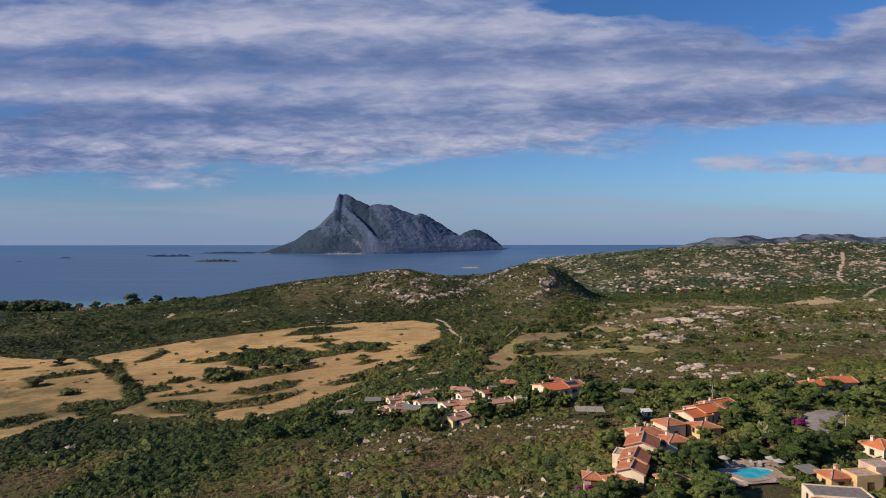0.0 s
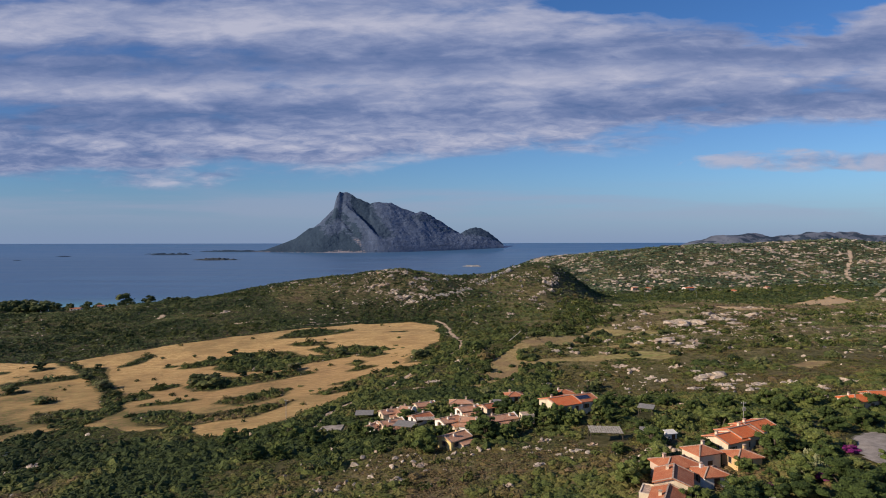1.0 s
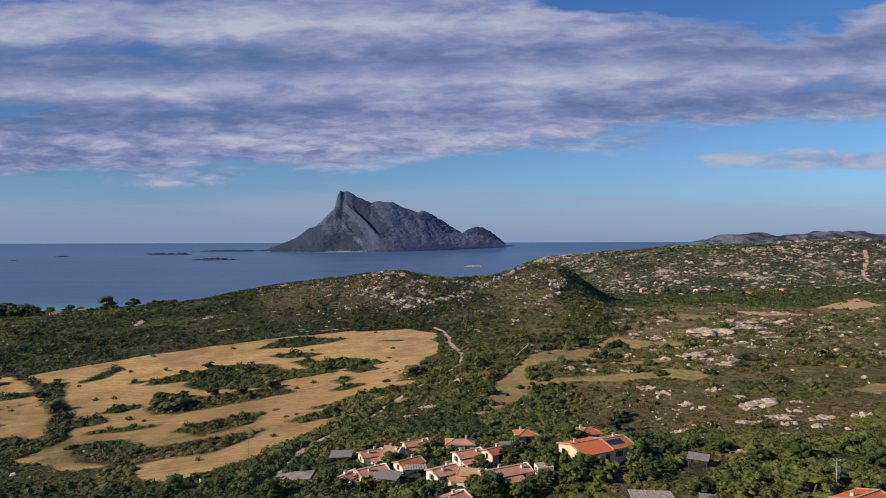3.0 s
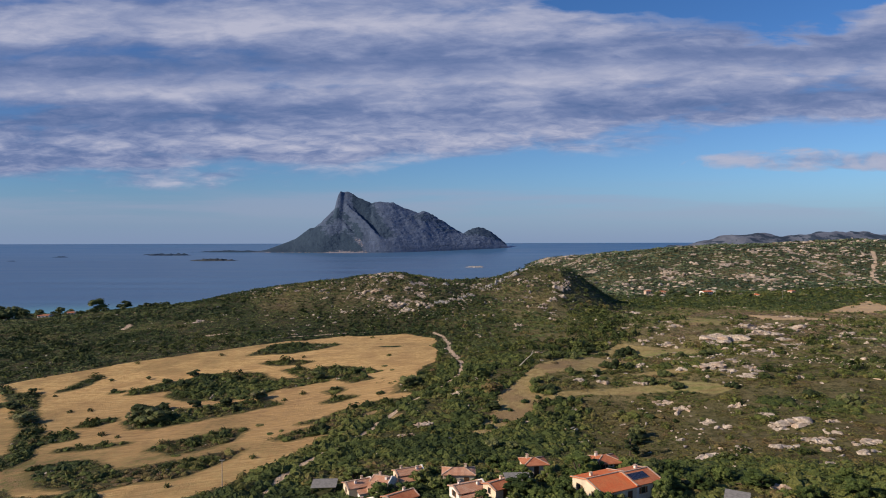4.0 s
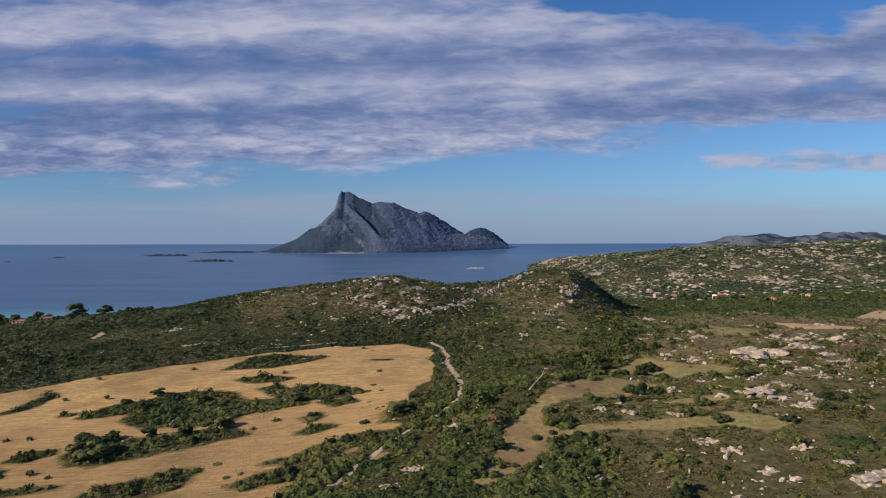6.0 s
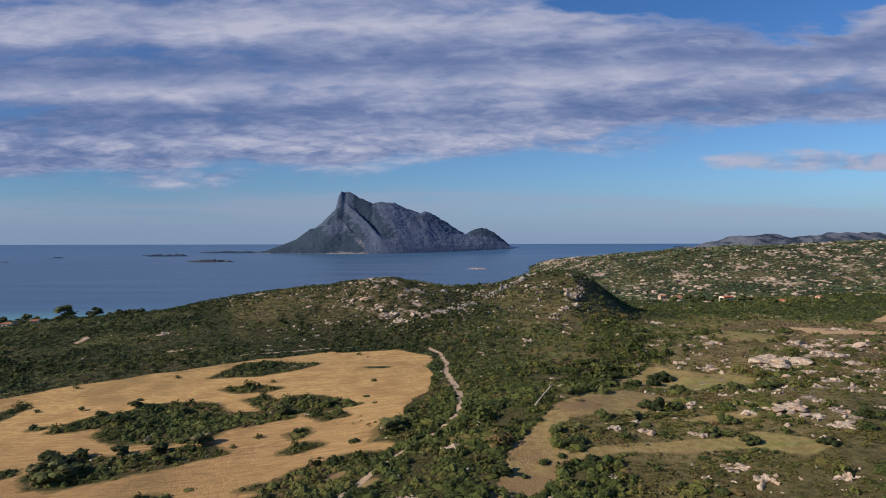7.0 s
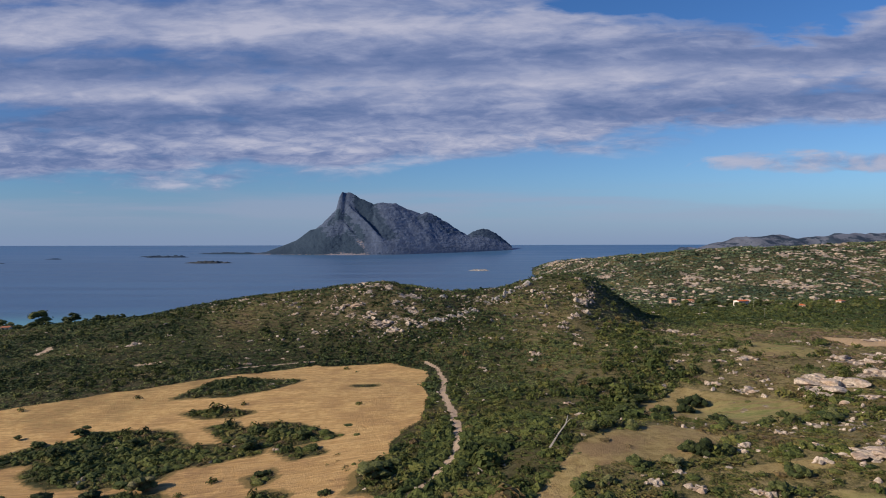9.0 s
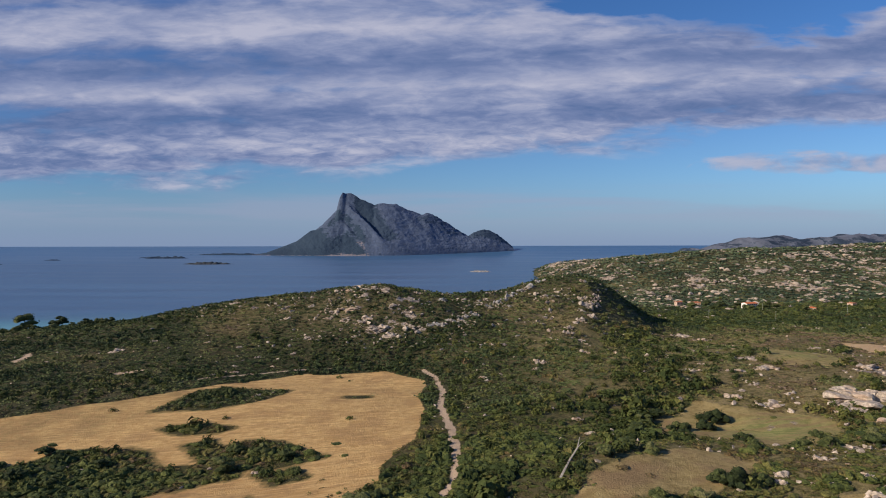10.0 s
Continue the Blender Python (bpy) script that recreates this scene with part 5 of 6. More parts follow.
# single outcrops
def outcrop(x, y, wide, tall, mat, label, seed):
    """Split granite: a few large blocks in the middle, smaller ones round them."""
    r = random.Random(seed)
    ob = new("rock_outcrop")
    z = float(ground(x, y))
    ob.location = (x, y, z)
    for k in range(min(44, int(9 + 2.6 * wide))):
        a, d = r.uniform(0, 6.283), wide * 0.85 * r.random() ** 0.6 if k else 0.0
        px, py = d * math.cos(a), 0.7 * d * math.sin(a)
        size = wide * (r.uniform(0.14, 0.30) if k > 5 else r.uniform(0.28, 0.48) if k > 2 or wide < 5 else r.uniform(0.42, 0.60)) * (1.2 if wide < 3 else 1.0)
        high = size * r.uniform(0.5, 1.05) * (0.5 if wide > 4 and tall < 1.5 else 0.85) * tall
        block = new("boulder", BLOCKS[mat.name][r.randrange(6)])
        block.parent, block.location = ob, (px, py, float(ground(x + px, y + py)) - z + 0.22 * high)
        block.rotation_euler, block.scale = (r.uniform(-0.25, 0.25), r.uniform(-0.25, 0.25), r.uniform(-0.7, 0.7) + r.choice((0.0, 3.14))), (size, size, high)
    return tagged(ob, label, "rock", "granite outcrops")


BLOCKS = {mat.name: [fast_mesh("boulder", v, f, mat) for v, f in ROCKS[0]] for mat in (granite_mat, grey_granite_mat)}
for k, (x, y, wide) in enumerate(OUTCROPS):
    pale = not (-10 < x < 84 and y > 600 or y > 1500)
    outcrop(x, y, wide, 1.0 if y > 1500 else 1.8 if not pale or (80 < x < 125 and 540 < y < 700) else 1.25, granite_mat if pale else grey_granite_mat, ("cluster of rounded pale pink granite boulders in the scrub" if pale else "chain of rugged grey granite boulders on a crest"), 500 + k)


# ---------------------------------------------------------------- trees
def tube(points, radii, sides=7):
    """A tapered tube along some points."""
    vs, fs = [], []
    for k, (p, r) in enumerate(zip(points, radii)):
        for s in range(sides):
            a = 2 * math.pi * s / sides
            vs.append((p[0] + r * math.cos(a), p[1] + r * math.sin(a), p[2]))
        if k:
            b = (k - 1) * sides
            fs += [(b + s, b + (s + 1) % sides, b + sides + (s + 1) % sides, b + sides + s) for s in range(sides)]
    return vs, fs


def join_tubes(tubes):
    vs, fs = [], []
    for v, f in tubes:
        fs += [tuple(i + len(vs) for i in q) for q in f]
        vs += v
    return vs, fs


def listed(name, vs, fs, mat, smooth_faces=False):
    me = bpy.data.meshes.new(name)
    me.from_pydata([tuple(v) for v in vs], [], [tuple(f) for f in fs])
    me.materials.append(mat)
    me.polygons.foreach_set("use_smooth", np.full(len(me.polygons), smooth_faces))
    me.update()
    return me


def tree(kind, seed, mat):
    """A tree one metre in crown radius: trunk with limbs, crown of leafy clumps."""
    global rng
    rng = np.random.default_rng(seed)
    r = np.random.default_rng(seed + 1)
    clumps = 34 if kind == "leafy" else 18
    if kind == "leafy":
        d = r.normal(0, 1, (clumps, 3))
        d /= np.linalg.norm(d, axis=1)[:, None]
        centre = d * r.uniform(0.40, 0.90, (clumps, 1)) * (1, 1, 0.78) + (0, 0, 1.0)
        size, stem = r.uniform(0.20, 0.38, clumps), 0.75
    elif kind == "round":
        d = r.normal(0, 1, (clumps, 3))
        d /= np.linalg.norm(d, axis=1)[:, None]
        centre = d * r.uniform(0.35, 0.78, (clumps, 1)) * (1, 1, 0.72) + (0, 0, 1.0)
        size, stem = r.uniform(0.30, 0.50, clumps), 0.75
    elif kind == "pine":
        a, q = r.uniform(0, 6.28, clumps), np.sqrt(r.uniform(0, 1, clumps))
        centre = np.stack([q * np.cos(a) * 0.85, q * np.sin(a) * 0.85, 1.5 - 0.28 * q**2 + r.normal(0, 0.05, clumps)], 1)
        size, stem = r.uniform(0.2, 0.34, clumps), 1.35
    elif kind == "dome":
        a, q = r.uniform(0, 6.28, clumps), np.sqrt(r.uniform(0, 1, clumps))
        centre = np.stack([q * np.cos(a) * 0.8, q * np.sin(a) * 0.66, (0.42 - 0.3 * q**2) * r.uniform(0.6, 1.3, clumps)], 1)
        size, stem = r.uniform(0.24, 0.4, clumps), 0.3
    else:
        a, h = r.uniform(0, 6.28, clumps), r.uniform(0, 1, clumps)
        q = (1 - h) ** 0.7 * r.uniform(0.3, 0.75, clumps)
        centre = np.stack([q * np.cos(a), q * np.sin(a), 0.35 + 2.3 * h], 1)
        size, stem = 0.36 - 0.2 * h, 1.7
    shapes = [bush_shape(1, 64 if kind == "leafy" else 46, seed * 10 + s, -0.9, leaf=0.75 if kind == "leafy" else 0.62) for s in range(4)]
    # clumps get a lighter tint towards the top of the crown
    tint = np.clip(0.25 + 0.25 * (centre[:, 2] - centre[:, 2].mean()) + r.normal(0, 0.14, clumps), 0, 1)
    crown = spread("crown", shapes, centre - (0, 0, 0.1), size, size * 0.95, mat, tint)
    limbs = [tube([(0, 0, -0.3), (0.03, 0.02, 0.3), (0.0, 0.03, stem)], [0.13, 0.1, 0.05])]
    for k in range(4):
        c = centre[k * 4]
        limbs.append(tube([(0.01, 0.02, stem * 0.45), tuple(c * (0.5, 0.5, 0.75)), tuple(c)], [0.06, 0.04, 0.015], 5))
    return crown, listed("trunk", *join_tubes(limbs), bark_mat, True)


TREES = {"leafy": [tree("leafy", s, garden_mat) for s in (15, 16, 17, 18, 19)], "round": [tree("round", s, tree_mat) for s in (11, 12, 13, 14)], "pine": [tree("pine", s, tree_mat) for s in (21, 22)], "spire": [tree("spire", s, tree_mat) for s in (31, 32)], "dome": [tree("dome", s, tree_mat) for s in (41, 42, 43, 44)]}
NAMES = {"leafy": ("garden_tree", "leafy green garden tree with a full crown"), "round": ("evergreen_tree", "dark evergreen tree with a dense rounded crown"), "pine": ("umbrella_pine", "umbrella pine with a broad flat crown"), "dome": ("mastic_bush", "broad low mastic bush with a dense green dome"), "spire": ("conifer", "tall dark conifer with a pointed crown")}


def plant(kind, x, y, radius, height=1.0, label="", group=""):
    k = int(abs(x * 7 + y * 3)) % len(TREES[kind])
    crown, trunk = TREES[kind][k]
    name, words = NAMES[kind]
    ob = new(name)
    for part_name, me in (("crown", crown), ("trunk", trunk)):
        new(part_name, me).parent = ob
    ob.location, ob.rotation_euler = (x, y, float(ground(x, y)) - (0.28 * radius if kind in ("round", "leafy") else 0.0)), (0, 0, x * 1.7 + y)
    ob.scale = (radius, radius, radius * height)
    return tagged(ob, label or words, "tree", group)


for x, y, r in [(-123, 335, 6.2), (-130, 350, 5.2), (-118, 342, 4.0), (-141, 421, 3.8), (-151, 411, 2.6), (-136, 399, 3.8), (-85, 362, 4.8), (-63, 392, 4.8), (-120, 392, 3.0), (-173, 398, 2.0), (-259, 405, 4.4), (-239, 349, 4.6), (-204, 325, 4.0), (-188, 350, 5.0), (-213, 377, 3.8), (-188, 421, 1.6), (-220, 402, 3.0), (-166, 420, 1.8), (-110, 404, 2.8), (-98, 398, 2.6), (-90, 346, 3.0), (-104, 350, 2.6), (-140, 357, 4.0), (-128, 359, 3.4), (-113, 358, 3.6), (-98, 357, 3.4), (-136, 345, 3.6)]:
    plant("round", x, y, r, 0.8, "dark evergreen tree standing in the dry hayfield", "field trees")
for x, y, r in [(-13, 347, 5.0), (-9, 353, 3.6), (21, 303, 3.0), (18, 264, 3.2), (24, 262, 2.8), (86, 431, 3.4), (80, 424, 3.6), (74, 412, 3.2), (70, 400, 3.4), (58, 368, 3.2), (50, 360, 3.0)]:
    plant("round", x, y, r, 0.75, "rounded evergreen tree beside the scrub", "trees by the pastures")
for x, y, r in [(106, 426, 6.0), (99, 417, 4.2), (103, 396, 3.2), (89, 414, 4.4), (63, 366, 3.6), (124, 392, 2.8), (134, 383, 4.8), (40, 326, 2.6), (47, 326, 2.8), (41, 317, 2.4), (45, 318, 3.2), (57, 336, 3.2), (66, 336, 3.4), (93, 313, 3.0), (78, 343, 4.6), (74, 346, 3.8), (83, 345, 3.2), (85, 321, 3.2), (94, 329, 3.4), (118, 375, 3.6), (95, 374, 3.4)] + [(110, 376, 3.0), (129, 373, 4.0), (142, 395, 3.6), (112, 308, 3.0), (138, 281, 4.4), (132, 292, 3.6), (172, 284, 4.0), (-45, 399, 3.8), (-55, 408, 4.0), (-66, 410, 3.6), (-81, 420, 2.6), (-49, 363, 2.4), (-43, 344, 2.4), (-25, 341, 2.0), (-80, 304, 3.2), (-90, 300, 3.0), (-98, 490, 4.2), (-108, 484, 3.8), (-42, 299, 3.4), (-28, 324, 3.2), (-38, 384, 2.4)]:
    plant("dome", x, y, r * 1.1, 1.1, "broad low mastic bush with a dense green dome", "mastic bushes")
for n in range(14):
    plant("dome", 94 + 3.2 * n + 0.8 * math.sin(2.3 * n), 434 + 4.4 * n + 0.8 * math.cos(1.7 * n), 1.9 + 0.4 * math.sin(1.3 * n), 1.1, "low dark bush in a hedge across the plain", "hedge bushes")
wood = random.Random(9)
for x, y, r in [(-402, 776, 11), (-376, 784, 8), (-440, 786, 5), (-352, 790, 4.5), (-330, 782, 4)] + [(wood.uniform(-720, -470), wood.uniform(735, 815), wood.uniform(6, 10)) for _ in range(70)] + [(wood.uniform(-470, -330), wood.uniform(745, 800), wood.uniform(2.5, 4.5)) for _ in range(30)]:
    plant("round", x, y, r, 1.0, "broad dark pine in the wood by the beach", "pines by the beach")
for x, y, r, kind in [(57.2, 252.9, 3.4, "spire"), (66, 273, 3.6, "round"), (63, 268, 3.0, "round"), (56.2, 229.2, 2.6, "round"), (51.5, 216.5, 3.0, "round")]:
    plant(kind, x, y, r, 0.95 if kind == "spire" else 0.9)

for x, y, r in [(372, 960, 6), (392, 966, 5), (402, 975, 6), (362, 985, 6), (412, 905, 5), (430, 922, 5), (345, 1018, 6), (326, 1022, 6), (352, 1034, 6), (388, 945, 5), (350, 955, 5), (366, 940, 6), (404, 955, 5), (340, 985, 6), (318, 1000, 6), (380, 1000, 7), (360, 1010, 7), (450, 915, 5), (475, 892, 5)]:
    plant("round", x, y, r, 0.8, "dark evergreen tree beside the distant houses", "trees by the distant houses")

for x, y, r in [(15.8, 187.9, 3.0), (12.8, 192.2, 2.6), (18.8, 185.9, 2.8), (21.6, 189.0, 2.4), (35.0, 197.2, 3.2), (31.2, 199.6, 3.2), (38.8, 198.6, 2.6), (27.4, 202.2, 2.8), (33.6, 194.6, 2.8), (41.2, 196.4, 2.4), (29.6, 204.6, 2.6), (30.9, 193.2, 2.6), (38.6, 193.0, 2.6), (47.9, 199.0, 2.6), (28.6, 198.5, 2.6), (49.2, 202.2, 3.0), (38.1, 217.5, 2.8), (46.6, 219.0, 2.6), (52.6, 208.6, 2.8), (49.6, 213.4, 2.4), (22.1, 220.2, 2.4)] + [(28.0, 216.8, 2.2), (2.1, 222.5, 2.4), (5.0, 222.1, 2.2), (-3, 187, 2.2), (-6.0, 191.3, 2.6), (-23, 208, 2.4), (-17, 207, 2.4), (-10.9, 202.0, 2.2), (11.7, 206.1, 2.4), (23.7, 202.9, 2.6), (-9.8, 222.0, 2.2), (51.0, 205.6, 2.8), (-27, 216, 2.6), (14.3, 219.0, 2.2), (19.1, 204.6, 2.0), (2.0, 196.8, 2.2), (26.2, 193.7, 2.4), (9.9, 194.9, 2.2), (-1.9, 200.9, 2.0), (50.5, 198.7, 2.6), (30.2, 209.5, 2.4)]:
    plant("leafy", x, y, r, 1.1, "dense green garden tree beside the hamlet houses", "hamlet trees")

for x, y, r in [(50, 116, 4.4), (53, 119, 3.4), (71, 117, 4.6), (77, 121, 4.8), (74, 126, 4.0), (119, 166, 4.6), (112, 163, 3.6), (91, 167, 3.8), (84, 149, 3.6), (124, 190, 3.8), (116, 189, 3.6), (56, 125, 3.6), (65, 123, 3.8), (88, 125, 3.8), (90, 134, 3.4), (81, 180, 3.2), (50, 108, 3.2), (43, 109, 3.2), (106, 168, 3.4), (97, 165, 3.2), (80, 139, 3.4), (70, 132, 3.4), (60, 123, 2.6)]:
    plant("leafy", x, y, r, 0.95, "large leafy evergreen tree in the villa gardens", "large garden trees")
    YARDS.append((x, y, 0.6 * r))

# garden trees among the houses
spots = random.Random(5)
placed = []
for ax, ay, rx, ry, count in [(64, 128, 36, 26, 66), (70, 158, 36, 26, 40), (112, 158, 26, 30, 30), (78, 196, 30, 15, 46), (118, 188, 34, 20, 26), (4, 214, 34, 34, 70), (40, 212, 30, 24, 40), (34, 104, 22, 10, 22), (-50, 218, 34, 28, 22)]:
    for _ in range(count):
        a, q = spots.uniform(0, 6.283), math.sqrt(spots.random())
        x, y, r = ax + rx * q * math.cos(a), ay + ry * q * math.sin(a), 1.3 + 3.0 * spots.random() ** 1.8
        if all(math.hypot(x - b, y - c) > d + 0.45 * r for b, c, d in YARDS) and all(math.hypot(x - b, y - c) > 0.75 * (r + d) for b, c, d in placed):
            placed.append((x, y, r))
            plant("leafy", x, y, r * 1.1, spots.uniform(0.75, 1.05), "leafy green garden tree between the villas", "garden trees")


# ---------------------------------------------------------------- houses
def part(name, vs, fs, mat, parent, label="", smooth_faces=False):
    """One mesh under a thing or a part."""
    ob = new(name, listed(name, vs, fs, mat, smooth_faces))
    ob.parent = parent
    return tagged(ob, label) if label else ob


def box(x0, x1, y0, y1, z0, z1):
    v = [(x, y, z) for z in (z0, z1) for y in (y0, y1) for x in (x0, x1)]
    return v, [(0, 2, 3, 1), (4, 5, 7, 6), (0, 1, 5, 4), (2, 6, 7, 3), (0, 4, 6, 2), (1, 3, 7, 5)]


def boxes(*each):
    return join_tubes([box(*b) for b in each])


WALLS = {
    "cream": plain("cream_plaster", (0.77, 0.64, 0.46), vary=0.10, scale=0.5), "white": plain("white_plaster", (0.82, 0.78, 0.70), vary=0.08, scale=0.5),
    "rose": plain("rose_plaster", (0.60, 0.44, 0.33), vary=0.10, scale=0.5), "ochre": plain("ochre_plaster", (0.70, 0.47, 0.22), vary=0.10, scale=0.5),
    "yellow": plain("yellow_plaster", (0.80, 0.62, 0.27), vary=0.10, scale=0.5),
}


def tiles(name, colour, worn):
    """Barrel tiles: ribs down the slope, courses across, lichen and faded patches."""
    m, gr, b, place = surface(name, colour, 0.85, 0.0, 0.2)
    where = gr.tree.nodes.new("ShaderNodeTexCoord").outputs["Object"]
    px = gr.node("ShaderNodeSeparateXYZ", where).outputs
    ribs = gr.math("ABSOLUTE", gr.math("SINE", gr.math("MULTIPLY", px[0], 11.0)))
    course = gr.math("ABSOLUTE", gr.math("SINE", gr.math("MULTIPLY", px[1], 8.0)))
    patch, grain = gr.noise(place, 0.55, 4.0, 0.65), gr.noise(place, 6.0, 3.0, 0.7)
    each = gr.tree.nodes.new("ShaderNodeObjectInfo").outputs["Random"]
    c = gr.mix(gr.ramp(patch, 0.35, 0.68), colour, worn)
    c = gr.mix(gr.math("MULTIPLY", each, 0.26 if colour[2] > 0.1 else 0.14), c, tuple(0.5 * (k + 0.36) * f for k, f in zip(worn, (1.0, 0.85, 0.75))))
    c = gr.mix(gr.ramp(grain, 0.5, 0.75, 0.0, 0.7), c, tuple(k * 0.5 for k in colour))
    c = gr.mix(gr.ramp(ribs, 0.0, 0.35, 0.55, 0.0), c, tuple(k * 0.35 for k in colour))
    gr.put(b.inputs["Base Color"], c)
    bump(gr, b, gr.math("ADD", ribs, gr.math("MULTIPLY", course, 0.25)), 0.5, 0.07)
    return m


TILES = {"red": tiles("clay_tiles", (0.50, 0.155, 0.070), (0.58, 0.23, 0.11)), "bright": tiles("new_clay_tiles", (0.74, 0.165, 0.05), (0.74, 0.23, 0.08)), "faded": tiles("faded_clay_tiles", (0.57, 0.265, 0.145), (0.66, 0.39, 0.25)), "grey": plain("felt_roof", (0.24, 0.21, 0.18), 0.9, vary=0.2)}
mortar_mat = plain("ridge_mortar", (0.56, 0.40, 0.29), vary=0.22, scale=2.0)
glass_mat, gr, b, place = surface("window_glass", (0.02, 0.025, 0.03), 0.08, 0.0, 0.5)
gr.put(b.inputs["Roughness"], gr.ramp(gr.noise(place, 0.8), 0.3, 0.7, 0.05, 0.14))
wood_mat = plain("brown_shutter", (0.17, 0.085, 0.04), 0.6, vary=0.2, scale=3.0)
metal_mat = plain("grey_sheet", (0.27, 0.25, 0.22), 0.75, 0.0, vary=0.15)
dark_mat = plain("dark_opening", (0.03, 0.027, 0.024), 0.9, vary=0.2)


def opening(home, name, x, y, z, wide, tall, face, shutters):
    """A window or door on the wall that looks along face (0 south, 1 east, 2 north, 3 west)."""
    def side(px, py):
        return [(px, py), (-py, px), (-px, -py), (py, -px)][face]

    def turned(b):
        v, f = b
        return [(x + side(p, q)[0], y + side(p, q)[1], z + r) for p, q, r in v], f

    h = wide / 2
    vs, fs = boxes((-h - 0.1, -h, -0.05, 0.12, 0, tall), (h, h + 0.1, -0.05, 0.12, 0, tall), (-h - 0.1, h + 0.1, -0.05, 0.12, tall, tall + 0.1), (-h - 0.16, h + 0.16, -0.10, 0.12, -0.1, 0))
    frame_part = part(name, *turned((vs, fs)), mortar_mat if name == "window" else wood_mat, home)
    part("pane" if name == "window" else "door_leaf", *turned(box(-h, h, -0.012, 0.05, 0, tall)), glass_mat if name == "window" else wood_mat, frame_part)
    if shutters:
        for s in (-1, 1):
            part("shutter", *turned(box(min(s * (h + 0.12), s * (h + 0.55)), max(s * (h + 0.12), s * (h + 0.55)), -0.08, -0.03, 0, tall)), wood_mat, frame_part)


def chimney(home, x, y, z, mat):
    stack = part("chimney", *box(x - 0.28, x + 0.28, y - 0.28, y + 0.28, z - 1.2, z + 0.7), mat, home, "plastered chimney with a tiled cap")
    part("chimney_cap", *boxes((x - 0.33, x + 0.33, y - 0.33, y + 0.33, z + 0.9, z + 1.0), *[(x + p - 0.05, x + p + 0.05, y + q - 0.05, y + q + 0.05, z + 0.7, z + 0.9) for p in (-0.2, 0.2) for q in (-0.2, 0.2)]), mortar_mat, stack)


WORDS = {"cream": "cream", "white": "white", "rose": "pinkish", "ochre": "ochre", "yellow": "yellow", "red": "red clay-tiled", "bright": "bright orange tiled", "faded": "faded terracotta tiled", "grey": "grey felted"}


def house(k, x, y, turn, w, d, h, roof, rise, wall, tile):
    """A plastered house with a tiled roof; the ridge runs along its own x."""
    home = new("villa")
    z = float(lie(x, y))
    home.location, home.rotation_euler = (x, y, z), (0, 0, radians(turn))
    tagged(home, f"{WORDS[wall]} plastered villa with a {WORDS[tile]} {roof} roof", "house", "villas")
    a, c, wm, tm = w / 2, d / 2, WALLS[wall], TILES[tile]
    o = 0.38
    if roof == "gable":
        vs = [(sx * a, sy * c, zz) for zz in (-3, h) for sy in (-1, 1) for sx in (-1, 1)] + [(-a, 0, h + rise - 0.06), (a, 0, h + rise - 0.06)]
        part("wall", vs, [(0, 2, 3, 1), (0, 1, 5, 4), (3, 2, 6, 7), (0, 4, 8, 6, 2), (1, 3, 7, 9, 5), (4, 5, 9, 8), (7, 6, 8, 9)], wm, home)
        drop = o * rise / c
        for s in (-1, 1):
            e = [(-a - o, s * (c + o), h - drop), (a + o, s * (c + o), h - drop), (a + o, 0, h + rise), (-a - o, 0, h + rise)]
            part("roof_slope", e + [(p, q, r + 0.16) for p, q, r in e], [(0, 1, 2, 3), (4, 7, 6, 5), (0, 4, 5, 1), (1, 5, 6, 2), (2, 6, 7, 3), (3, 7, 4, 0)], tm, home)
            for t in (-1, 1):
                p0, p1 = t * (a + o), t * (a + o - 0.32)
                lo, hi = min(p0, p1), max(p0, p1)
                e = [(lo, s * (c + o), h - drop + 0.17), (hi, s * (c + o), h - drop + 0.17), (hi, 0, h + rise + 0.17), (lo, 0, h + rise + 0.17)]
                part("verge", e + [(p, q, r + 0.1) for p, q, r in e], [(0, 1, 2, 3), (4, 7, 6, 5), (0, 4, 5, 1), (1, 5, 6, 2), (2, 6, 7, 3), (3, 7, 4, 0)], mortar_mat, home)
        part("ridge", *box(-a - o, a + o, -0.14, 0.14, h + rise + 0.14, h + rise + 0.3), mortar_mat, home)
    elif roof == "hip":
        part("wall", *box(-a, a, -c, c, -3, h), wm, home)
        r = max(a - c, 0.3)
        e = [(-a - o, -c - o), (a + o, -c - o), (a + o, c + o), (-a - o, c + o)]
        vs = [(p, q, h - 0.1) for p, q in e] + [(p, q, h + 0.08) for p, q in e] + [(-r, 0, h + rise), (r, 0, h + rise)]
        part("roof", vs, [(3, 2, 1, 0), (0, 1, 5, 4), (1, 2, 6, 5), (2, 3, 7, 6), (3, 0, 4, 7), (4, 5, 9, 8), (5, 6, 9), (6, 7, 8, 9), (7, 4, 8)], tm, home)
        for (p, q), rr in zip(e, (-r, r, r, -r)):
            s = Vector((q, -p, 0)).normalized() * 0.12
            vs = [(p + s.x, q + s.y, h + 0.09), (p - s.x, q - s.y, h + 0.09), (rr - s.x, -s.y, h + rise + 0.02), (rr + s.x, s.y, h + rise + 0.02)]
            part("hip_tile", vs + [(i, j, zz + 0.1) for i, j, zz in vs], [(0, 1, 2, 3), (4, 7, 6, 5), (0, 4, 5, 1), (1, 5, 6, 2), (2, 6, 7, 3), (3, 7, 4, 0)], mortar_mat, home)
    else:
        part("wall", *box(-a, a, -c, c, -3, h), wm, home)
        part("roof", *box(-a + 0.25, a - 0.25, -c + 0.25, c - 0.25, h - 0.2, h + 0.06), TILES["grey"] if tile == "grey" else mortar_mat, home)
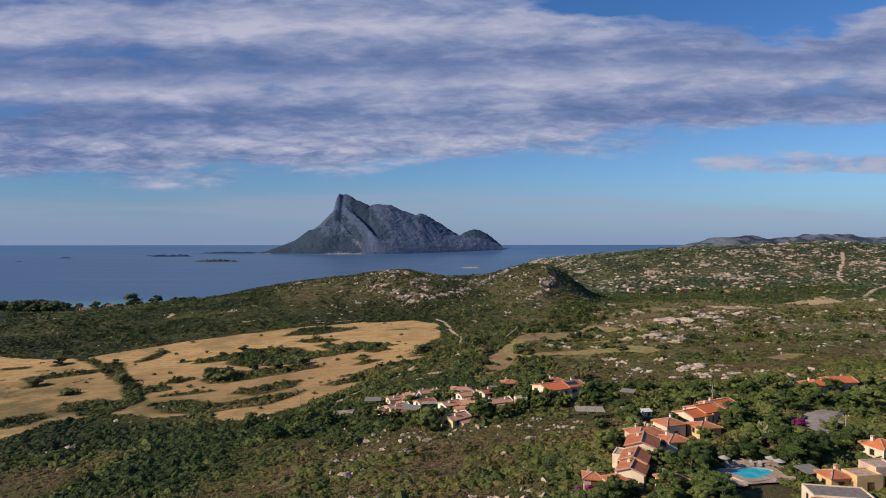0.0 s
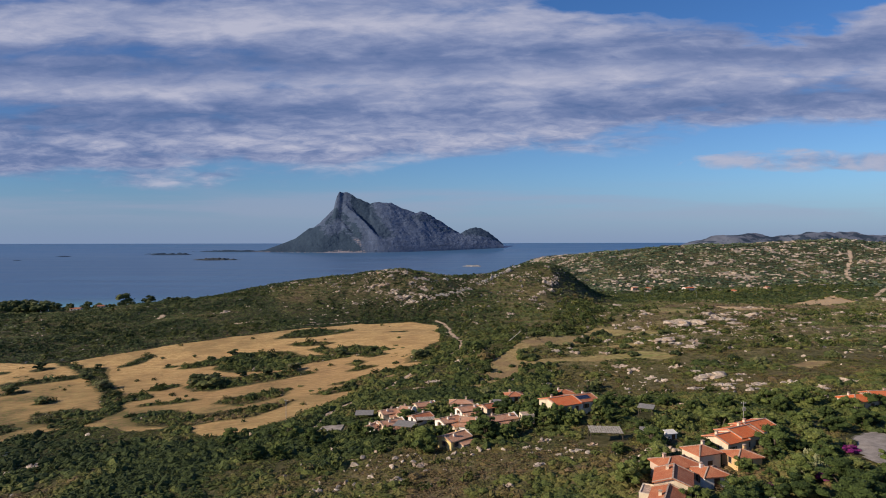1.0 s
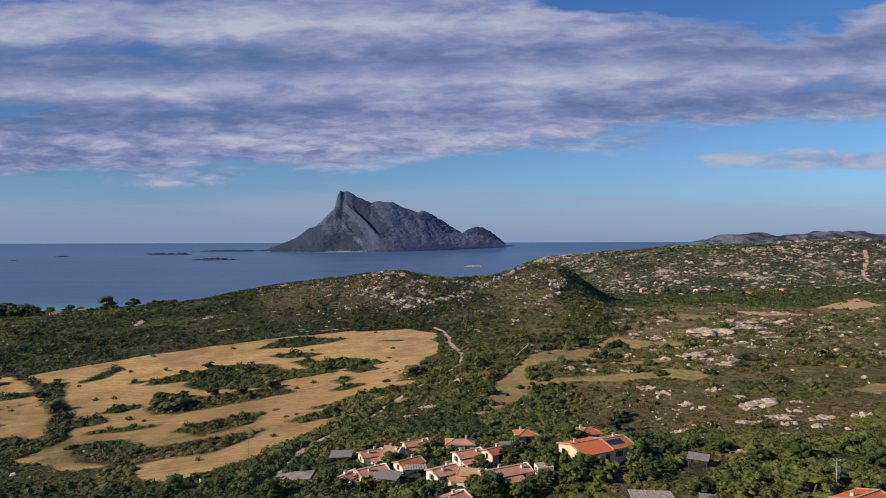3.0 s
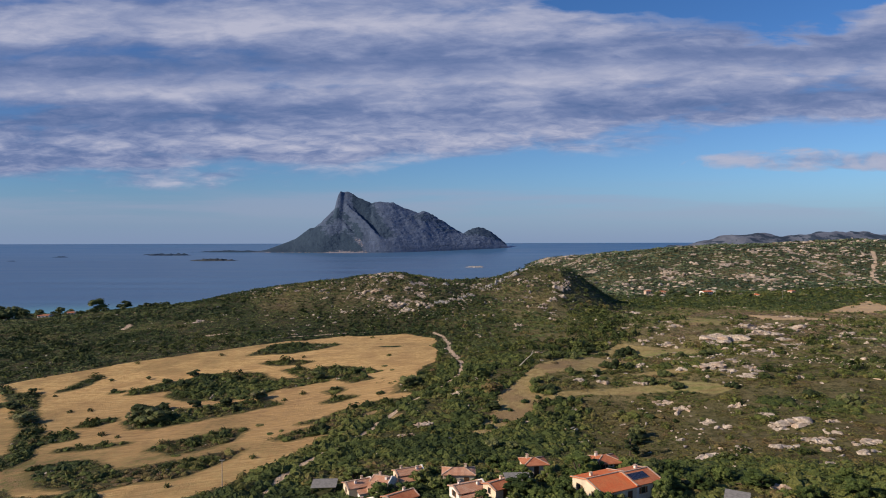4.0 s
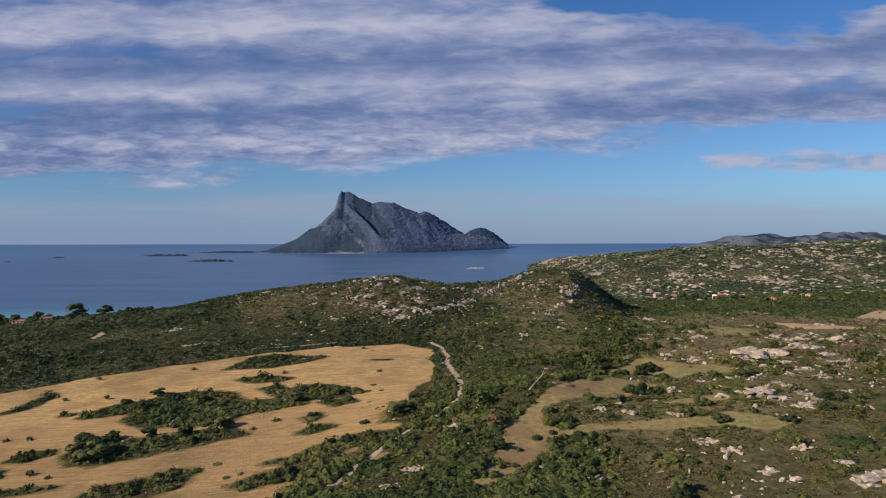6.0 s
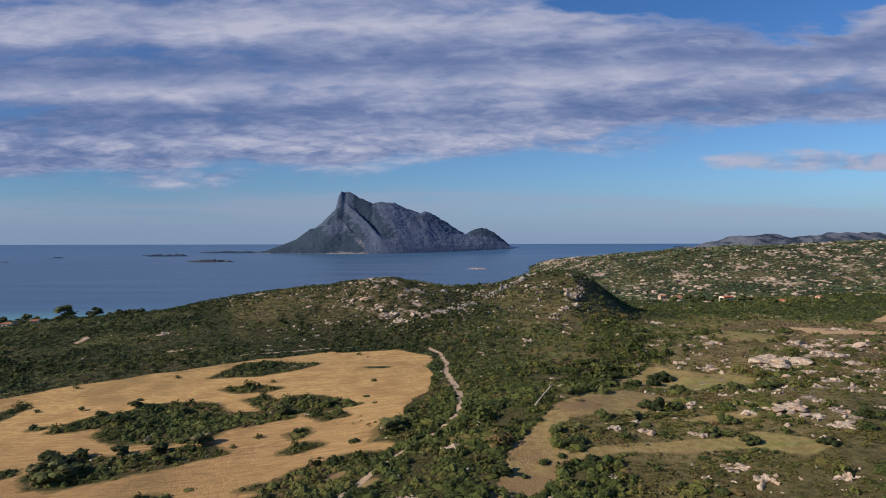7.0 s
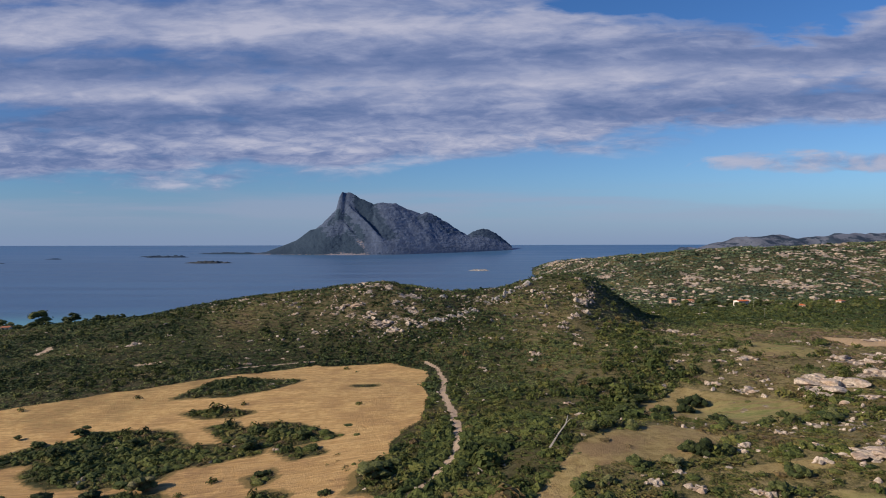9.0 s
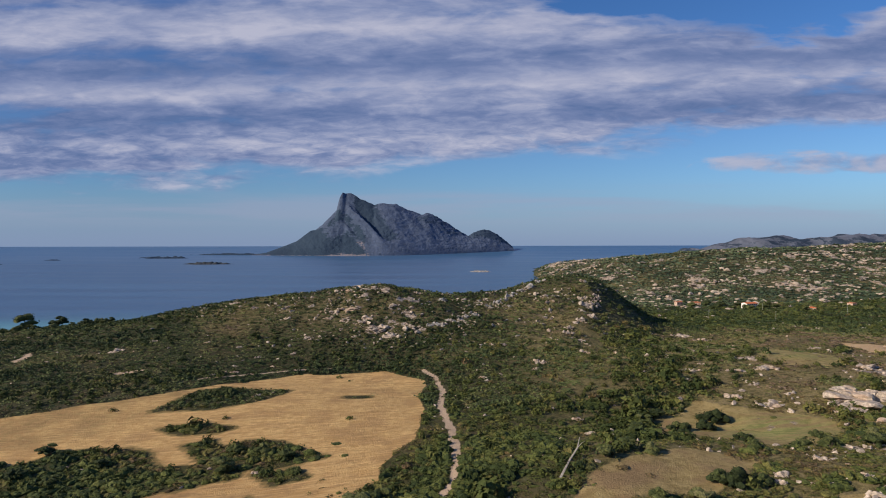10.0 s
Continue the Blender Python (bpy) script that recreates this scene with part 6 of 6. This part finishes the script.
        part("parapet", *boxes((-a, a, -c, -c + 0.25, h, h + rise), (-a, a, c - 0.25, c, h, h + rise), (-a, -a + 0.25, -c + 0.25, c - 0.25, h, h + rise), (a - 0.25, a, -c + 0.25, c - 0.25, h, h + rise)), wm, home)
        if tile == "grey":
            part("tiled_eave", *box(-a - 0.5, a + 0.5, -c - 0.9, -c, h - 0.25, h - 0.05), TILES["red"], home)
    if tile == "faded" and roof == "gable":
        # lean-to with its own tiled roof on the sunny side
        lx, ld, lh = a * 0.62, 2.1, h * 0.82
        sx = a * (0.30 if k % 2 else -0.30)
        lean_to = part("lean_to", *box(sx - lx, sx + lx, -c - ld, -c + 0.02, -3, lh - 0.45), WALLS["white" if k % 3 else "cream"], home, "lower lean-to room")
        e = [(sx - lx - 0.25, -c - ld - 0.3, lh - 0.5), (sx + lx + 0.25, -c - ld - 0.3, lh - 0.5), (sx + lx + 0.25, -c - 0.4, lh - 0.02), (sx - lx - 0.25, -c - 0.4, lh - 0.02)]
        part("lean_to_roof", e + [(p, q, r + 0.14) for p, q, r in e], [(0, 3, 2, 1), (4, 5, 6, 7), (0, 1, 5, 4), (1, 2, 6, 5), (2, 3, 7, 6), (3, 0, 4, 7)], tm, lean_to)
        part("gable_wall", [(t * (a + 0.42), q, r) for t in (1.0,) for q, r in ((-c, h * 0.6), (c, h * 0.6), (c, h + 0.25), (0, h + rise + 0.55), (-c, h + 0.25))] + [(a + 0.14, q, r) for q, r in ((-c, h * 0.6), (c, h * 0.6), (c, h + 0.25), (0, h + rise + 0.55), (-c, h + 0.25))], [(0, 1, 2, 3, 4), (9, 8, 7, 6, 5), (0, 5, 6, 1), (1, 6, 7, 2), (2, 7, 8, 3), (3, 8, 9, 4), (4, 9, 5, 0)], WALLS["white"], home, "white raised gable wall")
        chimney(home, a * (-0.3 if k % 2 else 0.6), -c * 0.4, h + rise * 0.6, WALLS["white"])
    if roof != "flat":
        chimney(home, a * (0.45 if k % 2 else -0.5), c * 0.35, h + rise * 0.65, wm)
    n = max(1, int(w / 3.2))
    for i in range(n):
        px = -a + w * (i + 0.5) / n
        if i == n // 2:
            opening(home, "door", px, -c, 0.05, 1.0, 2.1, 0, False)
        else:
            opening(home, "window", px, -c, 1.0, 1.1, 1.25, 0, True)
    for i in range(max(1, int(d / 3.6))):
        py = -c + d * (i + 0.5) / max(1, int(d / 3.6))
        opening(home, "window", -a, py, 1.0, 0.9, 1.2, 3, k % 3 == 0)
        opening(home, "window", a, py, 1.0, 0.9, 1.2, 1, False)
    if h > 4.3:
        for i in range(n):
            opening(home, "window", -a + w * (i + 0.5) / n, -c, h - 1.5, 0.9, 1.0, 0, True)


for k, spec in enumerate(HOUSES):
    house(k, *spec)


# ---------------------------------------------------------------- yards
def sunk(x, y):
    return float(lie(x, y))


def shelter(name, x, y, turn, w, d, h, mat, label, slats=0):
    """A light roof on posts."""
    ob = new(name)
    ob.location, ob.rotation_euler = (x, y, sunk(x, y)), (0, 0, radians(turn))
    for sx in (-1, 1):
        for sy in (-1, 1):
            px, py = sx * (w / 2 - 0.2), sy * (d / 2 - 0.2)
            part("post", *box(px - 0.08, px + 0.08, py - 0.08, py + 0.08, -1.5, h), bark_mat, ob)
    for sy in (-1, 1):
        part("beam", *box(-w / 2, w / 2, sy * (d / 2 - 0.2) - 0.08, sy * (d / 2 - 0.2) + 0.08, h, h + 0.16), bark_mat, ob)
    if slats:
        for i in range(slats):
            px = -w / 2 + w * (i + 0.5) / slats
            part("slat", *box(px - 0.42 * w / slats, px + 0.42 * w / slats, -d / 2 - 0.2, d / 2 + 0.2, h + 0.16 + 0.02 * (i % 3), h + 0.24 + 0.02 * (i % 3)), mat, ob)
    else:
        part("roof", [(-w / 2 - 0.2, -d / 2 - 0.2, h + 0.16), (w / 2 + 0.2, -d / 2 - 0.2, h + 0.16), (w / 2 + 0.2, d / 2 + 0.2, h + 0.55), (-w / 2 - 0.2, d / 2 + 0.2, h + 0.55), (-w / 2 - 0.2, -d / 2 - 0.2, h + 0.24), (w / 2 + 0.2, -d / 2 - 0.2, h + 0.24), (w / 2 + 0.2, d / 2 + 0.2, h + 0.63), (-w / 2 - 0.2, d / 2 + 0.2, h + 0.63)], [(3, 2, 1, 0), (4, 5, 6, 7), (0, 1, 5, 4), (1, 2, 6, 5), (2, 3, 7, 6), (3, 0, 4, 7)], mat, ob)
    return tagged(ob, label, "shelter")


reed_mat = plain("reed_matting", (0.44, 0.385, 0.31), 0.9, vary=0.22, scale=1.2)
shelter("pergola", 44.0, 175.5, -6, 8.5, 5.5, 2.0, reed_mat, "wide pergola covered with weathered grey reed mats", 14)
shelter("carport", 61.6, 196.6, -28, 4.2, 3.4, 2.2, metal_mat, "carport with a grey sheet-metal roof")
shelter("carport", -27.0, 232.0, 4, 6, 4.5, 2.3, metal_mat, "low shelter with a grey sheet-metal roof")
shelter("carport", -10.9, 207.2, -18, 6, 4.5, 2.3, metal_mat, "shelter with a dark grey sheet roof beside a villa")
shelter("pergola", -4.4, 210.6, 8, 6, 3.2, 2.3, reed_mat, "small pergola with grey reed matting", 9)
shelter("awning", 69.6, 109.6, 18, 3.6, 3.0, 2.5, metal_mat, "dark grey awning on four posts beside the pool")
shelter("carport", 20.4, 214.1, 4, 5.5, 3.5, 2.3, metal_mat, "low shelter with a dark grey roof")

# solar panels on the tall villa
panel_mat, gr, b, place = surface("solar_cells", (0.02, 0.025, 0.05), 0.2, 0.0, 0.5)
gr.put(b.inputs["Base Color"], gr.mix(gr.ramp(gr.noise(place, 3.0), 0.4, 0.6), (0.016, 0.02, 0.04), (0.035, 0.04, 0.065)))
solar = new("solar_panels")
solar.location, solar.rotation_euler = (44.9, 205.5, sunk(44.9, 207.6) + 3.66), (radians(14), 0, radians(26))
for i in range(4):
    panel = part("solar_panel", *box(-2.2 + 1.1 * i, -1.15 + 1.1 * i, -1.0, 1.0, 0.04, 0.09), panel_mat, solar)
    part("panel_frame", *boxes((-2.23 + 1.1 * i, -1.12 + 1.1 * i, -1.05, -1.0, 0.0, 0.1), (-2.23 + 1.1 * i, -1.12 + 1.1 * i, 1.0, 1.05, 0.0, 0.1)), metal_mat, panel)
tagged(solar, "row of dark solar panels on a villa roof", "solar panels")

# white stair wall sweeping down from the roof of the tall villa
steps_at = [(41.2, 203.4, 3.5), (42.6, 202.2, 3.3), (43.4, 200.9, 2.7), (44.2, 199.7, 1.9), (45.2, 198.7, 1.2), (46.4, 198.0, 0.9)]
vs, fs = [], []
for (ax, ay, az), (bx, by, bz) in zip(steps_at, steps_at[1:]):
    side = Vector((by - ay, ax - bx, 0)).normalized() * 0.22
    foot = sunk(43.4, 200.9)
    i = len(vs)
    vs += [(ax + q * side.x, ay + q * side.y, foot + z) for z in (-1.0, az) for q in (-1, 1)] + [(bx + q * side.x, by + q * side.y, foot + z) for z in (-1.0, bz) for q in (-1, 1)]
    fs += [(i, i + 2, i + 3, i + 1), (i + 4, i + 5, i + 7, i + 6), (i + 2, i + 6, i + 7, i + 3), (i, i + 4, i + 6, i + 2), (i + 1, i + 3, i + 7, i + 5), (i, i + 1, i + 5, i + 4)]
tagged(listed("stair_wall", vs, fs, WALLS["white"]), "curved white plastered stair wall beside a villa", "wall")


def shed(x, y, turn, w, d, h, wall, roof, label):
    """A small box with a lean roof and a door."""
    ob = new("shed")
    ob.location, ob.rotation_euler = (x, y, sunk(x, y)), (0, 0, radians(turn))
    part("wall", *box(-w / 2, w / 2, -d / 2, d / 2, -1.0, h), wall, ob)
    e = [(-w / 2 - 0.2, -d / 2 - 0.25, h), (w / 2 + 0.2, -d / 2 - 0.25, h), (w / 2 + 0.2, d / 2 + 0.25, h + 0.45), (-w / 2 - 0.2, d / 2 + 0.25, h + 0.45)]
    part("roof", e + [(p, q, r + 0.1) for p, q, r in e], [(3, 2, 1, 0), (4, 5, 6, 7), (0, 1, 5, 4), (1, 2, 6, 5), (2, 3, 7, 6), (3, 0, 4, 7)], roof, ob)
    opening(ob, "door", 0.3, -d / 2, 0.05, 0.7, h - 0.35, 0, False)
    tagged(ob, label, "shed")


# the white shed stands in for a low white wall
shed(58.4, 168.2, 14, 2.6, 1.6, 1.5, WALLS["white"], WALLS["white"], "small white plastered shed among boulders and bushes")
shed(54.2, 172.9, -20, 3.6, 2.4, 1.4, WALLS["cream"], metal_mat, "low hut with a pale grey sheet roof")


def draped(name, poly, lift, mat, step=1.0, gap=None):
    """A thin paved patch that follows the land."""
    px, py = [p[0] for p in poly], [p[1] for p in poly]
    gx, gy, quads = sheet(np.arange(min(px), max(px), step), np.arange(min(py), max(py), step))
    keep = inside(poly, gx, gy)[quads].min(1) > -0.2
    if gap:
        keep &= inside(gap, gx, gy)[quads].max(1) < 0.0
    quads = quads[keep]
    used, back = np.unique(quads, return_inverse=True)
    top = np.stack([gx[used], gy[used], ground(gx[used], gy[used]) + lift], 1)
    return new(name, fast_mesh(name, top, back.reshape(quads.shape), mat, True))


gravel_mat = plain("gravel", (0.34, 0.29, 0.24), 0.95, vary=0.2, scale=0.4, fine=5.0)
lot = draped("parking_area", [(88, 138), (90, 147), (93, 154), (98, 159), (105, 164), (109, 160), (108, 153), (101, 145), (97, 140), (92, 136)], 0.35, gravel_mat)
tagged(lot, "pale gravel parking area between garden trees", "parking area", kind="structure")
tagged(draped("yard", [(-44, 226), (-33, 225), (-32, 218), (-43, 217)], 0.3, gravel_mat), "bare pale gravel yard by the track", "yard", kind="structure")

# pool
pool = new("swimming_pool")
pool.location, pool.rotation_euler = (61.4, 114.8, sunk(61.4, 114.8) + 0.95), (0, 0, radians(8))
paving_mat = plain("pool_paving", (0.46, 0.36, 0.28), 0.85, vary=0.15, scale=0.7)
rim = [((5.0 + 0.9 * math.sin(3 * a + 0.6)) * math.cos(a), (2.7 + 0.5 * math.sin(2 * a)) * math.sin(a)) for a in [i * math.pi / 18 for i in range(36)]]
out = [(p * 1.45, q * 1.55) for p, q in rim]
n = len(rim)
vs = [(p, q, 0.0) for p, q in rim] + [(p, q, 0.0) for p, q in out] + [(p, q, -3.0) for p, q in out] + [(p, q, -1.5) for p, q in rim]
fs = [(i, n + i, n + (i + 1) % n, (i + 1) % n) for i in range(n)] + [(n + i, 2 * n + i, 2 * n + (i + 1) % n, n + (i + 1) % n) for i in range(n)] + [((i + 1) % n, 3 * n + (i + 1) % n, 3 * n + i, i) for i in range(n)]
part("deck", vs, fs, paving_mat, pool, "pale stone paving round the pool")
tank_mat = plain("pool_tiles", (0.10, 0.50, 0.62), 0.4, vary=0.08)
part("basin", [(p, q, -1.5) for p, q in rim], [tuple(range(n))], tank_mat, pool)
water_mat, gr, b, place = surface("pool_water", (0.03, 0.45, 0.60), 0.05, 0.0, 0.5)
gr.put(b.inputs["Base Color"], gr.mix(gr.ramp(gr.noise(place, 0.7, 3.0), 0.35, 0.65), (0.03, 0.42, 0.60), (0.07, 0.58, 0.70)))
bump(gr, b, gr.noise(place, 3.0), 0.2, 0.05)
part("water", [(p * 0.998, q * 0.998, -0.18) for p, q in rim], [tuple(range(n))], water_mat, pool, "clear turquoise water")
pool.scale = (0.86, 0.95, 1.0)
tagged(pool, "free-form swimming pool with turquoise water and stone paving", "swimming pool")
terrace_mat = plain("terrace_stone", (0.44, 0.33, 0.25), 0.9, vary=0.2, scale=0.5, fine=4.0)
tagged(draped("terrace", [(56, 109), (55, 118), (60, 123), (68, 123), (71, 117), (68, 110)], 0.5, terrace_mat, 0.6, [(61.4 + 1.1 * (p * 0.99 - q * 0.14), 114.8 + 1.2 * (p * 0.14 + q * 0.99)) for p, q in rim]), "pinkish stone terrace around the swimming pool", "terrace", kind="structure")
canvas_mat = plain("canvas", (0.42, 0.39, 0.35), 0.9, vary=0.08)


def parasol(x, y, z):
    ob = new("parasol")
    ob.location = (x, y, z)
    part("pole", *tube([(0, 0, 0), (0, 0, 2.5)], [0.04, 0.03], 6), bark_mat, ob)
    rimp = [(1.15 * math.cos(i * math.pi / 4), 1.15 * math.sin(i * math.pi / 4), 2.0) for i in range(8)]
    part("canopy", rimp + [(p, q, r + 0.04) for p, q, r in rimp] + [(0, 0, 2.45), (0, 0, 2.52)], [(i, (i + 1) % 8, 16) for i in range(8)] + [(8 + (i + 1) % 8, 8 + i, 17) for i in range(8)] + [(i, 8 + i, 8 + (i + 1) % 8, (i + 1) % 8) for i in range(8)], canvas_mat, ob)
    return tagged(ob, "pale canvas parasol on the pool paving", "parasol", "parasols")


def lounger(x, y, z, turn):
    ob = new("sun_lounger")
    ob.location, ob.rotation_euler = (x, y, z), (0, 0, radians(turn))
    part("seat", *box(-0.3, 0.3, -0.95, 0.35, 0.3, 0.38), canvas_mat, ob)
    part("backrest", [(-0.3, 0.35, 0.3), (0.3, 0.35, 0.3), (0.3, 0.9, 0.75), (-0.3, 0.9, 0.75), (-0.3, 0.35, 0.38), (0.3, 0.35, 0.38), (0.3, 0.86, 0.82), (-0.3, 0.86, 0.82)], [(0, 3, 2, 1), (4, 5, 6, 7), (0, 1, 5, 4), (1, 2, 6, 5), (2, 3, 7, 6), (3, 0, 4, 7)], canvas_mat, ob)
    for sx in (-0.25, 0.25):
        for sy in (-0.85, 0.3):
            part("leg", *box(sx - 0.03, sx + 0.03, sy - 0.03, sy + 0.03, 0, 0.3), bark_mat, ob)
    return tagged(ob, "pale sun lounger on the pool paving", "sun lounger", "sun loungers")


deck_z = sunk(61.4, 114.8) + 0.952
for x, y in [(57.2, 117.2), (66.4, 117.0), (67.2, 115.4)]:
    parasol(x, y, deck_z)
for x, y, turn in [(58.6, 117.9, 20), (60.2, 118.4, 10), (63.4, 118.6, -10), (64.9, 118.2, -20)]:
    lounger(x, y, deck_z, turn)


# parked cars: one dark car, added where the gravel only lies in dark shadow
def car(x, y, turn, colour, words):
    ob = new("parked_car")
    ob.location, ob.rotation_euler = (x, y, float(ground(x, y)) + 0.38), (0, 0, radians(turn))
    paint = plain("car_paint_" + words, colour, 0.3, 0.0, 0.5, vary=0.03)
    bm = bmesh.new()
    for b in (box(-2.05, 2.05, -0.85, 0.85, 0.32, 0.85), box(-1.3, 1.1, -0.75, 0.75, 0.85, 1.42)):
        ids = [bm.verts.new(v) for v in b[0]]
        for f in b[1]:
            bm.faces.new([ids[i] for i in f])
    for v in bm.verts:
        if v.co.z > 1.3:
            v.co.x *= 0.72
            v.co.y *= 0.86
    bmesh.ops.bevel(bm, geom=bm.edges[:], offset=0.09, segments=2, affect="EDGES")
    me = bpy.data.meshes.new("body")
    bm.to_mesh(me)
    bm.free()
    me.materials.append(paint)
    new("body", me).parent = ob
    part("windscreen", *boxes((-0.98, 0.82, -0.735, -0.70, 0.95, 1.28), (-0.98, 0.82, 0.70, 0.735, 0.95, 1.28)), glass_mat, ob)
    for sx in (-1.25, 1.25):
        for sy in (-0.8, 0.8):
            v, f = tube([(0, 0, -0.1), (0, 0, 0.1)], [0.32, 0.32], 12)
            part("wheel", [(sx + p, sy + r, 0.32 + q) for p, q, r in v], f + [tuple(range(12)), tuple(range(23, 11, -1))], dark_mat, ob)
    return tagged(ob, f"{words} car parked on the gravel", "car", "parked cars")


car(103.6, 152.4, 30, (0.05, 0.055, 0.06), "dark grey")


def power_pole(x, y, tall, box_on, label):
    ob = new("utility_pole")
    ob.location = (x, y, float(ground(x, y)))
    part("shaft", *tube([(0, 0, -0.5), (0, 0, tall)], [0.12, 0.07], 8), pole_mat, ob)
    arm = part("crossarm", *box(-0.7, 0.7, -0.05, 0.05, tall - 0.5, tall - 0.4), pole_mat, ob)
    for s in (-0.6, 0.0, 0.6):
        part("insulator", *tube([(s, 0, tall - 0.38), (s, 0, tall - 0.15)], [0.06, 0.05], 6), WALLS["white"], arm)
    if box_on:
        part("transformer", *box(-0.35, 0.35, -0.6, -0.12, tall - 2.4, tall - 1.5), metal_mat, ob)
    return tagged(ob, label, "utility pole", "utility poles")


pole_mat = plain("grey_pole", (0.42, 0.40, 0.37), 0.85, vary=0.12)
power_pole(81.2, 177.6, 5.8, True, "grey utility pole with a transformer box")
for x, y, tall in [(-59, 247, 8), (322, 798, 10), (250, 780, 10), (375, 930, 9), (430, 860, 10), (88.5, 128, 7)]:
    power_pole(x, y, tall, False, "slim grey utility pole standing in the scrub")

# fallen bleached trunk and purple creeper
bole = new("dead_trunk", listed("dead_trunk", *join_tubes([tube([(-5.0, -11.0, 0.2), (-1.0, -2.0, 1.4), (2.0, 4.0, 2.2), (3.6, 9.0, 3.4)], [0.35, 0.3, 0.24, 0.10], 8), tube([(2.0, 4.0, 2.2), (3.4, 5.5, 3.0), (4.4, 6.0, 3.4)], [0.14, 0.1, 0.04], 6)]), bleached_mat, True))
bole.location = (41, 357, float(ground(41, 357)))
tagged(bole, "bleached dead tree trunk leaning over the scrub", "dead tree")
purple = foliage("purple_blossom", [(0.0, (0.16, 0.02, 0.13)), (0.5, (0.30, 0.03, 0.22)), (1.0, (0.10, 0.09, 0.03))], 2.0)
rng = np.random.default_rng(3)
for px, py, wide in [(30.5, 116.0, 1.0), (73.2, 131.0, 0.9), (89.2, 147.0, 1.1), (62.6, 127.4, 0.8)]:
    bx, by = rng.normal(0, 1.1 * wide, 22), rng.normal(0, 0.8 * wide, 22)
    creeper = new("flowering_creeper", spread("flowering_creeper", SHAPES[0], np.stack([bx, by, rng.uniform(0.0, 1.2, 22)], 1), rng.uniform(0.5, 0.9, 22), rng.uniform(0.5, 1.0, 22), purple, rng.uniform(0, 1, 22)))
    creeper.location = (px, py, float(ground(px, py)))
    tagged(creeper, "mound of purple flowering creeper between the villas", "flowering shrub", "flowering creepers")

# prickly pears in the garden: flat pads growing one out of another
pear_mat = foliage("cactus_pads", [(0.0, (0.16, 0.19, 0.10)), (0.5, (0.27, 0.29, 0.16)), (1.0, (0.36, 0.34, 0.20))], 1.5)
PADS = [(ball(1)[0] * (0.30, 0.06, 0.42) + (0, 0, 0.36), ball(1)[1])]


def cactus(seed):
    """A clump of pads, leaning outwards and upwards."""
    r = np.random.default_rng(seed)
    a, q = r.uniform(0, 6.283, 34), np.sqrt(r.uniform(0, 1, 34))
    at = np.stack([1.1 * q * np.cos(a), 1.1 * q * np.sin(a), r.uniform(0, 1, 34) * (1.5 - 0.9 * q)], 1)
    return spread("prickly_pear", PADS, at, r.uniform(0.8, 1.3, 34), r.uniform(0.8, 1.3, 34), pear_mat, r.uniform(0, 1, 34), lean=0.5)


CLUMPS = [cactus(s) for s in (1, 2, 3)]
for n, (px, py) in enumerate([(72.5, 137.0), (72.0, 134.8), (75.9, 137.6), (79.4, 141.5), (76.3, 134.6), (79.7, 145.8), (75.4, 140.9), (78.0, 138.6), (74.0, 139.2), (81.6, 143.6), (70.6, 132.6), (88.4, 156.0)]):
    pear = new("prickly_pear", CLUMPS[n % 3])
    pear.location, pear.rotation_euler = (px, py, float(ground(px, py)) - 0.1), (0, 0, 1.9 * n)
    tagged(pear, "pale green prickly pear clump in the villa garden", "cactus", "prickly pears")
